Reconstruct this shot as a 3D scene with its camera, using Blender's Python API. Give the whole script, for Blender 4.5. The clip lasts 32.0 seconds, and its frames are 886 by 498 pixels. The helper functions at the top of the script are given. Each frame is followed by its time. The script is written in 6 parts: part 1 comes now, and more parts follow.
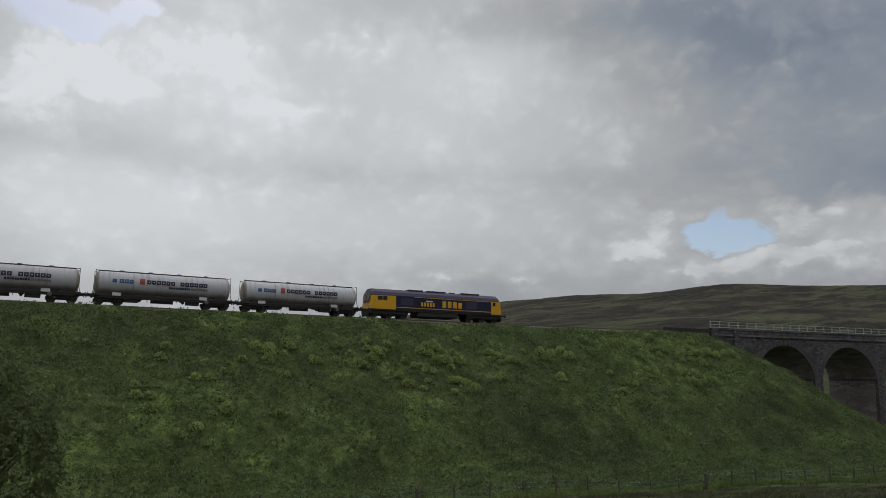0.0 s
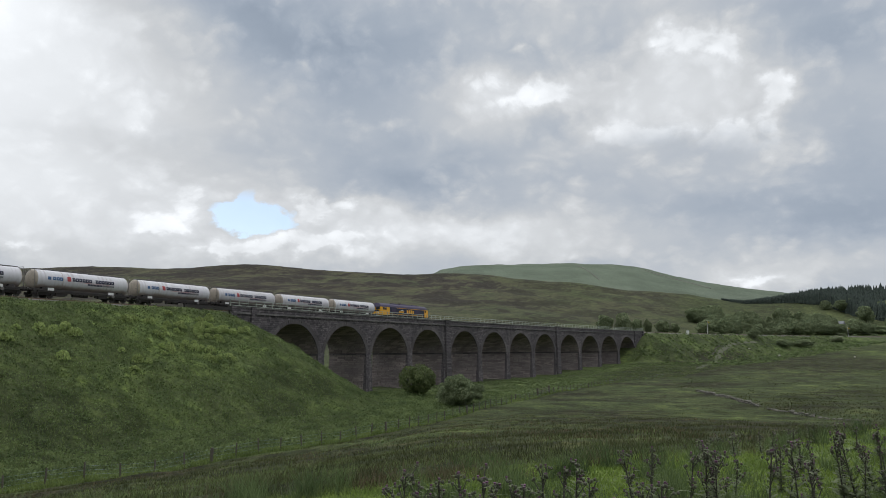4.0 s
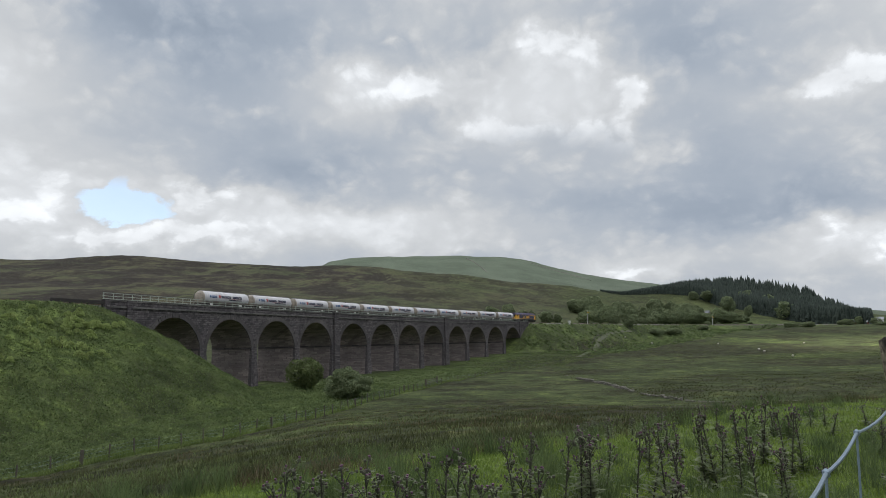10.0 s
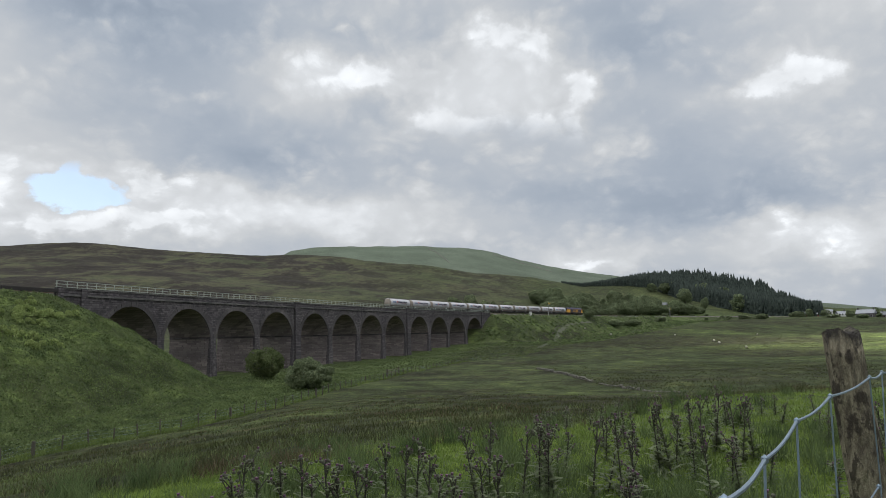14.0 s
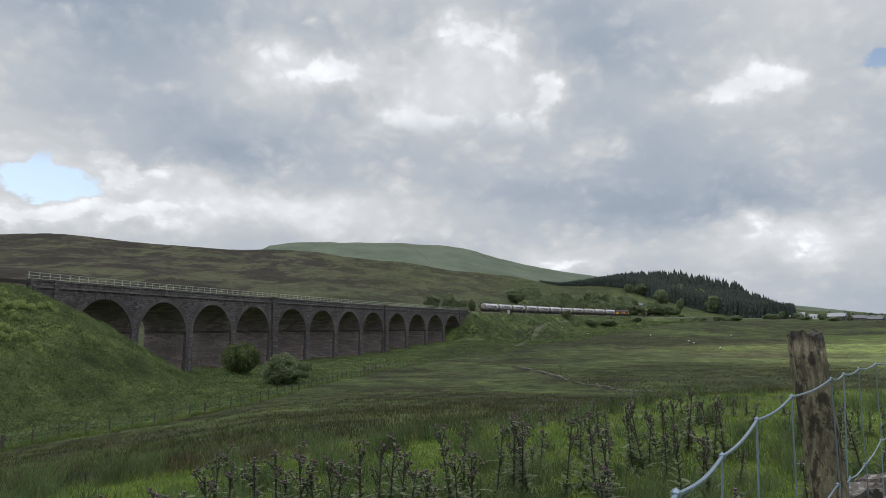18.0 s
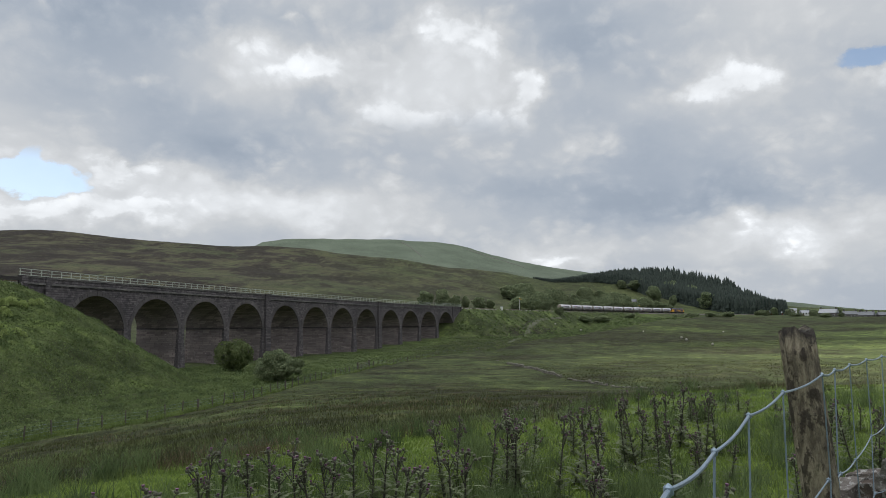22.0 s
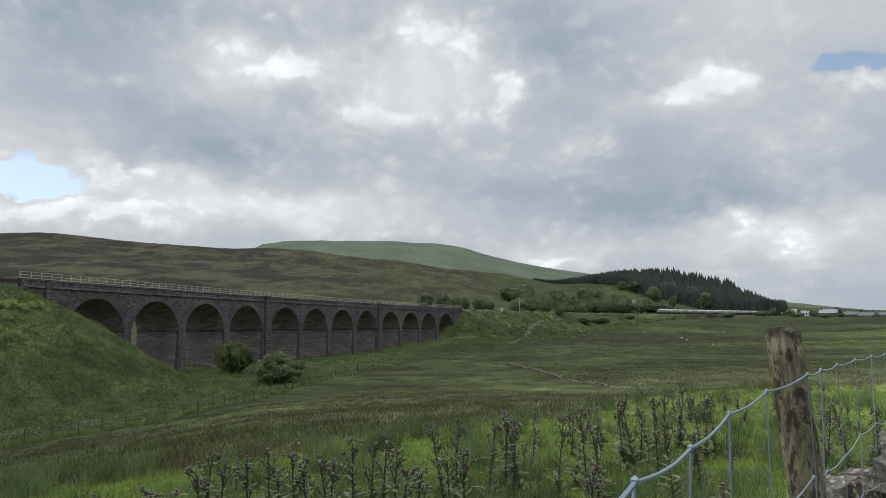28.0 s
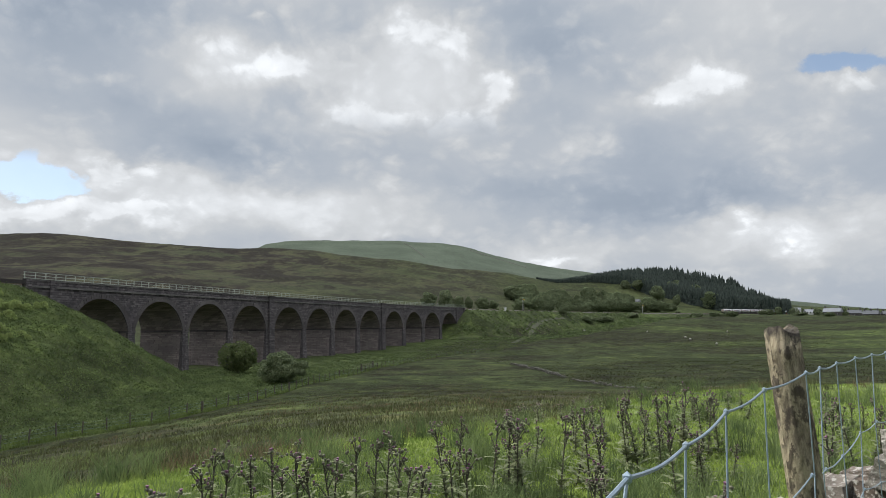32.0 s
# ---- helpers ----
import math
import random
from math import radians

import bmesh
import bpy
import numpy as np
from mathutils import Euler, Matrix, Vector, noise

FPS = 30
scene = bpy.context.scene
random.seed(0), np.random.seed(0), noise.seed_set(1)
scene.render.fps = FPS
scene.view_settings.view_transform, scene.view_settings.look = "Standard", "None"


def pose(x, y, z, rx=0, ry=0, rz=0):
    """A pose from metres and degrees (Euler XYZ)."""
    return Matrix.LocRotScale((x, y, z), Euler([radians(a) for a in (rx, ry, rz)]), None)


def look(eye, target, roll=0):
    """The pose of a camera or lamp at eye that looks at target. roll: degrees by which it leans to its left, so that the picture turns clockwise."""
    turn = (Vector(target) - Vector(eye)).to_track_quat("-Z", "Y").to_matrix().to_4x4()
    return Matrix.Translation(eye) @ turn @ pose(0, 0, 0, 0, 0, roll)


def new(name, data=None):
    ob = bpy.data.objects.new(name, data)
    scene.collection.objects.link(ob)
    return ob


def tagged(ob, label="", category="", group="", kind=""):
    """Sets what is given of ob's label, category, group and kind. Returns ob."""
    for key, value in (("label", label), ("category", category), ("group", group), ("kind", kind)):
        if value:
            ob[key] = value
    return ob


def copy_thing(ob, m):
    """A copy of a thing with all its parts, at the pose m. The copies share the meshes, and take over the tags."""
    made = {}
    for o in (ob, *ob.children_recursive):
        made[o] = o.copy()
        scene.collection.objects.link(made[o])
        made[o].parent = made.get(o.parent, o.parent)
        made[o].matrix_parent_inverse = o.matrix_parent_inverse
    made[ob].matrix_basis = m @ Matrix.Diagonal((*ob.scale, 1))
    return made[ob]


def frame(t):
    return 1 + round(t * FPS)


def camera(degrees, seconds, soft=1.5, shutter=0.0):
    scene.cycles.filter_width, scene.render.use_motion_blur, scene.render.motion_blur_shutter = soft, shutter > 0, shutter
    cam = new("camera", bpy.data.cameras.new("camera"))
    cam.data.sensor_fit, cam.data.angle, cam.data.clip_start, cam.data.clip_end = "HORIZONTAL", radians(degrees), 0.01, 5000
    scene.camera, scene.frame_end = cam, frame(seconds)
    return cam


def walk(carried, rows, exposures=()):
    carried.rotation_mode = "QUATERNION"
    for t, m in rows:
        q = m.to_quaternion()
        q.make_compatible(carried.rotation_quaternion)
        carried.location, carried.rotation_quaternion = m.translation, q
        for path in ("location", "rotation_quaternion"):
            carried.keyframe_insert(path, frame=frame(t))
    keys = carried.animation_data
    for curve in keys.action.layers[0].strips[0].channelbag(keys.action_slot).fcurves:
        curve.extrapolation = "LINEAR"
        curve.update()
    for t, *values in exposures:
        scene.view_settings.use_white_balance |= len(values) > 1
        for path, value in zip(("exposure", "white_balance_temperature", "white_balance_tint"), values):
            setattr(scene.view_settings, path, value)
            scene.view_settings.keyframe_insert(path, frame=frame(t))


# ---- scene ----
# ---------------------------------------------------------------- camera
EYE = 1.5            # height of the lens over the ground at the fence
cam = camera(63.5, 32.0, soft=0.7)
# seconds, eye x, eye y, yaw to the left of +y, pitch up, roll
PATH = [
    (0, -0.200, -0.000, 50.76, 9.88, 0.46),
    (0.5, -0.178, 0.000, 44.32, 9.56, 0.06),
    (1, -0.155, 0.000, 38.29, 9.17, -0.26),
    (1.5, -0.133, 0.000, 32.51, 8.70, -0.29),
    (2, -0.110, -0.000, 27.62, 8.32, -0.09),
    (2.5, -0.095, 0.000, 23.41, 8.31, -0.12),
    (3, -0.080, 0.000, 19.17, 8.26, -0.25),
    (3.5, -0.065, 0.000, 15.92, 8.18, -0.29),
    (4, -0.050, -0.000, 13.81, 8.13, -0.29),
    (4.5, -0.045, 0.000, 12.43, 8.02, -0.27),
    (6.5, -0.025, 0.000, 9.14, 7.70, -0.71),
    (7, -0.020, 0.000, 8.58, 7.68, -0.75),
    (7.5, -0.015, 0.000, 7.93, 7.62, -0.82),
    (8, -0.010, 0.000, 7.31, 7.61, -0.89),
    (8.5, -0.009, 0.000, 6.66, 7.57, -0.98),
    (9, -0.007, 0.000, 6.17, 7.48, -1.06),
    (9.5, -0.006, 0.000, 5.65, 7.46, -1.12),
    (10, -0.005, 0.000, 4.93, 7.39, -1.13),
    (10.5, -0.004, 0.000, 4.25, 7.41, -1.13),
    (11, -0.003, 0.000, 3.78, 7.38, -1.15),
    (11.5, -0.001, 0.000, 3.31, 7.19, -1.04),
    (12, 0.000, 0.000, 2.89, 7.07, -0.93),
    (12.5, 0.001, -0.002, 2.58, 7.10, -0.81),
    (13, 0.002, -0.004, 2.56, 7.08, -0.88),
    (13.5, 0.003, -0.006, 2.29, 6.78, -0.91),
    (14, 0.004, -0.008, 1.95, 6.58, -0.93),
    (14.5, 0.005, -0.010, 1.60, 6.38, -0.87),
    (15, 0.006, -0.012, 1.33, 6.30, -0.76),
    (15.5, 0.008, -0.015, 1.07, 6.34, -0.61),
    (17.5, 0.012, -0.023, 0.38, 6.39, -0.19),
    (18, 0.013, -0.025, 0.28, 6.36, -0.16),
    (18.5, 0.014, -0.027, 0.19, 6.30, -0.21),
    (19, 0.015, -0.029, -0.02, 6.25, -0.24),
    (19.5, 0.015, -0.028, -0.27, 6.33, -0.21),
    (20, 0.014, -0.028, -0.44, 6.29, -0.20),
    (20.5, 0.014, -0.027, -0.38, 6.15, -0.22),
    (21, 0.013, -0.027, -0.25, 6.06, -0.25),
    (21.5, 0.013, -0.026, -0.25, 6.06, -0.26),
    (22, 0.013, -0.025, -0.25, 6.08, -0.21),
    (22.5, 0.012, -0.025, -0.24, 6.15, -0.17),
    (23, 0.012, -0.024, -0.27, 6.26, -0.11),
    (23.5, 0.014, -0.028, -0.23, 6.29, -0.11),
    (24, 0.016, -0.032, -0.21, 6.31, -0.09),
    (24.5, 0.018, -0.035, -0.21, 6.20, -0.10),
    (25, 0.020, -0.039, -0.24, 6.08, -0.15),
    (25.5, 0.022, -0.042, -0.22, 6.02, -0.22),
    (27.5, 0.028, -0.054, -0.18, 6.13, -0.38),
    (28, 0.030, -0.057, -0.25, 6.20, -0.38),
    (28.5, 0.031, -0.059, -0.21, 6.14, -0.35),
    (29, 0.032, -0.060, -0.12, 6.14, -0.35),
    (29.5, 0.032, -0.062, -0.07, 6.04, -0.28),
    (30, 0.033, -0.064, -0.12, 6.03, -0.26),
    (30.5, 0.034, -0.065, -0.19, 6.09, -0.30),
    (31, 0.034, -0.067, -0.05, 6.05, -0.40),
    (31.5, 0.035, -0.068, -0.06, 6.07, -0.45),
    (32, 0.036, -0.070, 0.00, 6.16, -0.50),
]
PATH_POSES = [(t, Matrix.Translation((x, y, EYE)) @ pose(0, 0, 0, 0, 0, yaw) @ pose(0, 0, 0, 90 + pitch) @ pose(0, 0, 0, 0, 0, roll))
              for t, x, y, yaw, pitch, roll in PATH]
EXPOSURES = [(0.0, -0.02), (1.0, 0.16), (2.0, 0.44), (3.0, 0.62), (4.0, 0.74), (32.0, 0.74)]
walk(cam, PATH_POSES, EXPOSURES)

# ---------------------------------------------------------------- sky and sun
SUN_AZ, SUN_EL = 70.0, 42.0        # degrees left of +y, degrees up
SKY_R = 4400.0


class Net:
    """Short hand for shader node trees."""

    def __init__(self, tree):
        self.t = tree

    def node(self, kind, **sets):
        n = self.t.nodes.new(kind)
        for k, v in sets.items():
            if k == "operation":
                n.operation = v
            elif k == "blend":
                n.blend_type = v
            elif k == "data_type":
                n.data_type = v
            elif k == "feature":
                n.feature = v
            elif k == "dims":
                n.noise_dimensions = v
        return n

    def put(self, sock, v):
        if isinstance(v, bpy.types.NodeSocket):
            self.t.links.new(v, sock)
        elif v is not None:
            sock.default_value = v

    def math(self, op, a, b=None, c=None, clamp=False):
        n = self.node("ShaderNodeMath", operation=op)
        n.use_clamp = clamp
        for i, v in enumerate((a, b, c)):
            self.put(n.inputs[i], v)
        return n.outputs[0]

    def vec(self, op, a, b=None, scale=None):
        n = self.node("ShaderNodeVectorMath", operation=op)
        self.put(n.inputs[0], a)
        if b is not None:
            self.put(n.inputs[1], b)
        if scale is not None:
            self.put(n.inputs[3], scale)
        return n.outputs["Value"] if op in ("DOT_PRODUCT", "LENGTH", "DISTANCE") else n.outputs[0]

    def noise(self, co, scale, detail=4.0, rough=0.55, warp=0.0):
        n = self.node("ShaderNodeTexNoise")
        self.put(n.inputs["Vector"], co)
        self.put(n.inputs["Scale"], scale)
        self.put(n.inputs["Detail"], detail)
        self.put(n.inputs["Roughness"], rough)
        self.put(n.inputs["Distortion"], warp)
        return n.outputs["Fac"]

    def voronoi(self, co, scale, out="Distance", feature="F1"):
        n = self.node("ShaderNodeTexVoronoi", feature=feature)
        self.put(n.inputs["Vector"], co)
        self.put(n.inputs["Scale"], scale)
        return n.outputs[out]

    def ramp(self, f, lo, hi, a=0.0, b=1.0):
        n = self.node("ShaderNodeMapRange")
        n.interpolation_type = "SMOOTHSTEP"
        for i, v in enumerate((f, lo, hi, a, b)):
            self.put(n.inputs[i], v)
        return n.outputs[0]

    def mix(self, f, a, b, blend="MIX"):
        n = self.node("ShaderNodeMix", data_type="RGBA", blend=blend)
        self.put(n.inputs[0], f)
        self.put(n.inputs[6], a if isinstance(a, bpy.types.NodeSocket) else (*a, 1.0))
        self.put(n.inputs[7], b if isinstance(b, bpy.types.NodeSocket) else (*b, 1.0))
        return n.outputs[2]

    def mapped(self, co, scale):
        return self.vec("MULTIPLY", co, scale)


def direction(az, el):
    a, e = radians(az), radians(el)
    return (-math.sin(a) * math.cos(e), math.cos(a) * math.cos(e), math.sin(e))


def make_world():
    w = bpy.data.worlds.new("sky")
    scene.world = w
    w.use_nodes = True
    g = Net(w.node_tree)
    w.node_tree.nodes.clear()
    sky = g.node("ShaderNodeTexSky")
    sky.sky_type, sky.sun_disc = "NISHITA", False
    sky.sun_elevation, sky.sun_rotation = radians(SUN_EL), radians(-SUN_AZ)
    sky.altitude = 300.0
    bg = g.node("ShaderNodeBackground")
    g.put(bg.inputs[0], sky.outputs[0])
    g.put(bg.inputs[1], 0.095)
    out = g.node("ShaderNodeOutputWorld")
    g.put(out.inputs[0], bg.outputs[0])


make_world()
sun_data = bpy.data.lights.new("sun", "SUN")
sun_data.energy, sun_data.angle, sun_data.color = 5.0, radians(0.5), (1.0, 0.95, 0.86)
sun = new("sun", sun_data)
sun.matrix_world = look(Vector(direction(SUN_AZ, SUN_EL)) * 500, (0, 0, 0))


# Patches of cloud at the clip's start: degrees left of +y, degrees up, half width, half height, strength.
HIGH = dict(
    glow=[(54, 19, 19, 9, 1.1), (78, 22, 16, 12, 1.0), (46, 24, 8, 2.6, 0.45), (64, 34, 24, 10, 0.6), (-6.6, 19.7, 6.0, 4.0, 0.45), (8.0, 19.8, 6.0, 3.0, 0.40), (-31, 24, 10, 6, 0.25), (-31, 14, 8, 3.5, 0.2)],
    dark=[(25, 24.2, 12, 3.6, 1.25), (37, 27, 9, 2.2, 0.8), (14.3, 15.0, 6.0, 2.0, 0.65), (3.5, 17.4, 2.6, 1.5, 0.7), (4.5, 23.0, 3.4, 1.4, 0.65), (-1.5, 23.8, 2.0, 1.8, 0.5), (-17.8, 22.5, 6, 2.8, 0.6), (22.6, 18.7, 6, 2.6, 0.3), (-17, 13.5, 9, 1.6, 0.45)],
    white=[(4.0, 20.3, 2.6, 1.2, 1.5), (-6.7, 22.8, 2.6, 1.3, 1.05), (-9.9, 21.9, 1.6, 1.4, 0.9), (-13.1, 18.2, 0.9, 2.1, 1.0), (-2.9, 16.5, 3.2, 1.4, 1.4), (-9.4, 15.6, 2.6, 1.3, 1.5), (-12.0, 14.2, 1.5, 0.7, 1.0),
           (-26.6, 17.4, 2.2, 0.9, 0.85), (-30.3, 18.3, 3.0, 1.1, 0.85), (-31.5, 12.8, 2.4, 1.2, 0.6), (10.0, 21.2, 2.6, 1.5, 0.8), (9.1, 19.0, 2.0, 0.9, 0.7), (17.4, 18.0, 2.2, 0.7, 0.6), (6.1, 23.4, 0.9, 0.5, 0.8),
           (62.7, 20.4, 3.0, 0.8, 0.9), (69.5, 23.5, 4.5, 2.4, 1.0), (77.5, 21.2, 3.6, 2.2, 1.3), (82.0, 19.5, 3.0, 3.0, 1.0), (57.6, 25.4, 3.4, 1.6, 0.6), (-39.5, 16.4, 2.5, 0.8, 0.9)],
    gaps=[(80.5, 24.6, 3.2, 1.7, 1.35), (75.5, 26.0, 2.2, 1.2, 0.9), (-39.0, 17.9, 3.4, 0.9, 1.15)],
    base=0.515, spread=0.18)
LOW = dict(
    glow=[(54, 12.5, 18, 6, 1.05), (78, 12, 14, 7, 1.5), (26, 8.8, 9, 2.6, 0.20), (17, 9.8, 7, 2.0, 0.4), (6, 8.8, 9, 2.0, 0.35), (-11, 5.6, 6, 1.4, 0.3), (-28, 6.5, 8, 2.0, 0.45), (10.8, 9.5, 5, 1.4, 0.3)],
    dark=[(-19.6, 9.4, 10, 1.5, 0.85), (-6.6, 10.6, 5.5, 1.2, 0.45), (-16.8, 11.8, 5.5, 1.6, 0.4), (17, 13.6, 7, 1.8, 0.55), (48, 6.6, 5, 1.2, 0.3), (80, 9, 8, 3, 0.3)],
    white=[(29.5, 8.2, 2.6, 0.7, 1.15), (25.0, 8.6, 3.0, 0.9, 1.15), (21.9, 8.8, 2.6, 1.0, 1.15), (22.6, 11.7, 2.4, 1.0, 1.1), (24.6, 10.8, 1.3, 0.8, 0.9), (35.7, 9.3, 2.3, 1.0, 1.1), (33.4, 11.6, 1.6, 1.4, 0.9), (20.2, 7.3, 1.4, 0.6, 0.9),
           (31.6, 7.5, 1.8, 0.7, 1.0), (44.8, 7.5, 1.9, 0.5, 0.85), (51, 7.3, 2.4, 0.6, 0.6), (-26.2, 6.2, 4.6, 1.1, 0.9), (-11.0, 5.2, 2.3, 0.5, 0.9), (-30, 9.1, 2.6, 1.4, 0.45), (11, 9.6, 5, 0.9, 0.45)],
    gaps=[(27.8, 10.2, 2.7, 1.1, 1.3), (30.2, 10.3, 1.8, 0.9, 1.1), (29.4, 11.6, 1.0, 0.7, 0.8)],
    base=0.515, spread=0.12)


def cloud_material(name, plan, low):
    """Broken cloud cover: a lit grey layer with white heaps and gaps through which the sky shows."""
    m = bpy.data.materials.new(name)
    m.use_nodes = True
    m.node_tree.nodes.clear()
    g = Net(m.node_tree)
    tc = g.node("ShaderNodeTexCoord")
    d = g.vec("NORMALIZE", tc.outputs["Object"])
    sep = g.node("ShaderNodeSeparateXYZ")
    g.put(sep.inputs[0], d)
    z = sep.outputs[2]
    # a flat layer seen in perspective: low clouds are drawn out sideways
    flat = g.mapped(d, (1.0, 1.0, 1.6 if low else 1.2))
    warp = g.node("ShaderNodeTexNoise")
    g.put(warp.inputs["Vector"], flat)
    g.put(warp.inputs["Scale"], 11.0)
    g.put(warp.inputs["Detail"], 7.0)
    g.put(warp.inputs["Roughness"], 0.58)
    wcol = g.vec("SUBTRACT", warp.outputs["Color"], (0.5, 0.5, 0.5))
    q = g.vec("ADD", flat, g.vec("SCALE", wcol, scale=0.07))
    dw = g.vec("ADD", d, g.vec("SCALE", wcol, scale=0.075))

    def blob(az, el, wide, high, power=1.0, dw=dw):
        """1 in the middle of a patch of sky, falling to 0 at its rim."""
        c = Vector(direction(az, el))
        side = Vector((-math.cos(radians(az)), -math.sin(radians(az)), 0.0))
        up = c.cross(side) * -1
        du = g.math("DIVIDE", g.vec("DOT_PRODUCT", dw, tuple(side)), math.sin(radians(wide)))
        dv = g.math("DIVIDE", g.vec("DOT_PRODUCT", dw, tuple(up)), math.sin(radians(high)))
        front = g.math("GREATER_THAN", g.vec("DOT_PRODUCT", d, tuple(c)), 0.0)
        r2 = g.math("ADD", g.math("MULTIPLY", du, du), g.math("MULTIPLY", dv, dv))
        e = g.math("EXPONENT", g.math("MULTIPLY", r2, -1.0))
        return g.math("MULTIPLY", g.math("MULTIPLY", e, front), power)

    def total(items):
        acc = None
        for i in items:
            acc = blob(*i) if acc is None else g.math("ADD", acc, blob(*i))
        return acc

    big = g.noise(q, 3.2, 5.0, 0.45)
    mid = g.noise(q, 7.5, 5.0, 0.50)
    fine = g.noise(q, 24.0, 7.0, 0.60)
    soft = g.noise(g.mapped(d, (1.0, 1.0, 2.2)), 5.0, 4.0, 0.5, 0.6)
    base = g.math("ADD", plan["base"], g.math("MULTIPLY", g.math("SUBTRACT", big, 0.5), plan["spread"]))
    base = g.math("ADD", base, g.math("MULTIPLY", g.math("SUBTRACT", mid, 0.5), 0.10))
    base = g.math("ADD", base, g.math("MULTIPLY", g.math("SUBTRACT", soft, 0.5), 0.16))
    base = g.math("ADD", base, g.math("MULTIPLY", total(plan["glow"]), 0.36))
    base = g.math("SUBTRACT", base, g.math("MULTIPLY", total(plan["dark"]), 0.15))
    cell = g.math("ADD", g.math("MULTIPLY", g.voronoi(q, 15.0), 0.55), g.math("MULTIPLY", g.voronoi(q, 41.0), 0.45))
    billow = g.math("SUBTRACT", 1.0, cell)
    puff = g.math("ADD", g.math("ADD", g.math("MULTIPLY", mid, 0.38), g.math("MULTIPLY", fine, 0.32)), g.math("MULTIPLY", billow, 0.32))
    heap = total(plan["white"])
    edge = g.math("ADD", g.math("MULTIPLY", heap, 0.46), g.math("MULTIPLY", g.math("SUBTRACT", puff, 0.5), 1.45))
    veil = g.ramp(edge, -0.10, 0.46)
    white = g.ramp(edge, 0.24, 0.46)
    shade = g.math("ADD", g.math("MULTIPLY", g.math("SUBTRACT", billow, 0.55), 0.30), g.math("MULTIPLY", g.math("SUBTRACT", fine, 0.5), 0.25))
    value = g.math("ADD", base, g.math("ADD", g.math("MULTIPLY", veil, 0.15), g.math("MULTIPLY", white, 0.15)))
    value = g.math("ADD", value, g.math("MULTIPLY", g.math("ADD", veil, white), g.math("MULTIPLY", shade, 0.55)))
    value = g.math("MINIMUM", g.math("MAXIMUM", value, 0.30), 1.22)
    if not low:
        # overhead cloud, out of view, is brightened to light the ground
        value = g.math("MULTIPLY", value, g.ramp(z, 0.52, 0.88, 1.0, 4.2))
    col = g.mix(g.ramp(value, 0.34, 0.66), (0.80, 0.95, 1.17), (0.955, 0.99, 1.03))
    em = g.node("ShaderNodeEmission")
    g.put(em.inputs[0], col)
    g.put(em.inputs[1], g.math("MULTIPLY", value, 0.6))
    gap = g.math("ADD", total(plan["gaps"]), g.math("MULTIPLY", g.math("SUBTRACT", puff, 0.48), -2.4 if low else -2.2))
    hole = g.ramp(g.math("SUBTRACT", gap, g.math("MULTIPLY", white, 0.55)), 0.36, 0.72, 0.0, 0.75 if low else 0.72)
    edge = g.math("ADD", z, g.math("MULTIPLY", g.math("SUBTRACT", mid, 0.5), 0.06))
    if low:
        hole = g.math("MAXIMUM", hole, g.ramp(edge, 0.245, 0.300))
    else:
        hole = g.math("MAXIMUM", hole, g.ramp(z, 0.228, 0.198))
        # a break added in unseen cloud; reaches the sun towards the end, lighting the bank
        hole = g.math("MAXIMUM", hole, g.ramp(blob(SUN_AZ - 8.9, SUN_EL + 1.15, 1.5, 1.5, 1.0, d), 0.36, 0.52))
    tr = g.node("ShaderNodeBsdfTransparent")
    mixs = g.node("ShaderNodeMixShader")
    g.put(mixs.inputs[0], hole)
    g.put(mixs.inputs[1], em.outputs[0])
    g.put(mixs.inputs[2], tr.outputs[0])
    out = g.node("ShaderNodeOutputMaterial")
    g.put(out.inputs[0], mixs.outputs[0])
    return m


def make_sky(name, label, radius, el0, el1, n_el, mat):
    n_az = 96
    v, f = [], []
    for j in range(n_el + 1):
        el = radians(el0 + (el1 - el0) * j / n_el)
        for i in range(n_az):
            a = 2 * math.pi * i / n_az
            v.append((radius * math.cos(a) * math.cos(el), radius * math.sin(a) * math.cos(el), radius * math.sin(el)))
    for j in range(n_el):
        for i in range(n_az):
            k = (i + 1) % n_az
            f.append((j * n_az + i, j * n_az + k, (j + 1) * n_az + k, (j + 1) * n_az + i))
    me = bpy.data.meshes.new(name)
    me.from_pydata(v, [], f)
    for p in me.polygons:
        p.use_smooth = True
    me.materials.append(mat)
    return tagged(new(name, me), label, "sky", kind="structure")


sky_high = make_sky("backdrop", "broken grey and white cloud cover with blue gaps", SKY_R, 9, 90, 26, cloud_material("cloud_cover", HIGH, False))
sky_low = make_sky("backdrop_low", "bank of white and grey cloud low over the hills", SKY_R - 60, -8, 21, 12, cloud_material("cloud_bank", LOW, True))

# ---------------------------------------------------------------- the line of the railway
# The near face of the viaduct lies on a circle: s metres along it from the first arch, n metres to its right.
LINE_X, LINE_Y, LINE_H, LINE_R = -57.73, 120.91, radians(15.12), 979.0
LINE_CX, LINE_CY = LINE_X + LINE_R * math.cos(LINE_H), LINE_Y - LINE_R * math.sin(LINE_H)
PARAPET, CROWN, IMPOST = EYE + 7.56, EYE + 5.14, EYE - 0.38
VIA_W = 9.8
TRACK_N = -2.7
V_START, V_END = -16.0, 189.0


def on_line(s, n, z):
    th = LINE_H + s / LINE_R
    r = LINE_R - n
    return (LINE_CX - r * math.cos(th), LINE_CY + r * math.sin(th), z)


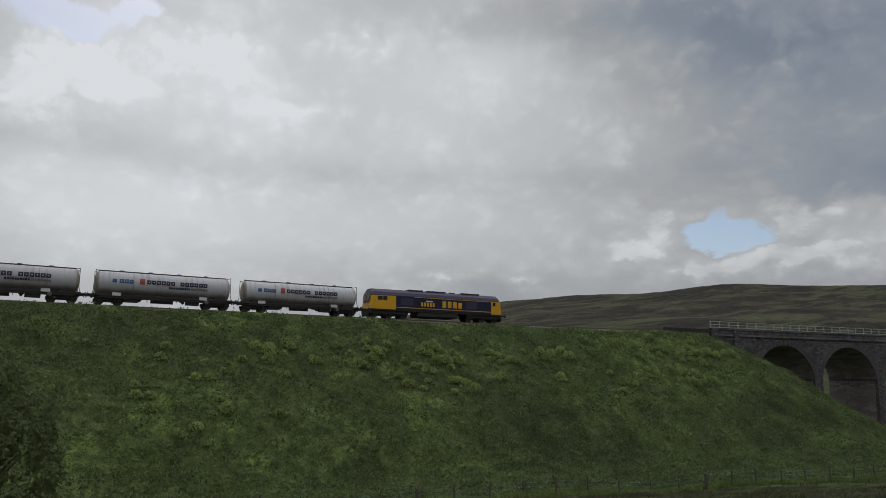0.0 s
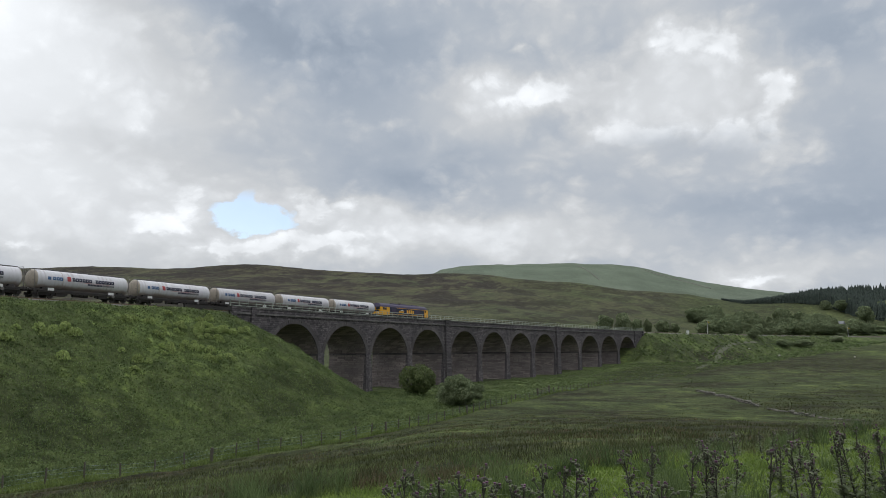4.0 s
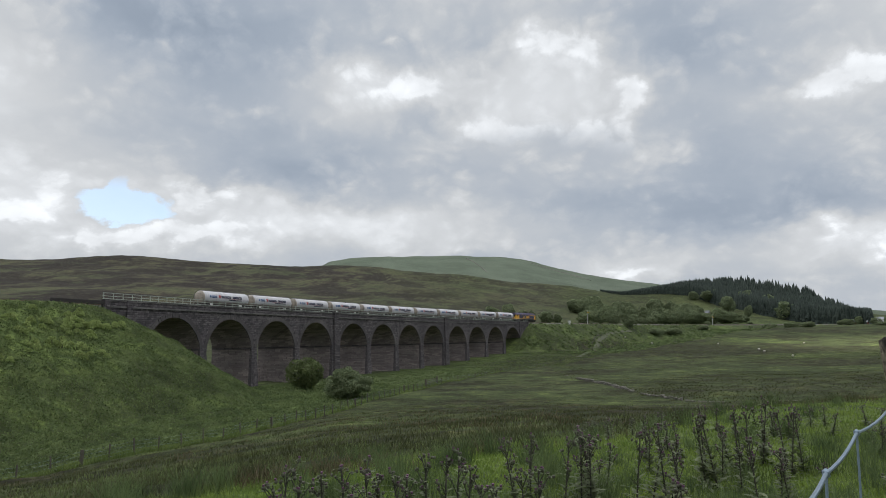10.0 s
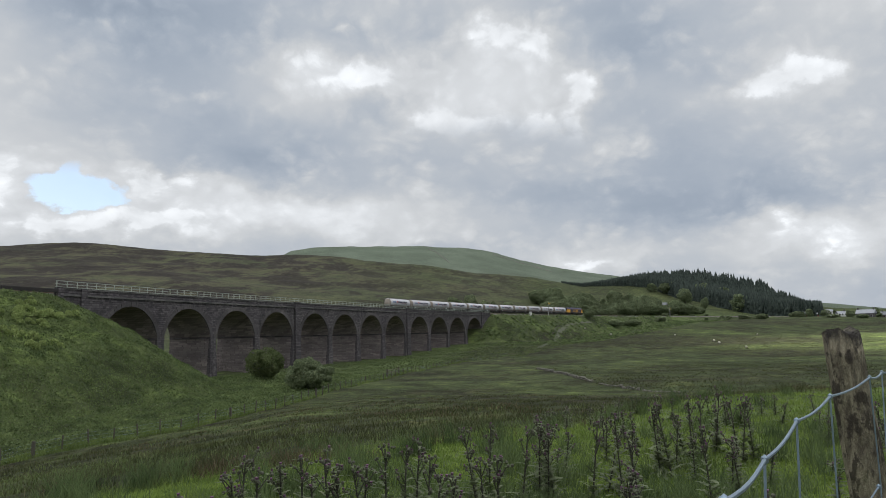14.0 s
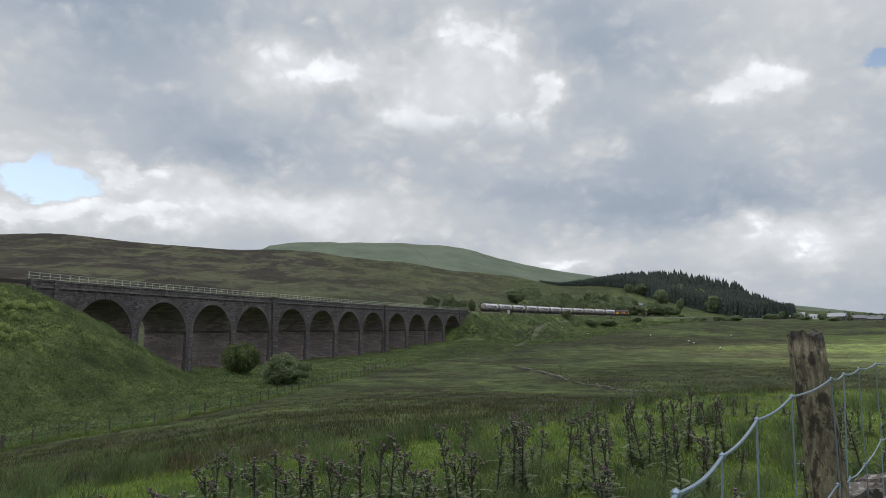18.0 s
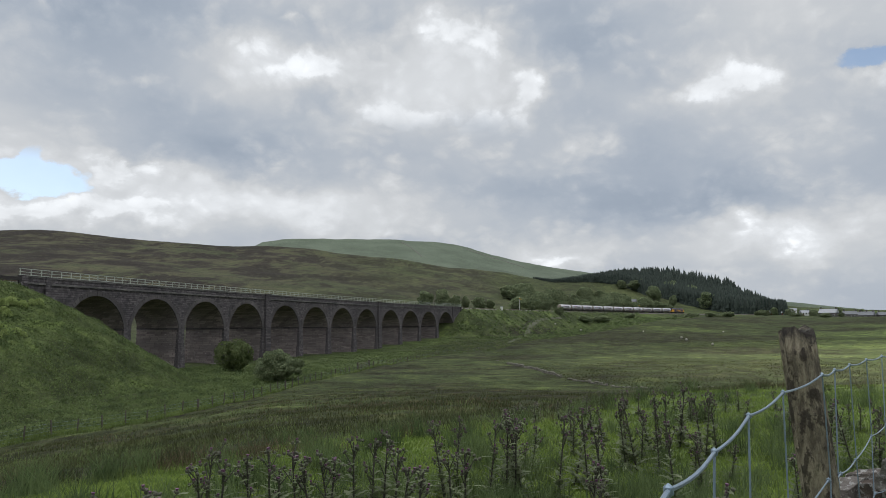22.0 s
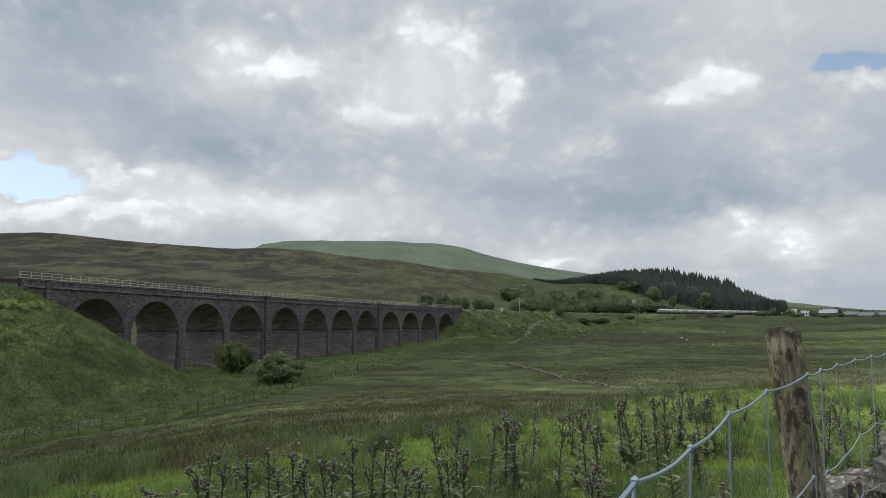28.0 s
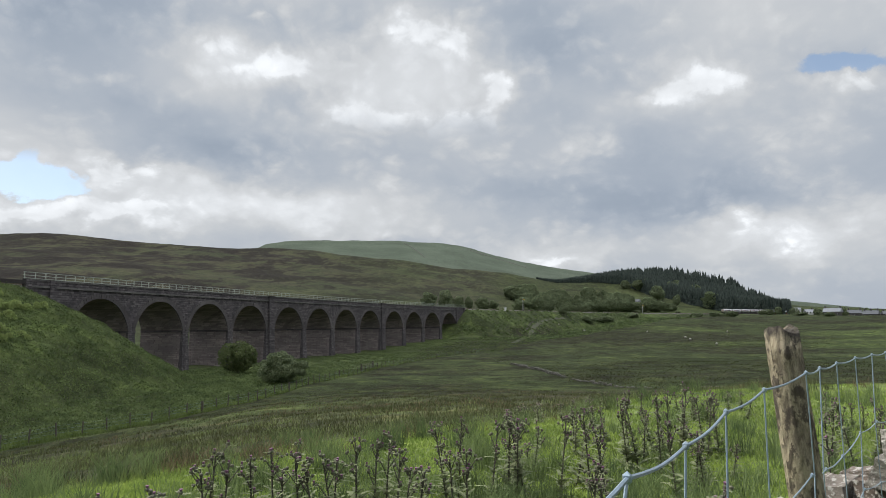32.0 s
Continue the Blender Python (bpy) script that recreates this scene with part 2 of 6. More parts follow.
def heading(s):
    """Degrees to the right of +y."""
    return math.degrees(LINE_H + s / LINE_R)


def to_line(x, y):
    dx, dy = np.asarray(x) - LINE_CX, np.asarray(y) - LINE_CY
    return LINE_R * (np.arctan2(dy, -dx) - LINE_H), LINE_R - np.hypot(dx, dy)


def rail_z(s):
    return EYE + np.interp(s, [-400, 80, 260, 560, 900], [6.85, 6.9, 7.7, 8.5, 9.0])


# ---------------------------------------------------------------- ground
def smooth(x, a, b):
    t = np.clip((np.asarray(x, float) - a) / (b - a), 0, 1)
    return t * t * (3 - 2 * t)


def lattice(x, y, size, seed):
    """Smooth value noise in -1..1."""
    u, v = np.asarray(x, float) / size, np.asarray(y, float) / size
    i, j = np.floor(u).astype(np.int64), np.floor(v).astype(np.int64)
    fu, fv = u - i, v - j
    fu, fv = fu * fu * (3 - 2 * fu), fv * fv * (3 - 2 * fv)

    def h(a, b):
        k = (a * 374761393 + b * 668265263 + seed * 982451653) & 0xFFFFFFFF
        k = ((k ^ (k >> 13)) * 1274126177) & 0xFFFFFFFF
        return ((k ^ (k >> 16)) & 0xFFFF) / 32767.5 - 1.0

    return (h(i, j) * (1 - fu) + h(i + 1, j) * fu) * (1 - fv) + (h(i, j + 1) * (1 - fu) + h(i + 1, j + 1) * fu) * fv


def fractal(x, y, size, seed, octaves=4):
    out = 0
    for o in range(octaves):
        out = out + lattice(x, y, size / 2**o, seed + o) * 0.55**o
    return out


MOOR_AZ = [-180, -70, -45, -31.6, -30.1, -27.7, -25.5, -22, -18, -14, -9, -5, 3.4, 10, 14, 17, 24, 27, 30, 35, 41, 45, 50, 57, 70, 90, 140, 180]
MOOR_EL = [2.0, 1.2, 0.9, 0.95, 1.13, 1.34, 1.5, 2.6, 3.35, 3.5, 3.3, 4.2, 5.4, 6.0, 6.2, 6.26, 6.55, 6.72, 6.65, 6.41, 6.07, 5.74, 5.1, 4.0, 3.0, 2.6, 2.2, 2.0]
FELL_AZ = [-180, -31, -20, -14, -10.1, -7.5, -5.7, -4.3, -2.5, -1.2, 0.65, 3.4, 7, 9.7, 12.3, 14, 15.5, 20, 30, 60, 180]
FELL_EL = [0.9, 0.9, 2.3, 3.5, 4.3, 4.74, 5.12, 5.42, 5.98, 6.34, 6.57, 6.71, 6.77, 6.74, 6.63, 6.34, 5.6, 4.5, 3.0, 1.5, 0.9]
FLAT_AZ = [-60, -23, -9, 8, 31, 90]
FLAT_D = [30, 26, 15, 10, 9, 9]
EDGE_AZ = [-60, -29.1, -21.8, -15.8, -9.5, 0, 10.3, 16.6, 24, 31, 90]
EDGE_D = [33, 31, 25.2, 22.2, 19.2, 16.6, 14.3, 13.2, 12.0, 11.6, 14]
FENCE_AZ = [-60, -23, -11, -4, -3.3, 0.25, 5.5, 8.2, 12.5, 17.5, 22, 27, 34, 41, 47.7, 55, 65, 80, 110]
FENCE_D = [90, 90, 104, 160, 215, 190, 140, 120, 96, 79, 71, 65, 58, 54, 51, 49, 47.5, 47, 50]

FOOT_AZ = [-60, -23, -11, 0, 8.2, 12.5, 17.5, 22, 27, 34, 41, 47.7, 55, 65, 80, 110]
FOOT_D = [95, 95, 98, 100, 97, 90, 79, 71, 65, 58, 54, 51, 49, 47.5, 47, 50]


def ground_z(x, y, rough=True):
    x, y = np.asarray(x, float), np.asarray(y, float)
    r = np.hypot(x, y) + 1e-6
    az = np.degrees(np.arctan2(-x, y))
    s, n = to_line(x, y)
    # valley floor along the line
    floor = np.interp(s, [-300, -100, 0, 110, 165, 230, 300, 360, 450, 600, 1000], [-8.0, -8.8, -8.4, -7.8, -5.3, -4.6, -1.5, 2.5, 5.0, 7.0, 8.0])
    plain = -7.9 + 1.3 * smooth(r, 160, 270) + 11.6 * smooth(r, 240, 620) + 2.0 * smooth(-az, 20, 60) * smooth(r, 100, 300)
    far_side = smooth(n, 25, 110) * smooth(r, 60, 130)
    floor = floor * (1 - far_side) + plain * far_side
    # the bank on which the road and the field gate stand
    foot = np.interp(az, FOOT_AZ, FOOT_D)
    flat = np.interp(az, FLAT_AZ, FLAT_D)
    bank = -1.5 - 0.055 * np.minimum(r, 9.0)
    bank = bank + (floor + 2.0) * np.clip((r - flat) / np.maximum(foot - flat, 1.0), 0, 1)
    low = np.where(r < foot, np.maximum(bank, floor), floor)
    # moor and fell behind the line
    back = np.maximum(0.0, -n - 12.0)
    d1, d2 = 950.0, 2400.0
    top1 = d1 * np.tan(np.radians(np.interp(az, MOOR_AZ, MOOR_EL)))
    top2 = 0.967 * d2 * np.tan(np.radians(np.interp(az, FELL_AZ, FELL_EL)))
    near_r = np.maximum(r - back, 40.0)
    t = np.clip(back / np.maximum(d1 - near_r, 120.0), 0, 1.0)
    moor = low + (top1 - low) * (0.75 * t + 0.25 * t * t)
    past = np.clip((r - d1) / (d2 - d1), 0, 1)
    drop = np.sin(np.pi * np.clip(past * 1.15, 0, 1)) * 45
    fell = top1 * (1 - smooth(past, 0, 1)) + top2 * smooth(past, 0, 1) - drop
    z = np.where(n > -12, low, np.where(r < d1, moor, np.minimum(fell, np.maximum(top2, top1))))
    z = np.where((n > -12) & (r > 900), low + (r - 900) * 0.012, z)
    z = np.where(r > d2, z - (r - d2) * 0.04, z)
    # rolling
    z = z + fractal(x, y, 90, 3) * np.clip((r - 60) / 400, 0, 1) * 2.2 * np.where(n < -20, 1.0, 0.25)
    # embankments with their cones at both ends of the viaduct
    half = 1.3
    ns = np.maximum(np.maximum(n - half, -n - VIA_W - half), 0)
    for s0, sign, steep in ((V_START - 2.5, -1, 0.60), (V_END + 1.0, 1, 0.62)):
        ds = np.maximum((s - s0) * -sign, 0)
        reach = np.hypot(ds, ns)
        grade = steep * (1 - 0.35 * smooth(sign * s, 260, 420)) if sign > 0 else steep
        crest = rail_z(s) - EYE - 0.38
        emb = crest - grade * reach
        if sign < 0:
            emb = emb + 0.50 * np.sin(np.pi * np.clip(reach / 25.0, 0, 1))
        k = 1.6
        z = np.where(reach < 60, np.maximum(z, emb) + k * 0.25 * np.exp(-np.abs(z - emb) / k) * (reach > 0.5), z)
    if rough:
        slope = smooth(n, 2.5, 6) * (1 - smooth(n, 34, 46)) * (s < 34) * (r > 38)
        z = z + slope * (0.26 * fractal(s / 3.5, n, 2.4, 61, 3) + 0.16 * fractal(x, y, 3.5, 67, 2))
        amp = np.clip((r - 3) / 40, 0.12, 1)
        z = z + fractal(x, y, 6.0, 11, 3) * 0.16 * amp + fractal(x, y, 1.6, 17, 2) * 0.05 * np.clip(60 / r, 0.2, 1)
        level = (n < -0.35) & (n > -VIA_W + 0.35) & ((s < V_START) | (s > V_END))
        z = np.where(level, np.minimum(z, rail_z(s) - EYE - 0.72), z)
    return z + EYE


def ground_at(x, y):
    return float(ground_z(np.array([x]), np.array([y]))[0])


def mesh_np(name, verts, faces, material, smooth_shade=False):
    """A mesh from an array of vertices and an array of triangles or quads."""
    verts, faces = np.asarray(verts, np.float32), np.asarray(faces, np.int32)
    me = bpy.data.meshes.new(name)
    me.vertices.add(len(verts))
    me.vertices.foreach_set("co", verts.ravel())
    k = faces.shape[1]
    me.loops.add(faces.size)
    me.loops.foreach_set("vertex_index", faces.ravel())
    me.polygons.add(len(faces))
    me.polygons.foreach_set("loop_start", np.arange(0, faces.size, k, dtype=np.int32))
    me.polygons.foreach_set("loop_total", np.full(len(faces), k, np.int32))
    if smooth_shade:
        me.polygons.foreach_set("use_smooth", np.ones(len(faces), bool))
    me.update(calc_edges=True)
    me.materials.append(material)
    return me

# ---------------------------------------------------------------- materials
def material(name):
    m = bpy.data.materials.new(name)
    m.use_nodes = True
    g = Net(m.node_tree)
    b = m.node_tree.nodes["Principled BSDF"]
    b.inputs["Specular IOR Level"].default_value = 0.35
    return m, g, b


def bump(g, b, height, strength=0.4, dist=0.05):
    n = g.node("ShaderNodeBump")
    g.put(n.inputs["Strength"], strength)
    g.put(n.inputs["Distance"], dist)
    g.put(n.inputs["Height"], height)
    g.put(b.inputs["Normal"], n.outputs[0])


def worn(name, colour, rough=0.6, metal=0.0, dirt=(0.06, 0.05, 0.045), amount=0.35, size=3.0, grain=40.0, relief=0.15):
    """Paint, metal, wood or the like with grime at two scales."""
    m, g, b = material(name)
    co = g.node("ShaderNodeTexCoord").outputs["Object"]
    big, small = g.noise(co, size, 5.0, 0.6), g.noise(co, grain, 4.0, 0.6)
    f = g.ramp(g.math("ADD", g.math("MULTIPLY", big, 0.65), g.math("MULTIPLY", small, 0.35)), 0.45, 0.75, 0.0, amount)
    info = g.node("ShaderNodeObjectInfo").outputs["Random"]
    c = g.mix(f, colour, dirt)
    c = g.mix(g.math("MULTIPLY", info, 0.18), c, tuple(0.7 * v for v in colour))
    g.put(b.inputs["Base Color"], c)
    g.put(b.inputs["Roughness"], g.math("ADD", rough, g.math("MULTIPLY", g.math("SUBTRACT", small, 0.5), 0.25)))
    b.inputs["Metallic"].default_value = metal
    bump(g, b, small, relief, 0.01)
    return m


def leafy(name, dark, light, size=0.8, trans=0.25, clump=0.3):
    """Foliage: colour varies leaf by leaf and clump by clump; thin leaves let some light through."""
    m, g, b = material(name)
    co = g.node("ShaderNodeTexCoord").outputs["Object"]
    geo = g.node("ShaderNodeNewGeometry")
    isl = geo.outputs["Random Per Island"]
    patch = g.noise(co, size, 3.0, 0.6)
    f = g.math("ADD", g.math("MULTIPLY", isl, 1.0 - clump), g.math("MULTIPLY", g.ramp(patch, 0.3, 0.7) if clump <= 0.3 else g.ramp(patch, 0.42, 0.58), clump))
    c = g.mix(f, dark, light)
    info = g.node("ShaderNodeObjectInfo").outputs["Random"]
    c = g.mix(g.math("MULTIPLY", info, 0.5), c, tuple(0.42 * v for v in light))
    g.put(b.inputs["Base Color"], c)
    b.inputs["Roughness"].default_value = 0.75
    b.inputs["Specular IOR Level"].default_value = 0.15
    tl = g.node("ShaderNodeBsdfTranslucent")
    g.put(tl.inputs[0], c)
    mx = g.node("ShaderNodeMixShader")
    g.put(mx.inputs[0], trans)
    g.put(mx.inputs[1], b.outputs[0])
    g.put(mx.inputs[2], tl.outputs[0])
    g.put(m.node_tree.nodes["Material Output"].inputs[0], mx.outputs[0])
    return m


def stone_courses(name, dark, light, stain, length, height, relief=0.6):
    """Coursed rock-faced masonry on the UV map, in metres, with soot and damp."""
    m, g, b = material(name)
    uv = g.node("ShaderNodeUVMap")
    uv.uv_map = "UVMap"
    wob = g.node("ShaderNodeTexNoise")
    g.put(wob.inputs["Vector"], uv.outputs[0])
    g.put(wob.inputs["Scale"], 1.3)
    co = g.vec("ADD", uv.outputs[0], g.vec("SCALE", g.vec("SUBTRACT", wob.outputs["Color"], (0.5, 0.5, 0.5)), scale=0.12))
    br = g.node("ShaderNodeTexBrick")
    g.put(br.inputs["Vector"], co)
    br.offset, br.squash, br.squash_frequency = 0.5, 0.8, 3
    g.put(br.inputs["Scale"], 1.0)
    g.put(br.inputs["Brick Width"], length)
    g.put(br.inputs["Row Height"], height)
    g.put(br.inputs["Mortar Size"], 0.02)
    g.put(br.inputs["Mortar Smooth"], 0.3)
    br.inputs["Color1"].default_value = (*dark, 1)
    br.inputs["Color2"].default_value = (*light, 1)
    br.inputs["Mortar"].default_value = (*(0.55 * v for v in dark), 1)
    big = g.noise(uv.outputs[0], 0.16, 5.0, 0.6)
    streak = g.noise(g.mapped(uv.outputs[0], (0.9, 0.12, 1.0)), 1.0, 5.0, 0.65)
    small = g.noise(uv.outputs[0], 7.0, 5.0, 0.65)
    c = g.mix(g.ramp(big, 0.38, 0.68, 0.0, 0.6), br.outputs[0], stain)
    c = g.mix(g.ramp(streak, 0.52, 0.75, 0.0, 0.55), c, tuple(0.5 * v for v in dark))
    speck = g.noise(uv.outputs[0], 2.6, 6.0, 0.75)
    c = g.mix(g.ramp(speck, 0.60, 0.68, 0.0, 0.55), c, tuple(min(1, 2.2 * v) for v in light))
    c = g.mix(g.ramp(speck, 0.42, 0.34, 0.0, 0.6), c, tuple(0.45 * v for v in dark))
    c = g.mix(g.ramp(small, 0.62, 0.8, 0.0, 0.5), c, tuple(min(1, 2.0 * v) for v in light))
    g.put(b.inputs["Base Color"], c)
    b.inputs["Roughness"].default_value = 0.92
    b.inputs["Specular IOR Level"].default_value = 0.15
    h = g.math("ADD", g.math("MULTIPLY", small, 0.6), g.math("MULTIPLY", g.math("SUBTRACT", 1.0, br.outputs["Fac"]), 0.8))
    bump(g, b, h, relief, 0.08)
    return m


def turf():
    """Grass of all kinds; the cover attribute says how heathery (R), lush (G) or rushy (B) it grows."""
    m, g, b = material("turf")
    co = g.node("ShaderNodeTexCoord").outputs["Object"]
    at = g.node("ShaderNodeAttribute")
    at.attribute_name = "cover"
    sep = g.node("ShaderNodeSeparateColor")
    g.put(sep.inputs[0], at.outputs["Color"])
    heath, lush, rush = sep.outputs[0], sep.outputs[1], sep.outputs[2]
    fell = at.outputs["Alpha"]
    n_far = g.noise(co, 0.012, 6.0, 0.6)
    n_big = g.noise(co, 0.07, 6.0, 0.62)
    n_mid = g.noise(co, 0.55, 6.0, 0.65)
    n_fine = g.noise(co, 4.5, 5.0, 0.7)
    n_tuft = g.noise(co, 1.7, 4.0, 0.7)
    base = g.mix(g.ramp(n_big, 0.35, 0.65), (0.042, 0.054, 0.023), (0.084, 0.104, 0.043))
    green = g.mix(g.ramp(n_mid, 0.35, 0.68), (0.084, 0.122, 0.040), (0.188, 0.242, 0.072))
    green = g.mix(g.ramp(n_big, 0.45, 0.7, 0, 0.5), green, (0.115, 0.155, 0.054))
    c = g.mix(lush, base, green)
    brown = g.mix(g.ramp(n_mid, 0.4, 0.68), (0.030, 0.031, 0.017), (0.076, 0.070, 0.038))
    c = g.mix(g.math("MULTIPLY", rush, g.ramp(n_mid, 0.3, 0.62, 0.25, 1.0)), c, brown)
    streaks = g.noise(g.mapped(co, (0.045, 0.020, 0.085)), 1.0, 7.0, 0.66)
    ling = g.mix(g.ramp(streaks, 0.43, 0.57), (0.038, 0.031, 0.026), (0.092, 0.084, 0.052))
    ling = g.mix(g.ramp(n_far, 0.50, 0.62, 0.0, 0.6), ling, (0.082, 0.098, 0.048))
    ling = g.mix(g.ramp(n_big, 0.52, 0.66, 0.0, 0.6), ling, (0.050, 0.044, 0.032))
    ling = g.mix(g.ramp(n_mid, 0.5, 0.75, 0, 0.4), ling, (0.061, 0.068, 0.041))
    clump = g.noise(co, 0.22, 7.0, 0.7)
    patch = g.noise(g.mapped(co, (0.030, 0.011, 0.050)), 1.0, 8.0, 0.66, 0.4)
    ling = g.mix(g.ramp(patch, 0.51, 0.545, 0.0, 0.9), ling, (0.030, 0.024, 0.021))
    ling = g.mix(g.ramp(patch, 0.44, 0.40, 0.0, 0.6), ling, (0.115, 0.125, 0.062))
    ling = g.mix(g.ramp(clump, 0.53, 0.60, 0.0, 0.45), ling, (0.030, 0.032, 0.020))
    ling = g.mix(g.ramp(clump, 0.45, 0.40, 0.0, 0.4), ling, (0.125, 0.128, 0.070))
    dim = g.math("MULTIPLY", g.ramp(clump, 0.50, 0.56), g.math("ADD", 0.45, g.math("MULTIPLY", rush, 0.5)))
    c = g.mix(dim, c, g.mix(1.0, c, (0.40, 0.38, 0.36), "MULTIPLY"))
    c = g.mix(g.math("MULTIPLY", g.ramp(clump, 0.45, 0.39), 0.75), c, g.mix(1.0, c, (1.75, 1.75, 1.45), "MULTIPLY"))
    c = g.mix(heath, c, ling)
    spots = g.noise(co, 0.9, 5.0, 0.7)
    c = g.mix(g.math("MULTIPLY", g.ramp(spots, 0.53, 0.60), g.math("MULTIPLY", rush, 0.9)), c, (0.030, 0.034, 0.017))
    # cover's alpha: a paler, greyer green laid over the ground past the moor
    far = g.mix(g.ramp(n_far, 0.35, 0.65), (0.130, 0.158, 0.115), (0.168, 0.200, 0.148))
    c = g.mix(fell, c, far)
    c = g.mix(g.ramp(n_fine, 0.30, 0.72, 0.0, 0.55), g.mix(1.0, c, (0.608, 0.608, 0.608), "MULTIPLY"), c)
    c = g.mix(g.math("MULTIPLY", g.ramp(n_tuft, 0.52, 0.60), 0.55), c, g.mix(1.0, c, (0.45, 0.45, 0.45), "MULTIPLY"))
    c = g.mix(g.math("MULTIPLY", g.ramp(n_tuft, 0.46, 0.40), 0.5), c, g.mix(1.0, c, (1.5, 1.5, 1.35), "MULTIPLY"))
    g.put(b.inputs["Base Color"], c)
    b.inputs["Roughness"].default_value = 0.95
    b.inputs["Specular IOR Level"].default_value = 0.1
    h = g.math("ADD", g.math("MULTIPLY", n_mid, 1.0), g.math("MULTIPLY", n_fine, 0.35))
    bump(g, b, h, 0.9, 0.35)
    return m


M_TURF = turf()
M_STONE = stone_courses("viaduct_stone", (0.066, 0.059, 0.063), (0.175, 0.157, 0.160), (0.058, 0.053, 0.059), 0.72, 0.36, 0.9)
# Browner pier stone, its colour lightened to offset the shade inside the arches.
M_PIER_LIFTED = stone_courses("pier_stone_lifted", (0.165, 0.138, 0.135), (0.320, 0.272, 0.258), (0.140, 0.122, 0.124), 0.78, 0.38, 0.9)
M_COPING = stone_courses("coping_stone", (0.098, 0.094, 0.091), (0.195, 0.185, 0.176), (0.065, 0.065, 0.065), 1.4, 0.6)
M_RING = stone_courses("arch_ring_stone", (0.082, 0.074, 0.076), (0.150, 0.136, 0.134), (0.065, 0.060, 0.062), 4.0, 4.0)
M_RAILING = worn("railing_paint", (0.34, 0.37, 0.32), 0.6, 0.0, amount=0.3)
M_BALLAST = worn("ballast", (0.13, 0.12, 0.11), 0.95, dirt=(0.05, 0.045, 0.04), amount=0.7, size=0.6, grain=9.0, relief=0.8)
M_RAIL = worn("rail_steel", (0.16, 0.11, 0.08), 0.5, 0.6)


# ---------------------------------------------------------------- builders
def part(name, bm, mat, parent, label=""):
    """One mesh object under a thing or a part; bm may also be a finished mesh."""
    if isinstance(bm, bmesh.types.BMesh):
        me = bpy.data.meshes.new(name)
        bm.to_mesh(me)
        bm.free()
    else:
        me = bm
    if mat is not None and not me.materials:
        me.materials.append(mat)
    ob = new(name, me)
    ob.parent = parent
    return tagged(ob, label)


def thing(name, label, category, at=(0, 0, 0), group="", kind="", turn=0.0):
    e = new(name)
    e.matrix_world = pose(*at, 0, 0, turn)
    return tagged(e, label, category, group, kind)


def add_box(bm, x0, x1, y0, y1, z0, z1, m=None, bevel=0.0):
    mat = Matrix.Translation(((x0 + x1) / 2, (y0 + y1) / 2, (z0 + z1) / 2)) @ Matrix.Diagonal((x1 - x0, y1 - y0, z1 - z0, 1))
    got = bmesh.ops.create_cube(bm, size=1.0, matrix=(m or Matrix()) @ mat)
    if bevel:
        edges = list({e for v in got["verts"] for e in v.link_edges})
        bmesh.ops.bevel(bm, geom=edges, offset=bevel, segments=1, affect="EDGES", profile=0.5)
    return bm


def add_cyl(bm, p0, p1, r0, r1=None, seg=8, caps=True):
    p0, p1 = Vector(p0), Vector(p1)
    d = p1 - p0
    m = Matrix.Translation((p0 + p1) / 2) @ d.to_track_quat("Z", "Y").to_matrix().to_4x4()
    bmesh.ops.create_cone(bm, cap_ends=caps, segments=seg, radius1=r0, radius2=r0 if r1 is None else r1, depth=d.length, matrix=m)
    return bm


def box(*a, **k):
    return add_box(bmesh.new(), *a, **k)


def cyl(*a, **k):
    return add_cyl(bmesh.new(), *a, **k)


class Masonry:
    """Faces given along the line (s, n, z), with a UV map in metres."""

    def __init__(self):
        self.v, self.f, self.uv = [], [], []

    def face(self, *pts):
        k = len(self.v)
        self.v += pts
        self.f.append(tuple(range(k, k + len(pts))))

    def slab(self, s0, s1, n0, n1, z0, z1, grow=(0, 0), step=8.0):
        """A block, cut along s to follow the curve; grow: what the foot is larger by, along s and n."""
        k = max(1, int((s1 - s0) / step))
        gs, gn = grow
        for i in range(k):
            a, b = s0 + (s1 - s0) * i / k, s0 + (s1 - s0) * (i + 1) / k
            a0, b0 = a - (gs if i == 0 else 0), b + (gs if i == k - 1 else 0)
            self.face((a0, n1 + gn, z0), (b0, n1 + gn, z0), (b, n1, z1), (a, n1, z1))
            self.face((b0, n0 - gn, z0), (a0, n0 - gn, z0), (a, n0, z1), (b, n0, z1))
            self.face((a, n1, z1), (b, n1, z1), (b, n0, z1), (a, n0, z1))
            self.face((a0, n0 - gn, z0), (b0, n0 - gn, z0), (b0, n1 + gn, z0), (a0, n1 + gn, z0))
            if i == 0:
                self.face((a0, n0 - gn, z0), (a0, n1 + gn, z0), (a, n1, z1), (a, n0, z1))
            if i == k - 1:
                self.face((b0, n1 + gn, z0), (b0, n0 - gn, z0), (b, n0, z1), (b, n1, z1))
        return self

    def mesh(self, name, mat):
        me = bpy.data.meshes.new(name)
        me.from_pydata([on_line(*p) for p in self.v], [], self.f)
        uv = me.uv_layers.new(name="UVMap")
        for loop in me.loops:
            s, n, z = self.v[loop.vertex_index]
            uv.data[loop.index].uv = (s + 0.37 * n if abs(n) < 0.6 or n < -VIA_W + 0.6 else n + 0.2 * s, z)
        me.materials.append(mat)
        return me


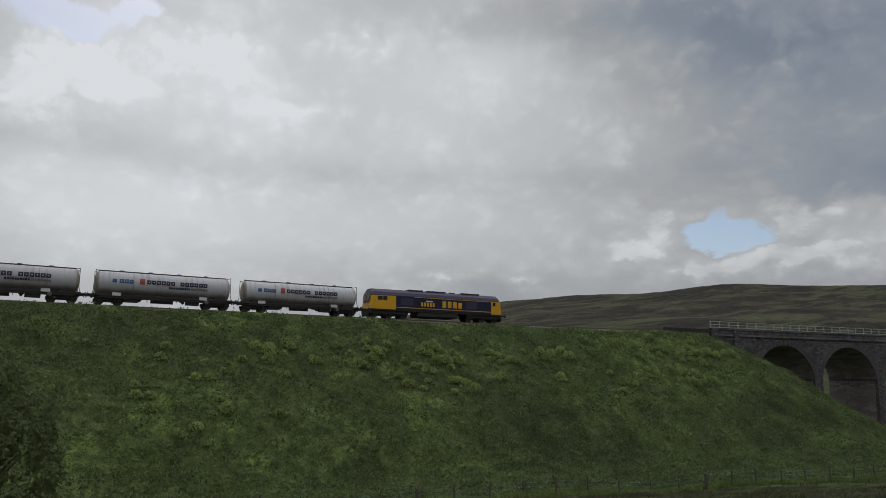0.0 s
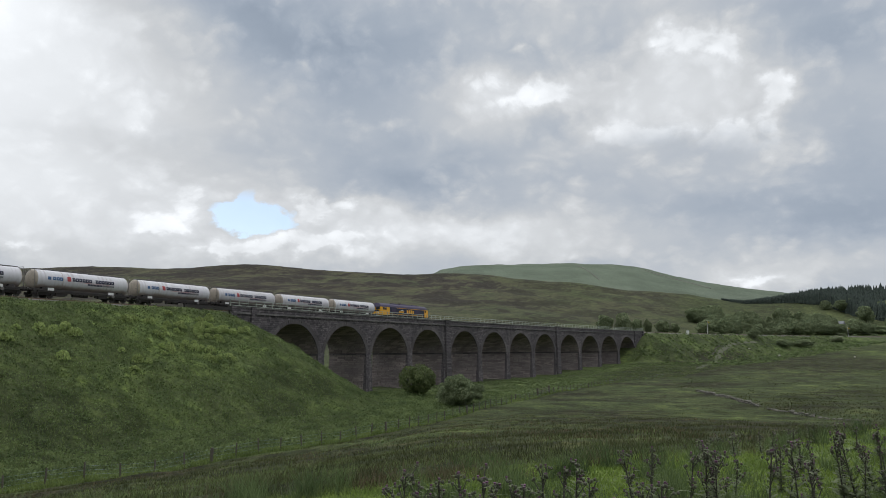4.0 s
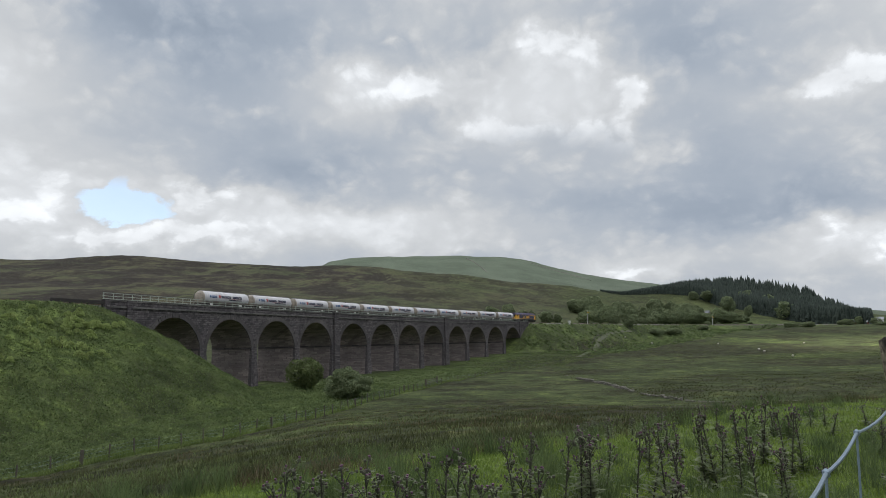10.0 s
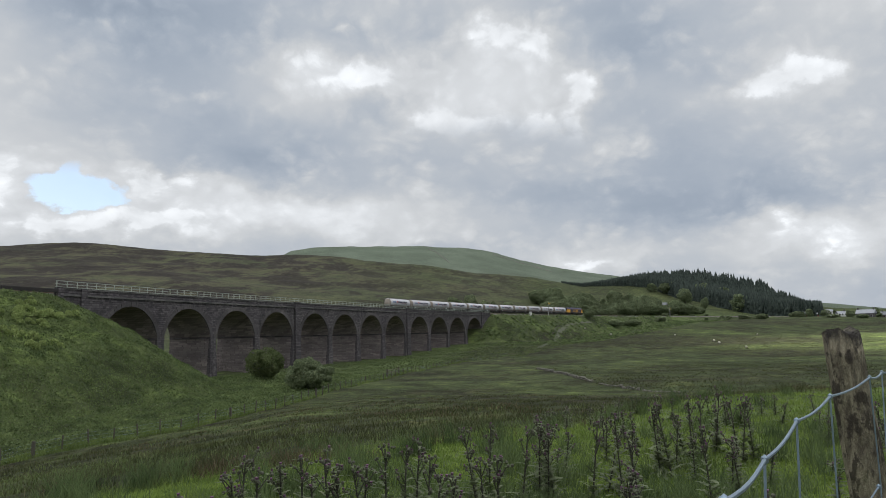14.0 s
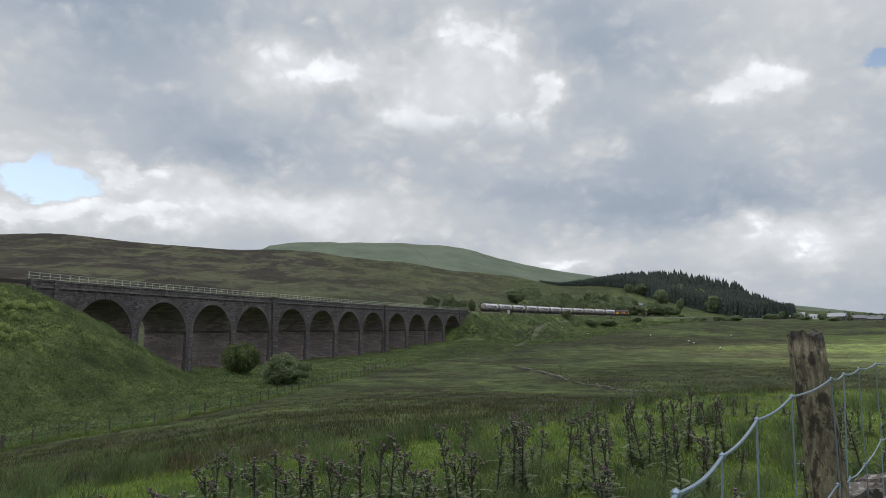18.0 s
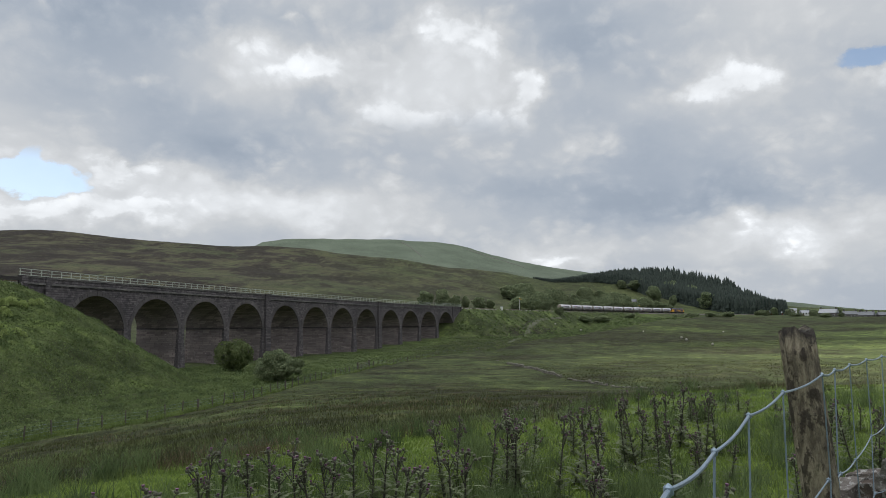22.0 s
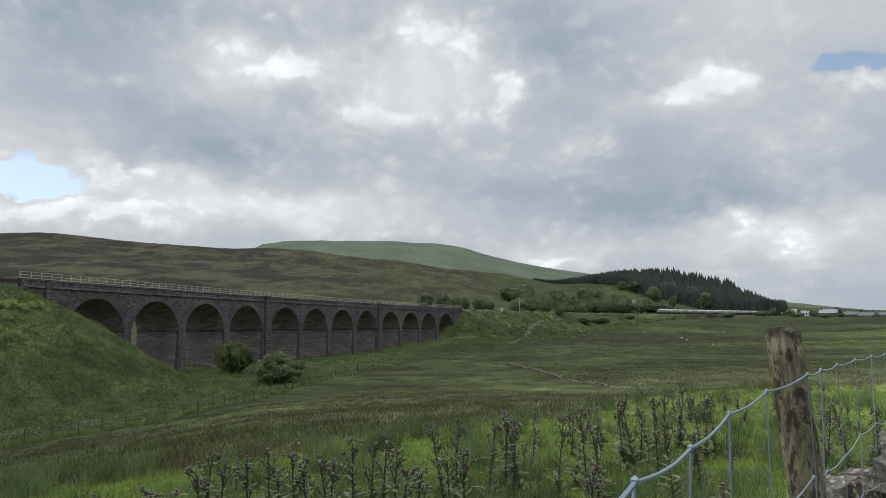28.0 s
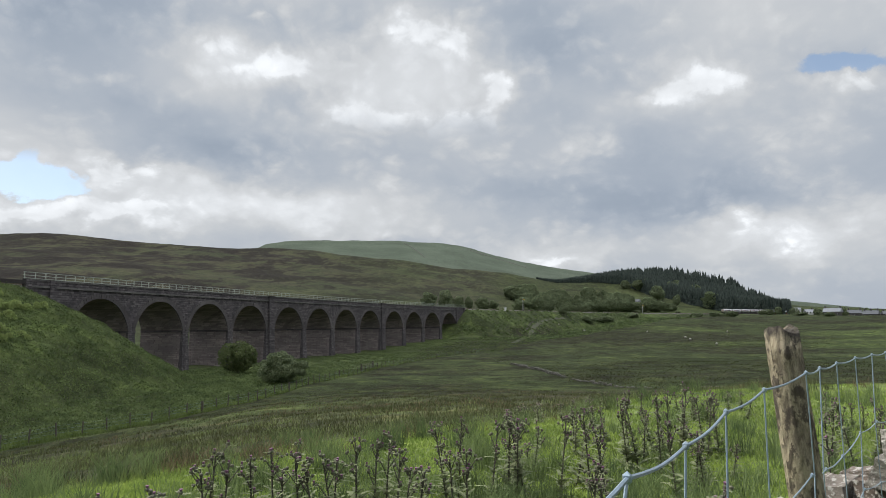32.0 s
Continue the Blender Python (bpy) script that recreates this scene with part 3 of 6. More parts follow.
# ---------------------------------------------------------------- ground sheet
def build_ground():
    az = np.radians(np.concatenate([np.arange(-40, 96, 0.3), np.arange(96, 320, 3.0)]))
    rings = np.concatenate([np.geomspace(0.5, 40, 170), np.geomspace(40.6, 200, 170), np.geomspace(202, 4300, 150)])
    A, Rr = np.meshgrid(az, rings)
    X, Y = -np.sin(A) * Rr, np.cos(A) * Rr
    Z = ground_z(X, Y)
    m, k = A.shape
    verts = np.stack([X, Y, Z], -1).reshape(-1, 3)
    i, j = np.meshgrid(np.arange(m - 1), np.arange(k), indexing="ij")
    jn = (j + 1) % k
    verts = np.concatenate([verts, [[0.0, 0.0, EYE - 1.5]]])
    quads = np.stack([i * k + j, (i + 1) * k + j, (i + 1) * k + jn, i * k + jn], -1).reshape(-1, 4)
    hub = len(verts) - 1
    mid = verts[:k].copy() * 0.5 + verts[hub] * 0.5
    verts = np.concatenate([verts, mid])
    c0 = hub + 1 + np.arange(k)
    inner = np.stack([c0, np.arange(k), (np.arange(k) + 1) % k, hub + 1 + (np.arange(k) + 1) % k], -1)
    cap = np.stack([np.full(k // 2, hub), hub + 1 + np.arange(0, k - 1, 2)[: k // 2], hub + 2 + np.arange(0, k - 1, 2)[: k // 2],
                    hub + 1 + (np.arange(2, k + 1, 2)[: k // 2] % k)], -1)
    quads = np.concatenate([quads, inner, cap])
    me = mesh_np("ground", verts, quads, M_TURF, True)
    # what grows where
    x, y = verts[:, 0], verts[:, 1]
    r = np.hypot(x, y)
    azd = np.degrees(np.arctan2(-x, y))
    s, n = to_line(x, y)
    foot = np.interp(azd, FENCE_AZ, FENCE_D)
    blot = fractal(x, y, 40, 5)
    tongue = fractal(x, y, 14, 8)
    heath = smooth(-n, 25, 120) * smooth(azd, -10, -2) * (1 - smooth(r, 940, 1000))
    heath = np.maximum(heath * (0.74 + 0.26 * smooth(azd + 5 * fractal(x, y, 160, 71, 3), 4, 18)), smooth(-n, 25, 120) * 0.35)
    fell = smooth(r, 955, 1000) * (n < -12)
    lush = np.clip(0.35 + 0.6 * blot, 0.1, 0.9)
    bank = (r >= foot * 0.98) & (n > -60) & (r < 400) & (azd > -12)
    lush = np.where(bank, np.clip(0.42 + 0.4 * tongue, 0.1, 0.9) - 0.22 * smooth(s, 20, 60), lush)
    edge = np.interp(azd, EDGE_AZ, EDGE_D) * (1 + 0.10 * fractal(x, y, 5, 41, 2))
    near = smooth(edge - r, -1.5, 2.0)
    field = (r < foot) & (azd > -60)
    lush = np.where(field, np.clip(0.18 + 0.35 * blot, 0, 0.6), lush)
    pasture = (~field) & (n > 14) & (azd < 2)
    lane = np.exp(-((r - 215) / 38) ** 2) * smooth(-azd, 9, 13) * (1 - smooth(-azd, 21.5, 23))
    sweet = np.clip(fractal(x, y, 60, 23, 5) * 1.4 - 0.15 + 1.1 * lane, 0, 1) * smooth(r, 150, 200)
    lush = np.where(pasture, 0.08 + 0.65 * sweet, lush)
    lush = np.clip(lush * (1 - near) + near * 1.0, 0, 1)
    lush = np.where(n < -20, lush * 0.7, lush)
    rush = np.where(field, (1 - near) * np.clip(0.55 + 0.6 * tongue, 0.1, 1), 0)
    rush = np.where(pasture, np.clip(0.55 + 0.9 * blot + 0.5 * tongue, 0.05, 0.95) * (1 - 0.75 * sweet), rush)
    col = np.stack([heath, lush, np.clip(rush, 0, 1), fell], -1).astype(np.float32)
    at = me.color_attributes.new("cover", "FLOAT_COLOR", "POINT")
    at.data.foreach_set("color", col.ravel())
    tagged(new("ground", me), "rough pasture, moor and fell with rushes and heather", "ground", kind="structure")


build_ground()

# ---------------------------------------------------------------- viaduct
ARCH_S = [15.5 * i + (1.7 if i >= 4 else 0) + (1.7 if i >= 8 else 0) for i in range(12)]
HALF = 6.9
RISE = CROWN - IMPOST
ARC_R = (HALF**2 + RISE**2) / (2 * RISE)
DECK = PARAPET - 1.25


def arch_z(x):
    return CROWN - ARC_R + math.sqrt(max(ARC_R**2 - x * x, 0))


def build_viaduct():
    via = thing("railway_viaduct", "dark soot-stained stone railway viaduct with twelve round arches", "viaduct",
                on_line(86, -VIA_W / 2, EYE - 8.2), kind="structure")
    inv = via.matrix_world.inverted()

    def put(name, ma, mat, label=""):
        me = ma.mesh(name, mat)
        me.transform(inv)
        return part(name, me, None, via, label)

    steps = [-HALF + 2 * HALF * i / 28 for i in range(29)]
    for i, c in enumerate(ARCH_S):
        left = c - 15.5 / 2 if i else V_START
        right = c + 15.5 / 2 if i < 11 else V_END
        left -= 0.85 if i in (4, 8) else 0
        right += 0.85 if i in (3, 7) else 0
        ma = Masonry()
        for n, flip in ((0.0, False), (-VIA_W, True)):
            cols = [left] + [c + x for x in steps] + [right]
            low = [IMPOST] + [arch_z(x) for x in steps] + [IMPOST]
            for a in range(len(cols) - 1):
                q = [(cols[a], n, low[a]), (cols[a + 1], n, low[a + 1]), (cols[a + 1], n, DECK), (cols[a], n, DECK)]
                if a == 0 or a == len(cols) - 2:
                    q[0], q[1] = (cols[a], n, IMPOST), (cols[a + 1], n, IMPOST)
                ma.face(*(q[::-1] if flip else q))
        under = Masonry()
        for a in range(28):
            x0, x1 = c + steps[a], c + steps[a + 1]
            z0, z1 = arch_z(steps[a]), arch_z(steps[a + 1])
            under.face((x1, 0, z1), (x0, 0, z0), (x0, -VIA_W, z0), (x1, -VIA_W, z1))
        ma.face((left, 0, DECK), (right, 0, DECK), (right, -VIA_W, DECK), (left, -VIA_W, DECK))
        put("spandrel", ma, M_STONE)
        # same stone as the wall, lightened in colour against the vault's shade
        put("soffit", under, M_PIER_LIFTED)
        # voussoirs: stones of the ring, each a little proud of the wall
        ring = Masonry()
        half_angle = math.asin(HALF / ARC_R)
        count = 34
        for k in range(count):
            a0 = -half_angle + 2 * half_angle * (k + 0.05) / count
            a1 = -half_angle + 2 * half_angle * (k + 0.95) / count
            ro = ARC_R + 0.78 + 0.05 * (k % 2)
            ri, proud = ARC_R - 0.02, 0.07 + 0.02 * ((k * 7) % 3)
            zc = CROWN - ARC_R
            p = [(c + rr * math.sin(a), zc + rr * math.cos(a)) for a, rr in ((a0, ri), (a1, ri), (a1, ro), (a0, ro))]
            ring.face(*[(s, proud, z) for s, z in p[::-1]])
            for e in range(4):
                (sa, za), (sb, zb) = p[e], p[(e + 1) % 4]
                ring.face((sa, proud, za), (sb, proud, zb), (sb, -0.1, zb), (sa, -0.1, za))
        put("arch_ring", ring, M_RING, "ring of wedge-shaped arch stones")
    # piers between the arches, thicker ones after the fourth and eighth arch
    for i in range(11):
        mid = (ARCH_S[i] + ARCH_S[i + 1]) / 2
        t = (ARCH_S[i + 1] - ARCH_S[i]) / 2 - HALF
        put("pier", Masonry().slab(mid - t, mid + t, -VIA_W, 0.0, EYE - 10.5, IMPOST, (0.32, 0.30)), M_PIER_LIFTED, "battered stone pier with damp streaks")
        # thin added facing: fronts keep the base stone, without the lightened tone
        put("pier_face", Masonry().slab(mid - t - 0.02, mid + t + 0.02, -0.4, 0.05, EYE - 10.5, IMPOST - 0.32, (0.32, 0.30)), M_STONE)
        put("impost", Masonry().slab(mid - t - 0.18, mid + t + 0.18, -VIA_W - 0.12, 0.12, IMPOST - 0.32, IMPOST), M_STONE)
        if i in (3, 7):
            put("pilaster", Masonry().slab(mid - 1.0, mid + 1.0, -0.2, 0.45, EYE - 10.4, PARAPET - 0.02, (0.2, 0.35)), M_STONE)
            put("pilaster_cap", Masonry().slab(mid - 1.15, mid + 1.15, -0.3, 0.6, PARAPET - 0.02, PARAPET + 0.16), M_COPING)
    put("abutment", Masonry().slab(V_START, ARCH_S[0] - HALF, -VIA_W, 0.0, EYE - 10, IMPOST), M_STONE)
    put("abutment", Masonry().slab(ARCH_S[11] + HALF, V_END, -VIA_W, 0.0, EYE - 10, IMPOST), M_PIER_LIFTED)
    for a, b in ((V_START, V_START + 1.2), (-11.3, -10.1), (180.2, 181.4), (V_END - 1.2, V_END)):
        put("pilaster", Masonry().slab(a, b, -0.2, 0.30, EYE - 9, PARAPET - 0.02), M_STONE)
    for n0, n1 in ((-0.45, 0.0), (-VIA_W, -VIA_W + 0.45)):
        near = n1 == 0.0
        put("string_course", Masonry().slab(V_START, V_END, n0 - (0 if near else 0.2), n1 + (0.2 if near else 0), DECK, DECK + 0.28), M_COPING)
        put("parapet", Masonry().slab(V_START, V_END, n0, n1, DECK + 0.28, PARAPET - 0.22), M_STONE)
        put("coping", Masonry().slab(V_START, V_END, n0 - 0.08, n1 + 0.1, PARAPET - 0.22, PARAPET), M_COPING)


build_viaduct()


def build_railing():
    rail = thing("railing", "pale grey metal railing along the viaduct parapet", "railing", on_line(86, -0.2, PARAPET))
    inv = rail.matrix_world.inverted()
    count = 103
    for i in range(count):
        s = V_START + 0.2 + (V_END - V_START - 0.4) * i / (count - 1)
        part("post", Masonry().slab(s - 0.05, s + 0.05, -0.27, -0.17, PARAPET, PARAPET + 1.08).mesh("post", M_RAILING), None, rail).data.transform(inv)
    for z in (1.02, 0.55, 0.12):
        part("rail", Masonry().slab(V_START, V_END, -0.25, -0.19, PARAPET + z - 0.04, PARAPET + z + 0.05, step=4).mesh("rail", M_RAILING), None, rail).data.transform(inv)


build_railing()


def build_track():
    bed = Masonry()
    for s in np.arange(-340, 900, 6.0):
        a, b = float(s), float(s + 6.0)
        za, zb = float(rail_z(a)), float(rail_z(b))
        n0, n1 = -VIA_W + 0.5, -0.5
        q = [(n1 + 0.5, -0.75), (n1 - 0.4, -0.22), (n0 + 0.4, -0.22), (n0 - 0.5, -0.75)]
        for k in range(3):
            bed.face((a, q[k][0], za + q[k][1]), (b, q[k][0], zb + q[k][1]), (b, q[k + 1][0], zb + q[k + 1][1]), (a, q[k + 1][0], za + q[k + 1][1]))
    tagged(new("trackbed", bed.mesh("trackbed", M_BALLAST)), "grey stone ballast under a double track", "trackbed", kind="structure")
    for c in (TRACK_N, TRACK_N - 3.4):
        t = thing("railway_track", "rusty steel rails on grey ballast", "track", on_line(0, c, float(rail_z(0))), kind="structure")
        inv = t.matrix_world.inverted()
        for side in (-0.75, 0.75):
            ma = Masonry()
            for s in np.arange(-340, 900, 6.0):
                a, b = float(s), float(s + 6.0)
                za, zb = float(rail_z(a)), float(rail_z(b))
                n0, n1 = c + side - 0.04, c + side + 0.04
                ma.face((a, n1, za - 0.2), (b, n1, zb - 0.2), (b, n1, zb), (a, n1, za))
                ma.face((b, n0, zb - 0.2), (a, n0, za - 0.2), (a, n0, za), (b, n0, zb))
                ma.face((a, n1, za), (b, n1, zb), (b, n0, zb), (a, n0, za))
            me = ma.mesh("rail", M_RAIL)
            me.transform(inv)
            part("rail", me, None, t)


build_track()

# ---------------------------------------------------------------- train
M_TANK = None


def tank_paint():
    """Off-white tank paint with cement dust, brown belly grime and vertical runs."""
    m, g, b = material("tank_paint")
    co = g.node("ShaderNodeTexCoord").outputs["Object"]
    sep = g.node("ShaderNodeSeparateXYZ")
    g.put(sep.inputs[0], co)
    big = g.noise(co, 0.8, 5.0, 0.6)
    runs = g.noise(g.mapped(co, (3.0, 0.35, 0.35)), 1.0, 6.0, 0.65)
    info = g.node("ShaderNodeObjectInfo").outputs["Random"]
    clean = g.mix(info, (0.55, 0.545, 0.57), (0.43, 0.42, 0.435))
    c = g.mix(g.ramp(runs, 0.45, 0.72, 0.0, 0.55), clean, (0.29, 0.245, 0.235))
    low = g.math("ADD", g.ramp(sep.outputs[2], 2.25, 1.3), g.math("MULTIPLY", g.math("SUBTRACT", big, 0.5), 0.9))
    c = g.mix(g.ramp(low, 0.30, 0.9, 0.0, 0.85), c, (0.275, 0.210, 0.185))
    g.put(b.inputs["Base Color"], c)
    b.inputs["Roughness"].default_value = 0.75
    b.inputs["Specular IOR Level"].default_value = 0.2
    bump(g, b, runs, 0.1, 0.01)
    return m


M_TANK = tank_paint()
M_TANK_END = worn("tank_end", (0.34, 0.30, 0.25), 0.6, dirt=(0.16, 0.13, 0.10), amount=0.7, size=1.2)
M_FRAME = worn("underframe", (0.032, 0.029, 0.028), 0.8, dirt=(0.085, 0.062, 0.050), amount=0.5)
M_WHEEL = worn("wheel_steel", (0.06, 0.055, 0.05), 0.6, 0.3)
M_LADDER = worn("ladder_metal", (0.16, 0.15, 0.14), 0.6, 0.2)
M_NAVY = worn("navy_letters", (0.020, 0.022, 0.045), 0.6, amount=0.2)
M_RED = worn("red_mark", (0.34, 0.05, 0.05), 0.6, amount=0.2)
M_BLUEMARK = worn("blue_mark", (0.045, 0.10, 0.21), 0.6, amount=0.2)
M_GREYMARK = worn("grey_mark", (0.16, 0.16, 0.17), 0.6, amount=0.2)
M_PLATE = worn("pale_plate", (0.62, 0.62, 0.60), 0.5, amount=0.2)
M_LOCO_BLUE = worn("loco_blue", (0.010, 0.013, 0.038), 0.38, dirt=(0.05, 0.045, 0.04), amount=0.3)
M_LOCO_YELLOW = worn("loco_yellow", (0.72, 0.36, 0.015), 0.4, dirt=(0.25, 0.15, 0.05), amount=0.3)
M_LOCO_ROOF = worn("loco_roof", (0.045, 0.035, 0.075), 0.5, dirt=(0.06, 0.05, 0.05), amount=0.5)
M_GLASS = worn("cab_glass", (0.012, 0.014, 0.016), 0.08, amount=0.05)
M_LAMP_LENS = worn("lamp_lens", (0.7, 0.7, 0.66), 0.2, amount=0.1)

WAGON = 15.5
SPEED = 25.15
FRONT = -50.9
RAIL_GAUGE = 1.5


def bogie(parent, x, wheelbase, axles=2, radius=0.46):
    b = part("bogie", box(x - wheelbase / 2 - 0.5, x + wheelbase / 2 + 0.5, -0.98, -0.80, 0.42, 0.78, bevel=0.04), M_FRAME, parent)
    bm = box(x - wheelbase / 2 - 0.5, x + wheelbase / 2 + 0.5, 0.80, 0.98, 0.42, 0.78, bevel=0.04)
    add_box(bm, x - 0.25, x + 0.25, -0.95, 0.95, 0.45, 0.85)
    part("bolster", bm, M_FRAME, b)
    for k in range(axles):
        wx = x - wheelbase / 2 + wheelbase * k / (axles - 1)
        w = cyl((wx, -0.78, radius), (wx, -0.64, radius), radius, seg=18)
        add_cyl(w, (wx, 0.64, radius), (wx, 0.78, radius), radius, seg=18)
        add_cyl(w, (wx, -0.8, radius), (wx, 0.8, radius), 0.09, seg=8)
        part("wheelset", w, M_WHEEL, b)
        for y in (-1.0, 1.0):
            part("axlebox", box(wx - 0.16, wx + 0.16, y - 0.1, y + 0.1, radius - 0.16, radius + 0.18, bevel=0.03), M_FRAME, b)
    return b


def sign_letters(name, x0, x1, z0, z1, count, mat, parent, gaps, curve):
    """A word as plain hollow blocks, one part each, on the right-hand side."""
    step = (x1 - x0) / count
    for k in range(count):
        if k in gaps:
            continue
        a, b = x0 + step * (k + 0.06), x0 + step * (k + 0.94)
        bar, stem = (z1 - z0) * 0.36, (b - a) * 0.34
        bm = bmesh.new()
        for xa, xb, za, zb in ((a, b, z1 - bar, z1), (a, b, z0, z0 + bar), (a, a + stem, z0 + bar, z1 - bar), (b - stem, b, z0 + bar, z1 - bar)):
            v = [bm.verts.new((x, -curve(z) - 0.001, z)) for x, z in ((xa, za), (xb, za), (xb, zb), (xa, zb))]
            bm.faces.new(v)
        bmesh.ops.remove_doubles(bm, verts=bm.verts[:], dist=0.001)
        bmesh.ops.solidify(bm, geom=bm.faces[:], thickness=0.012)
        part(name, bm, mat, parent)


def letters(name, y, x0, x1, z0, z1, count, mat, parent, gaps=(), curve=None):
    """A word as a row of plain blocks, on the side y of a vehicle; it reads along -x where y is negative."""
    bm = bmesh.new()
    step = (x1 - x0) / count
    for k in range(count):
        if k in gaps:
            continue
        a, b = x0 + step * (k + 0.08), x0 + step * (k + 0.88)
        bands = np.linspace(z0, z1, max(2, int(math.ceil((z1 - z0) / 0.12)) + 1)) if curve else (z0, z1)
        for za, zb in zip(bands, bands[1:]):
            pts = []
            for z in (za, zb):
                off = curve(z) if curve else 0.0
                pts += [(a, y * 1.0 + math.copysign(off, y), z), (b, y * 1.0 + math.copysign(off, y), z)]
            v = [bm.verts.new(p) for p in (pts[0], pts[1], pts[3], pts[2])]
            bm.faces.new(v if y < 0 else v[::-1])
    bmesh.ops.remove_doubles(bm, verts=bm.verts[:], dist=0.001)
    bmesh.ops.solidify(bm, geom=bm.faces[:], thickness=0.012)
    return part(name, bm, mat, parent)


TANK_R, TANK_Z, TANK_HALF = 1.30, 2.38, 6.70


def tank_y(z):
    return math.sqrt(max(TANK_R**2 - (z - TANK_Z) ** 2, 0.0)) + 0.014


def make_wagon(at):
    w = thing("tank_wagon", "grimy off-white bogie cement tank wagon with dark lettering", "wagon", group="train of cement wagons")
    # barrel, its ends slightly dished
    bm = bmesh.new()
    prof = [(-TANK_HALF, 0.97), (-TANK_HALF + 0.05, 1.0)] + [(x, 1.0) for x in np.linspace(-6, 6, 9)] + [(TANK_HALF - 0.05, 1.0), (TANK_HALF, 0.97)]
    rings = [[bm.verts.new((x, TANK_R * k * math.sin(a), TANK_Z + TANK_R * k * math.cos(a))) for a in np.linspace(0, 2 * math.pi, 33)[:-1]] for x, k in prof]
    for r0, r1 in zip(rings, rings[1:]):
        for i in range(32):
            bm.faces.new((r0[i], r1[i], r1[(i + 1) % 32], r0[(i + 1) % 32])).smooth = True
    bmesh.ops.recalc_face_normals(bm, faces=bm.faces[:])
    barrel = part("barrel", bm, M_TANK, w)
    for sx in (-1, 1):
        bm = bmesh.new()
        rows = []
        for x, k in ((TANK_HALF - 0.03, 0.985), (TANK_HALF + 0.12, 0.93), (TANK_HALF + 0.26, 0.74), (TANK_HALF + 0.35, 0.42), (TANK_HALF + 0.38, 0.05)):
            rows.append([bm.verts.new((sx * x, TANK_R * k * math.sin(a), TANK_Z + TANK_R * k * math.cos(a))) for a in np.linspace(0, 2 * math.pi, 29)[:-1]])
        for r0, r1 in zip(rows, rows[1:]):
            for i in range(28):
                bm.faces.new((r0[i], r1[i], r1[(i + 1) % 28], r0[(i + 1) % 28])).smooth = True
        bm.faces.new(rows[-1])
        bmesh.ops.recalc_face_normals(bm, faces=bm.faces[:])
        part("dished_end", bm, M_TANK_END, barrel, "brown dust-stained tank end")
    for x in (-3.3, 3.3):
        bm = bmesh.new()
        for a, b in zip(np.linspace(0, 2 * math.pi, 33)[:-1], np.linspace(0, 2 * math.pi, 33)[1:]):
            vs = [bm.verts.new((x + dx, (TANK_R + 0.012) * math.sin(t), TANK_Z + (TANK_R + 0.012) * math.cos(t))) for dx, t in ((-0.04, a), (0.04, a), (0.04, b), (-0.04, b))]
            bm.faces.new(vs)
        part("weld_band", bm, M_TANK_END, barrel)
    # walkway, hatches
    part("walkway", box(-TANK_HALF, TANK_HALF, -0.32, 0.32, TANK_Z + TANK_R + 0.02, TANK_Z + TANK_R + 0.08), M_LADDER, w)
    for x in (-4.4, -1.5, 1.5, 4.4):
        part("hatch", cyl((x, 0, TANK_Z + TANK_R - 0.05), (x, 0, TANK_Z + TANK_R + 0.17), 0.24, seg=12), M_LADDER, w)
    # frame
    half = WAGON / 2 - 0.62
    for y in (-1.18, 1.18):
        part("solebar", box(-half, half, y - 0.07, y + 0.07, 0.92, 1.16, bevel=0.02), M_FRAME, w)
    part("centre_sill", box(-half, half, -0.3, 0.3, 0.86, 1.12), M_FRAME, w)
    for x in (-5.6, 5.6):
        part("saddle", box(x - 0.4, x + 0.4, -1.12, 1.12, 1.08, 1.42, bevel=0.03), M_FRAME, w)
    for sx in (-1, 1):
        part("headstock", box(sx * half - 0.09, sx * half + 0.09, -1.28, 1.28, 0.86, 1.2), M_FRAME, w)
        for y in (-0.87, 0.87):
            bf = cyl((sx * half, y, 1.04), (sx * (half + 0.52), y, 1.04), 0.10, seg=10)
            add_cyl(bf, (sx * (half + 0.5), y, 1.04), (sx * (half + 0.58), y, 1.04), 0.23, seg=14)
            part("buffer", bf, M_WHEEL, w)
        part("coupling", box(sx * half - 0.05 + min(0, sx * 0.6), sx * half + 0.05 + max(0, sx * 0.6), -0.06, 0.06, 0.96, 1.06), M_WHEEL, w)
        # end ladder and hoop frame
        fr = bmesh.new()
        ex = sx * (half - 0.12)
        for y in (-1.15, 1.15):
            add_cyl(fr, (ex + sx * 0.14, y, 1.15), (ex, y * 0.96, 1.7), 0.035, seg=6)
            add_cyl(fr, (ex, y * 0.96, 1.7), (ex, y * 0.80, TANK_Z + TANK_R + 0.02), 0.035, seg=6)
            add_cyl(fr, (ex, y * 0.80, TANK_Z + TANK_R + 0.02), (sx * (TANK_HALF - 0.1), y * 0.55, TANK_Z + TANK_R * 0.93), 0.035, seg=6)
            add_cyl(fr, (ex, y * 0.92, 2.3), (ex, -y * 0.92, 2.3), 0.025, seg=6)
        part("end_frame", fr, M_LADDER, w)
        for z in np.arange(1.45, 3.6, 0.33):
            part("rung", cyl((ex, -0.25, z), (ex, 0.25, z), 0.018, seg=5), M_LADDER, w)
    # pipes, valves and brake gear under the barrel
    pipe = cyl((-6.0, -1.0, 0.80), (6.0, -1.0, 0.80), 0.055, seg=8)
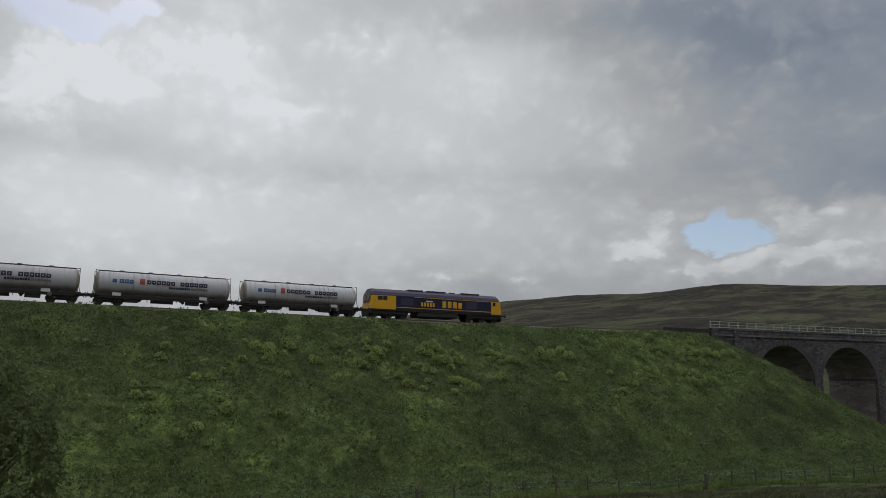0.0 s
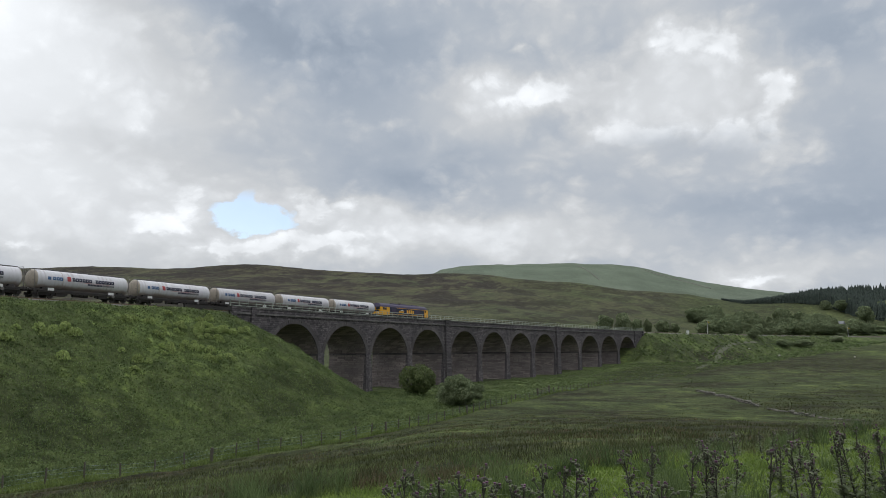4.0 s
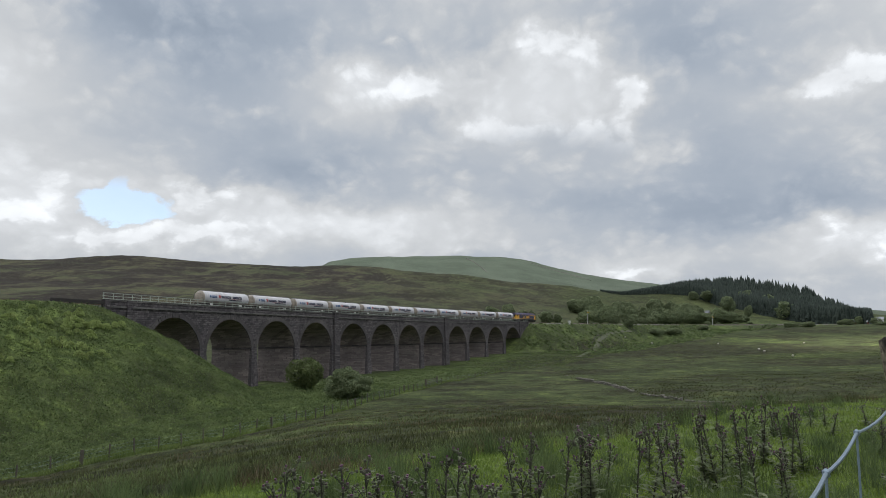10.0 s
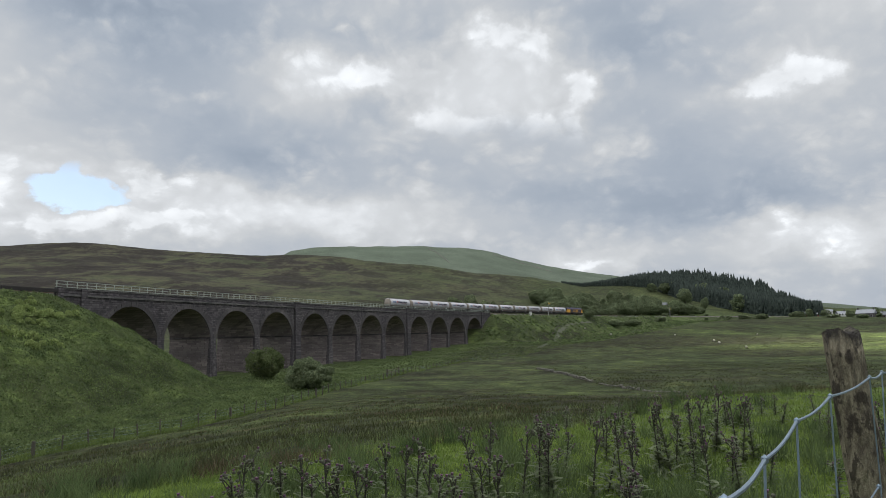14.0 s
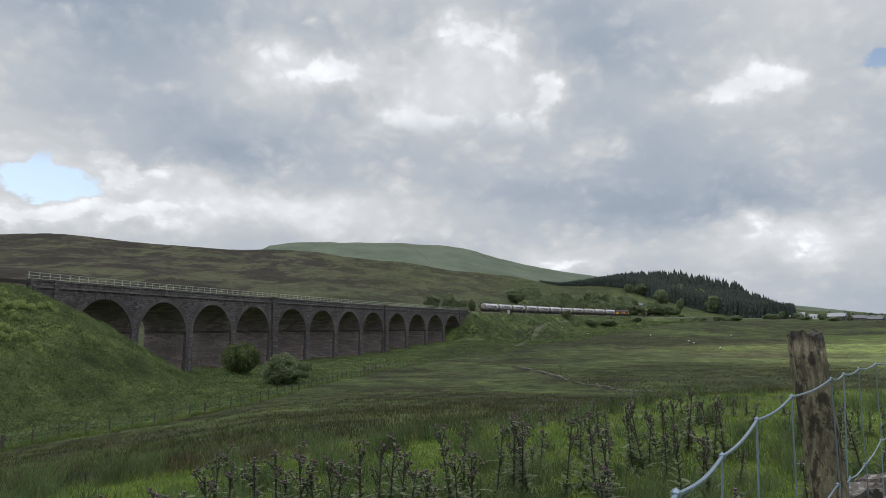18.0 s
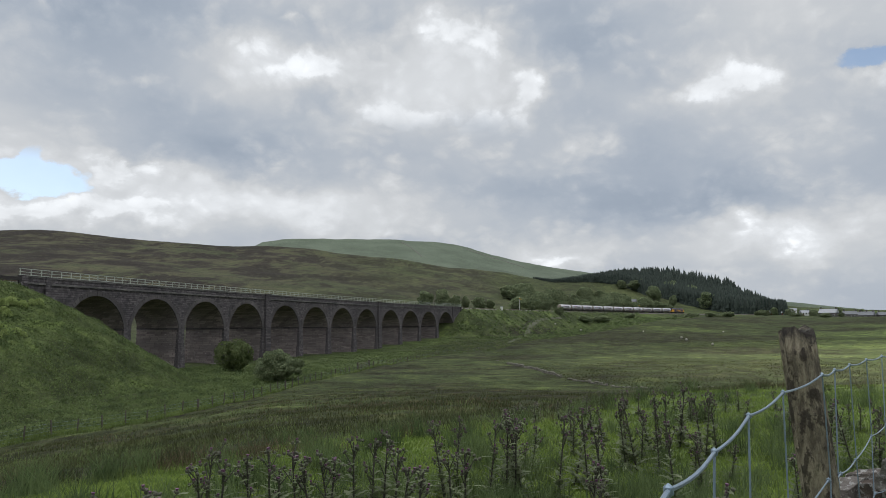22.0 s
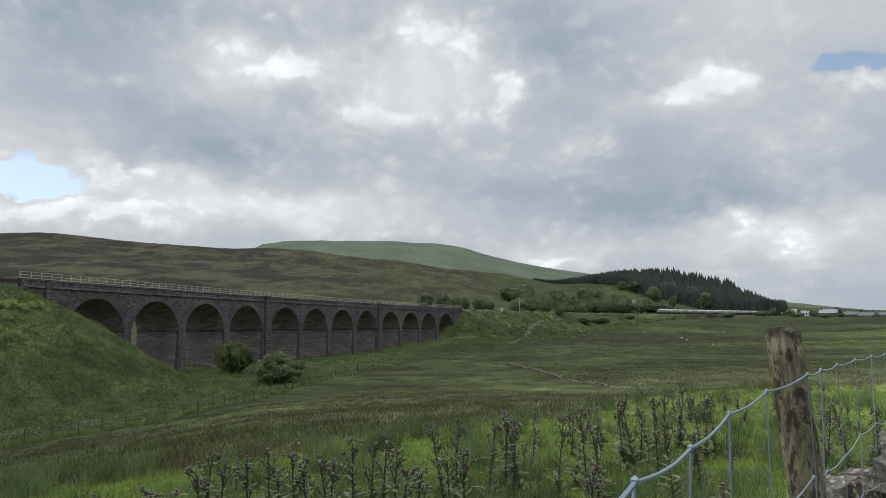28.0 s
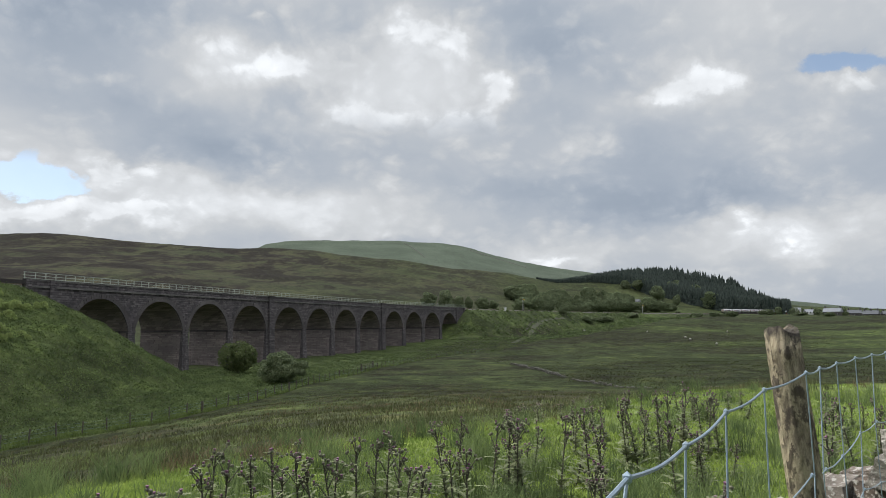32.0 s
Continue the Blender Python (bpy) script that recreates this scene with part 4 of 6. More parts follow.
    for x in np.arange(-3.6, 3.7, 0.6):
        add_cyl(pipe, (x, -1.0, 0.55 + 0.12 * math.sin(x * 5)), (x, -1.0, 1.0), 0.035, seg=6)
    part("discharge_pipe", pipe, M_FRAME, w)
    for x in (-2.6, -0.4, 1.9):
        part("valve", cyl((x, -1.05, 0.62), (x, -0.75, 0.62), 0.17, seg=12), M_FRAME, w)
        part("hopper", cyl((x, 0, 0.72), (x, 0, 1.2), 0.22, 0.5, seg=12), M_FRAME, w)
    part("side_skirt", box(-6.6, 6.6, -1.22, -1.12, 0.72, 0.93, bevel=0.02), M_FRAME, w)
    for x in (-3.4, 2.9):
        part("equipment_box", box(x - 0.7, x + 0.7, -1.1, -0.5, 0.38, 0.80, bevel=0.03), M_FRAME, w)
    part("air_tank", cyl((-1.4, -0.55, 0.62), (0.9, -0.55, 0.62), 0.21, seg=10), M_FRAME, w)
    part("brake_wheel", cyl((4.4, -1.26, 0.82), (4.4, -1.22, 0.82), 0.22, seg=16), M_LADDER, w)
    for x in (-4.9, 4.0):
        part("data_panel", box(x - 0.42, x + 0.42, -1.272, -1.255, 1.0, 1.34), M_PLATE, w)
    for x in (-5.55, 5.55):
        bogie(w, x, 1.9)
    # lettering as plain blocks
    off = tank_y
    sign_letters("letter", -2.0, 4.4, 2.40, 2.86, 13, M_NAVY, barrel, (6,), off)
    tagged(letters("subtitle", -0.001, 0.3, 2.55, 2.02, 2.24, 10, M_NAVY, barrel, curve=off), kind="stuff")
    tagged(letters("subtitle", -0.001, 2.6, 4.4, 2.02, 2.24, 10, M_GREYMARK, barrel, curve=off), kind="stuff")
    sign_letters("owner_letter", -4.75, -3.3, 2.36, 2.80, 3, M_BLUEMARK, barrel, (), off)
    letters("roundel", -0.001, -5.45, -4.9, 2.38, 2.78, 1, M_BLUEMARK, barrel, curve=off)
    letters("tower_mark", -0.001, -2.75, -2.1, 2.34, 2.96, 1, M_RED, barrel, curve=off)
    letters("underline", -0.001, -1.6, 4.4, 2.30, 2.335, 1, M_RED, barrel, curve=off)
    return w


def make_loco():
    L = 10.15
    e = thing("diesel_locomotive", "dark blue diesel locomotive with yellow cabs and roof grilles", "locomotive", group="train of cement wagons")
    # body section: sides, cant rail, sloped roof
    sec = [(-1.32, 1.15), (-1.32, 2.95), (-1.12, 3.35), (-0.62, 3.72), (0.62, 3.72), (1.12, 3.35), (1.32, 2.95), (1.32, 1.15)]

    def hull(x0, x1, pts, name, mat, parent, rake0=0.0, rake1=0.0):
        bm = bmesh.new()
        z_low, z_high = min(p[1] for p in pts), max(p[1] for p in pts)
        rings = [[bm.verts.new((x + rk * (z - z_low) / (z_high - z_low + 1e-6), y, z)) for y, z in pts] for x, rk in ((x0, rake0), (x1, rake1))]
        k = len(pts)
        for i in range(k):
            bm.faces.new((rings[0][i], rings[1][i], rings[1][(i + 1) % k], rings[0][(i + 1) % k]))
        bm.faces.new(rings[0][::-1])
        bm.faces.new(rings[1])
        bmesh.ops.recalc_face_normals(bm, faces=bm.faces[:])
        bmesh.ops.bevel(bm, geom=bm.edges[:], offset=0.025, segments=1, affect="EDGES")
        return part(name, bm, mat, parent)

    body = hull(-L + 4.0, L - 2.0, [p for p in sec], "engine_room", M_LOCO_BLUE, e)
    roof = [(-1.34, 2.92), (-1.14, 3.37), (-0.64, 3.76), (0.64, 3.76), (1.14, 3.37), (1.34, 2.92)]
    hull(-L + 0.5, L - 0.6, roof, "roof", M_LOCO_ROOF, e, 0.25, -0.35)
    for sx in (-1, 1):
        x_in, x_out = (L - 2.0, L - 0.35) if sx > 0 else (-L + 4.0, -L + 0.35)
        cab = hull(min(x_in, x_out), max(x_in, x_out), [(-1.32, 1.15), (-1.32, 2.90), (1.32, 2.90), (1.32, 1.15)], "cab", M_LOCO_YELLOW, e,
                   0.22 if sx < 0 else 0.0, -0.22 if sx > 0 else 0.0)
        xo = sx * (L - 0.50)
        for y in (-0.62, 0.62):
            m = pose(xo + sx * 0.06, y, 2.62, 0, -sx * 9, 0)
            part("windscreen", add_box(bmesh.new(), -0.03, 0.03, -0.5, 0.5, -0.30, 0.30, m), M_GLASS, cab)
        for y in (-1.325, 1.325):
            part("cab_window", box(sx * (L - 1.75), sx * (L - 1.75) + 0.55, y - 0.012, y + 0.012, 2.3, 2.8) if sx > 0 else box(-L + 1.45, -L + 2.1, y - 0.012, y + 0.012, 2.3, 2.8), M_GLASS, cab)
            if sx < 0:
                part("cab_window", box(-L + 2.2, -L + 2.75, y - 0.012, y + 0.012, 2.3, 2.8), M_GLASS, cab)
            part("cab_door", box(sx * (L - 1.05) - 0.30, sx * (L - 1.05) + 0.30, y - 0.014, y + 0.014, 1.3, 2.75), M_LOCO_YELLOW, cab)
        part("nose_stripe", box(xo - 0.02 + sx * 0.13, xo + 0.02 + sx * 0.13, -0.95, 0.95, 1.95, 2.2), M_LOCO_BLUE, cab)
        for y in (-0.95, 0.95):
            part("headlight", cyl((xo + sx * 0.1, y, 1.62), (xo + sx * 0.22, y, 1.62), 0.11, seg=12), M_LAMP_LENS, cab)
        part("buffer_beam", box(sx * (L - 0.45) - 0.15, sx * (L - 0.45) + 0.15, -1.3, 1.3, 0.55, 1.18, bevel=0.03), M_FRAME, e)
        for y in (-0.87, 0.87):
            bf = cyl((sx * (L - 0.3), y, 1.05), (sx * (L + 0.42), y, 1.05), 0.12, seg=10)
            add_cyl(bf, (sx * (L + 0.40), y, 1.05), (sx * (L + 0.5), y, 1.05), 0.25, seg=14)
            part("buffer", bf, M_WHEEL, e)
        part("snow_plough", box(sx * (L - 0.35) - 0.06, sx * (L - 0.35) + 0.06, -1.1, 1.1, 0.2, 0.6), M_FRAME, e)
        bg = bogie(e, sx * 6.9, 4.1, axles=3, radius=0.53)
        for y in (-1.04, 1.04):
            part("side_frame", box(sx * 6.9 - 2.6, sx * 6.9 + 2.6, y - 0.06, y + 0.06, 0.55, 1.0, bevel=0.05), M_FRAME, bg)
    for y in (-1.336, 1.336):
        part("waist_stripe", box(-L + 4.05, L - 2.05, y - 0.006, y + 0.006, 1.42, 1.50), M_LOCO_YELLOW, body)
        part("cant_stripe", box(-L + 6.6, L - 2.05, y - 0.006, y + 0.006, 2.83, 2.9), M_LOCO_YELLOW, body)
        if y < 0:
            for k in range(4):
                letters("emblem_block", y - 0.008, 0.5 + 0.8 * k, 1.2 + 0.8 * k, 1.72, 2.58 if k < 3 else 2.5, 1, M_LOCO_YELLOW, body)
            for k in range(5):
                letters("number_bar", y - 0.008, -2.6 + 0.42 * k, -2.26 + 0.42 * k, 1.75, 2.25, 1, M_LOCO_YELLOW, body)
            part("nameplate", box(-1.9, -0.9, y - 0.012, y + 0.012, 2.35, 2.52), M_PLATE, body)
        for x in (-4.6, 5.0):
            part("body_grille", box(x - 0.9, x + 0.9, y - 0.008, y + 0.008, 1.75, 2.7), M_LOCO_ROOF, body)
    part("underframe", box(-L + 0.4, L - 0.4, -1.28, 1.28, 0.98, 1.17, bevel=0.02), M_FRAME, e)
    part("fuel_tank", box(-3.0, 3.0, -1.25, 1.25, 0.35, 1.0, bevel=0.12), M_FRAME, e)
    for x0, x1 in ((-4.2, -2.0), (-1.4, 1.4), (3.8, 6.6)):
        gr = part("roof_grille", box(x0, x1, -0.72, 0.72, 3.74, 3.90, bevel=0.03), M_LOCO_ROOF, e)
        for k in range(5):
            x = x0 + (x1 - x0) * (k + 0.5) / 5
            part("slat", box(x - 0.05, x + 0.05, -0.66, 0.66, 3.90, 3.93), M_FRAME, gr)
    part("exhaust", box(2.2, 3.0, -0.25, 0.25, 3.74, 3.92), M_FRAME, e)
    part("horn", cyl((-8.2, 0.3, 3.8), (-7.8, 0.3, 3.8), 0.06, 0.1, seg=8), M_LADDER, e)
    return e


loco = make_loco()
first = make_wagon(None)
train = [(loco, FRONT - 10.65)]
for k in range(11):
    w = first if k == 0 else copy_thing(first, Matrix())
    train.append((w, FRONT - 21.35 - WAGON * (k + 0.5)))

# ---------------------------------------------------------------- plants
rng = np.random.default_rng(7)
M_GRASS = leafy("grass_blades", (0.100, 0.160, 0.034), (0.290, 0.390, 0.088), 0.9, 0.45, 0.5)
M_LONG = leafy("long_grass_blades", (0.085, 0.125, 0.036), (0.235, 0.300, 0.095), 0.7, 0.4, 0.5)
M_TUSSOCK = leafy("tussock_blades", (0.074, 0.106, 0.040), (0.222, 0.274, 0.104), 0.25, 0.3, 0.5)
M_CLUMP = leafy("tussock_leaves", (0.045, 0.075, 0.030), (0.170, 0.225, 0.090), 0.9, 0.35, 0.5)
M_RUSH = leafy("rush_blades", (0.036, 0.046, 0.019), (0.110, 0.118, 0.050), 0.15, 0.25, 0.5)
M_STRAW = leafy("dead_grass", (0.090, 0.072, 0.042), (0.200, 0.162, 0.098), 0.6, 0.25)
M_BRACKEN = leafy("bracken", (0.058, 0.087, 0.036), (0.166, 0.214, 0.083), 0.35, 0.35, 0.7)
M_FERN = leafy("pale_fern", (0.200, 0.265, 0.090), (0.390, 0.460, 0.175), 0.4, 0.4)
M_LEAF = leafy("tree_leaves", (0.060, 0.085, 0.036), (0.195, 0.235, 0.096), 0.5, 0.4)
M_LEAF_WOOD = leafy("wood_leaves", (0.078, 0.106, 0.060), (0.300, 0.350, 0.190), 0.12, 0.4)
M_LEAF_PALE = leafy("pale_leaves", (0.085, 0.112, 0.058), (0.235, 0.275, 0.150), 0.5, 0.4)
M_NEEDLE = leafy("spruce_needles", (0.016, 0.025, 0.021), (0.046, 0.060, 0.048), 0.03, 0.05)
M_BARK = worn("bark", (0.085, 0.070, 0.055), 0.9, dirt=(0.04, 0.035, 0.03), amount=0.6, size=4.0, relief=0.6)
M_THISTLE = leafy("thistle_leaves", (0.088, 0.108, 0.056), (0.215, 0.245, 0.138), 3.0, 0.25)
M_THISTLE_STEM = worn("thistle_stem", (0.060, 0.055, 0.045), 0.8, dirt=(0.04, 0.05, 0.03), amount=0.5, size=8)
M_THISTLE_HEAD = worn("thistle_head", (0.080, 0.082, 0.055), 0.8, dirt=(0.04, 0.03, 0.03), amount=0.5, size=20)
M_THISTLE_BLOOM = worn("thistle_bloom", (0.135, 0.062, 0.112), 0.8, amount=0.1)


def blades(x, y, z, h, w, lean, bend=0.35):
    """Bent blades that stand at the given feet: vertices and triangles."""
    n = len(x)
    a = rng.uniform(0, 2 * np.pi, n)
    ca, sa = np.cos(a), np.sin(a)
    t = rng.uniform(0, 2 * np.pi, n)
    lx, ly = np.cos(t) * lean, np.sin(t) * lean
    v = np.empty((n, 5, 3))
    for k, (f, ww) in enumerate(((0, -1), (0, 1), (0.55, -0.75), (0.55, 0.75), (1, 0))):
        out = f * bend + f * f * (1 - bend)
        v[:, k, 0] = x + ca * w * ww * 0.5 + lx * out * h
        v[:, k, 1] = y + sa * w * ww * 0.5 + ly * out * h
        v[:, k, 2] = z + h * (f - 0.18 * f * f * np.minimum(lean, 1.2)) - (0.03 if f == 0 else 0)
    base = (np.arange(n) * 5)[:, None, None]
    tri = base + np.array([[0, 1, 3], [0, 3, 2], [2, 3, 4]])[None]
    return v.reshape(-1, 3), tri.reshape(-1, 3)


def leaves(p, size, up=0.5):
    """Small pointed quads at the points p, turned at random."""
    n = len(p)
    d = rng.normal(size=(n, 3))
    d[:, 2] = np.abs(d[:, 2]) * up
    d /= np.linalg.norm(d, axis=1)[:, None]
    e = np.cross(d, rng.normal(size=(n, 3)))
    e /= np.linalg.norm(e, axis=1)[:, None]
    s = np.asarray(size).reshape(-1, 1) * rng.uniform(0.6, 1.3, (n, 1))
    v = np.stack([p - d * s * 0.5, p + e * s * 0.33, p + d * s * 0.6, p - e * s * 0.33], 1)
    f = (np.arange(n) * 4)[:, None] + np.arange(4)[None]
    return v.reshape(-1, 3), f


def polar(az, r):
    a = np.radians(az)
    return -np.sin(a) * r, np.cos(a) * r


def stuff(name, v, f, mat, label, category):
    return tagged(new(name, mesh_np(name, v, f, mat)), label, category, kind="stuff")


def tufts(count, az0, az1, r0, r1, per, height, width, lean, spread, keep=None, power=1.0):
    """Feet and sizes of many blades, gathered in tufts on the ground."""
    az = rng.uniform(az0, az1, count)
    r = r0 * (r1 / r0) ** (rng.uniform(0, 1, count) ** power)
    x, y = polar(az, r)
    if keep is not None:
        ok = keep(x, y, az, r)
        x, y = x[ok], y[ok]
    k = len(x)
    size = rng.uniform(0.65, 1.35, k)
    x = np.repeat(x, per) + rng.normal(0, spread, k * per)
    y = np.repeat(y, per) + rng.normal(0, spread, k * per)
    h = np.repeat(size, per) * height * rng.uniform(0.55, 1.15, k * per)
    z = ground_z(x, y)
    return blades(x, y, z, h, np.full(len(x), width), rng.uniform(0.1, 1.0, len(x)) * lean)


def in_field(x, y, az, r):
    return r < np.interp(az, FENCE_AZ, FENCE_D) - 1.0


def field_tufts(x, y, az, r):
    return in_field(x, y, az, r) & (fractal(x, y, 14, 8) + rng.normal(0, 0.3, len(x)) > -0.35)


def on_near(x, y, az, r):
    return r < np.interp(az, EDGE_AZ, EDGE_D) * (1 + 0.10 * fractal(x, y, 5, 41, 2)) - 0.3


def past_edge(x, y, az, r):
    return field_tufts(x, y, az, r) & ~on_near(x, y, az, r)


def field_green(x, y, az, r):
    return in_field(x, y, az, r) & ~on_near(x, y, az, r) & (fractal(x, y, 14, 8) + rng.normal(0, 0.3, len(x)) < 0.25)


def field_brown(x, y, az, r):
    return in_field(x, y, az, r) & ~on_near(x, y, az, r) & (fractal(x, y, 7, 19, 3) + rng.normal(0, 0.15, len(x)) > 0.35)


def rim(x, y, az, r):
    e = np.interp(az, EDGE_AZ, EDGE_D)
    return (np.abs(r - e) < 0.16 * e) & (fractal(x, y, 4, 77, 2) > 0.0)


def in_tall(x, y, az, r):
    return on_near(x, y, az, r) & (fractal(x, y, 2.2, 53, 3) > 0.12)


# grass of the near bank: short turf, longer growth in patches, tussocks
v, f = tufts(15000, -40, 46, 2.4, 9.0, 10, 0.065, 0.010, 1.4, 0.10, on_near)
stuff("meadow_grass", v, f, M_GRASS, "bright green rough meadow grass on the near bank", "grass")
v, f = tufts(21000, -44, 48, 8.0, 30.0, 8, 0.075, 0.020, 1.4, 0.17, on_near)
stuff("bank_grass", v, f, M_GRASS, "short green grass on the far edge of the bank", "grass")
v, f = tufts(5200, -44, 48, 3.0, 28.0, 12, 0.20, 0.011, 1.1, 0.11, in_tall)
stuff("long_grass", v, f, M_LONG, "longer seeding grass in patches on the bank", "grass")
v, f = tufts(330, -42, 44, 4.5, 26.0, 120, 0.42, 0.009, 0.85, 0.12, on_near)
stuff("green_tussocks", v, f, M_CLUMP, "tall green rush and grass tussocks", "grass")
v, f = tufts(420, -45, 50, 12.0, 34.0, 80, 0.36, 0.012, 0.8, 0.2, rim)
stuff("brown_rushes", v, f, M_RUSH, "dark brown-green rush clumps along the bank edge", "rushes")
v, f = tufts(260, -30, 48, 12.0, 32.0, 70, 0.34, 0.011, 0.95, 0.22, rim)
stuff("straw_tussocks", v, f, M_STRAW, "dead straw-coloured grass tussocks", "grass")
v, f = tufts(9000, -45, 72, 17.0, 150.0, 14, 0.17, 0.024, 1.1, 0.30, past_edge)
stuff("field_rushes", v, f, M_RUSH, "dark rushes scattered over the wet field", "rushes")
v, f = tufts(5200, -45, 72, 17.0, 150.0, 14, 0.16, 0.024, 1.1, 0.30, field_green)
stuff("field_grass", v, f, M_TUSSOCK, "dull green grass between the rushes of the field", "grass")
v, f = tufts(2600, -45, 72, 16.0, 120.0, 16, 0.17, 0.020, 1.1, 0.30, field_brown)
stuff("field_straw", v, f, M_STRAW, "bleached grass among the rushes of the field", "grass")


# pale ungrazed grass along the foot of the boundary fence
az = rng.uniform(0.3, 76, 26000)
r = np.interp(az, FENCE_AZ, FENCE_D) + rng.normal(0.2, 0.55, len(az))
x, y = polar(az, r)
v, f = blades(x, y, ground_z(x, y), rng.uniform(0.25, 0.6, len(x)), np.full(len(x), 0.04), rng.uniform(0.1, 0.9, len(x)))
stuff("fence_grass", v, f, M_LONG, "pale ungrazed grass along the boundary fence", "grass")


def right_field(x, y, az, r):
    s, n = to_line(x, y)
    return (n > 14) & (~in_field(x, y, az, r)) & (fractal(x, y, 45, 5) + rng.normal(0, 0.5, len(x)) > -0.1)


v, f = tufts(24000, -45, 2, 55.0, 560.0, 8, 0.20, 0.13, 1.3, 0.9, right_field)
stuff("pasture_rushes", v, f, M_RUSH, "dark rush clumps on the far pasture", "rushes")


def on_bank(x, y, az, r):
    s, n = to_line(x, y)
    return (n > 1.5) & (n < 46) & (r > np.interp(az, FENCE_AZ, FENCE_D) + 0.5) & (s < 30)


def bank_cover(count, per, size, keep, spread, lift, s0=-150, s1=32, n0=1.5, n1=46):
    s, n = rng.uniform(s0, s1, count), rng.uniform(n0, n1, count)
    th = LINE_H + s / LINE_R
    x, y = LINE_CX - (LINE_R - n) * np.cos(th), LINE_CY + (LINE_R - n) * np.sin(th)
    az, r = np.degrees(np.arctan2(-x, y)), np.hypot(x, y)
    ok = keep(x, y, az, r)
    x, y = x[ok], y[ok]
    k = len(x)
    big = np.repeat(rng.uniform(0.6, 1.4, k), per)
    px, py = np.repeat(x, per) + rng.normal(0, spread, k * per) * big, np.repeat(y, per) + rng.normal(0, spread, k * per) * big
    pz = ground_z(px, py) + np.abs(rng.normal(0, 1, k * per)) * lift * big
    return leaves(np.stack([px, py, pz], -1), size * big, 0.8)


v, f = bank_cover(42000, 7, 0.19, on_bank, 0.32, 0.12)
stuff("bracken_cover", v, f, M_BRACKEN, "dense green bracken and grass on the embankment", "bracken")


def bank_blades(count, per, height, width):
    s, n = rng.uniform(-150, 32, count), rng.uniform(1.5, 46, count)
    th = LINE_H + s / LINE_R
    x, y = LINE_CX - (LINE_R - n) * np.cos(th), LINE_CY + (LINE_R - n) * np.sin(th)
    ok = on_bank(x, y, np.degrees(np.arctan2(-x, y)), np.hypot(x, y))
    x, y = np.repeat(x[ok], per), np.repeat(y[ok], per)
    x, y = x + rng.normal(0, 0.22, len(x)), y + rng.normal(0, 0.22, len(x))
    h = height * rng.uniform(0.5, 1.3, len(x))
    return blades(x, y, ground_z(x, y), h, np.full(len(x), width), rng.uniform(0.1, 0.9, len(x)))


v, f = bank_blades(17000, 7, 0.36, 0.035)
stuff("bank_grass_cover", v, f, M_TUSSOCK, "tall green grass between the bracken of the embankment", "grass")


def make_fern_clump(seed):
    r = np.random.default_rng(seed)
    t = thing("fern_clump", "rounded pale yellow-green fern clump on the embankment", "fern", group="ferns on the embankment")
    d = r.normal(size=(240, 3))
    d[:, 2] = np.abs(d[:, 2])
    d /= np.linalg.norm(d, axis=1)[:, None]
    q = d * (0.75, 0.75, 0.62) * r.uniform(0.8, 1.08, (240, 1))
    v, f = leaves(q, 0.24, 0.9)
    part("fronds", mesh_np("fronds", v, f, M_FERN), None, t)
    part("stalk", cyl((0, 0, -0.2), (0, 0, 0.35), 0.05, 0.03, seg=6), M_BARK, t)
    return t


fern_protos = [make_fern_clump(300 + k) for k in range(3)]
# groups of ferns: along the line, down the slope, their spread, how many
FERNS = [(-78, 9.5, 2.0, 1.6, 16), (-75, 13.5, 2.6, 1.4, 14), (-69, 10.5, 2.0, 1.8, 16), (-66.5, 14, 2.0, 1.0, 7), (-61, 9.5, 1.8, 1.0, 9), (-53, 9.2, 1.6, 0.8, 6), (-40, 6.4, 1.2, 0.6, 4), (-87, 11, 3.0, 1.8, 14),
         (-31, 7.0, 3.2, 1.4, 24), (-25, 7.2, 2.2, 1.2, 16), (-39, 12.0, 1.8, 0.6, 8), (-33, 14.6, 1.2, 0.5, 5), (-35, 10.0, 3.0, 1.4, 14), (-95, 14, 4.0, 2.5, 14), (-48, 14, 4.0, 2.0, 5)]
ferns = 0
for s0, n0, ws, wn, count in FERNS:
    for k in range(count):
        s, n = s0 + ws * float(rng.normal()), max(3.5, n0 + wn * float(rng.normal()))
        x, y, _ = on_line(s, n, 0)
        m = pose(x, y, ground_at(x, y) - 0.05, 0, 0, k * 61.0)
        if ferns < 3:
            o = fern_protos[ferns]
            o.matrix_basis = m
        else:
            o = copy_thing(fern_protos[ferns % 3], m)
        sc = float(rng.uniform(0.6, 1.15))
        o.scale = (sc * 0.85, sc * 0.85, sc * float(rng.uniform(1.0, 1.5)))
        ferns += 1


def far_bank(x, y, az, r):
    s, n = to_line(x, y)
    return (n > 1.5) & (n < 45)


v, f = bank_cover(2600, 7, 0.6, far_bank, 0.6, 0.22, s0=170, s1=420, n1=40)
stuff("far_bank_cover", v, f, M_BRACKEN, "green grass and bracken on the far embankment", "bracken")


def before_piers(x, y, az, r):
    s, n = to_line(x, y)
    return (n > 1.0) & (r > np.interp(az, FENCE_AZ, FENCE_D) + 0.5)


v, f = bank_cover(9000, 6, 0.22, before_piers, 0.4, 0.10, s0=30, s1=190, n0=1.0, n1=40)
stuff("valley_floor_cover", v, f, M_BRACKEN, "rough green grass and herbs before the piers", "grass")


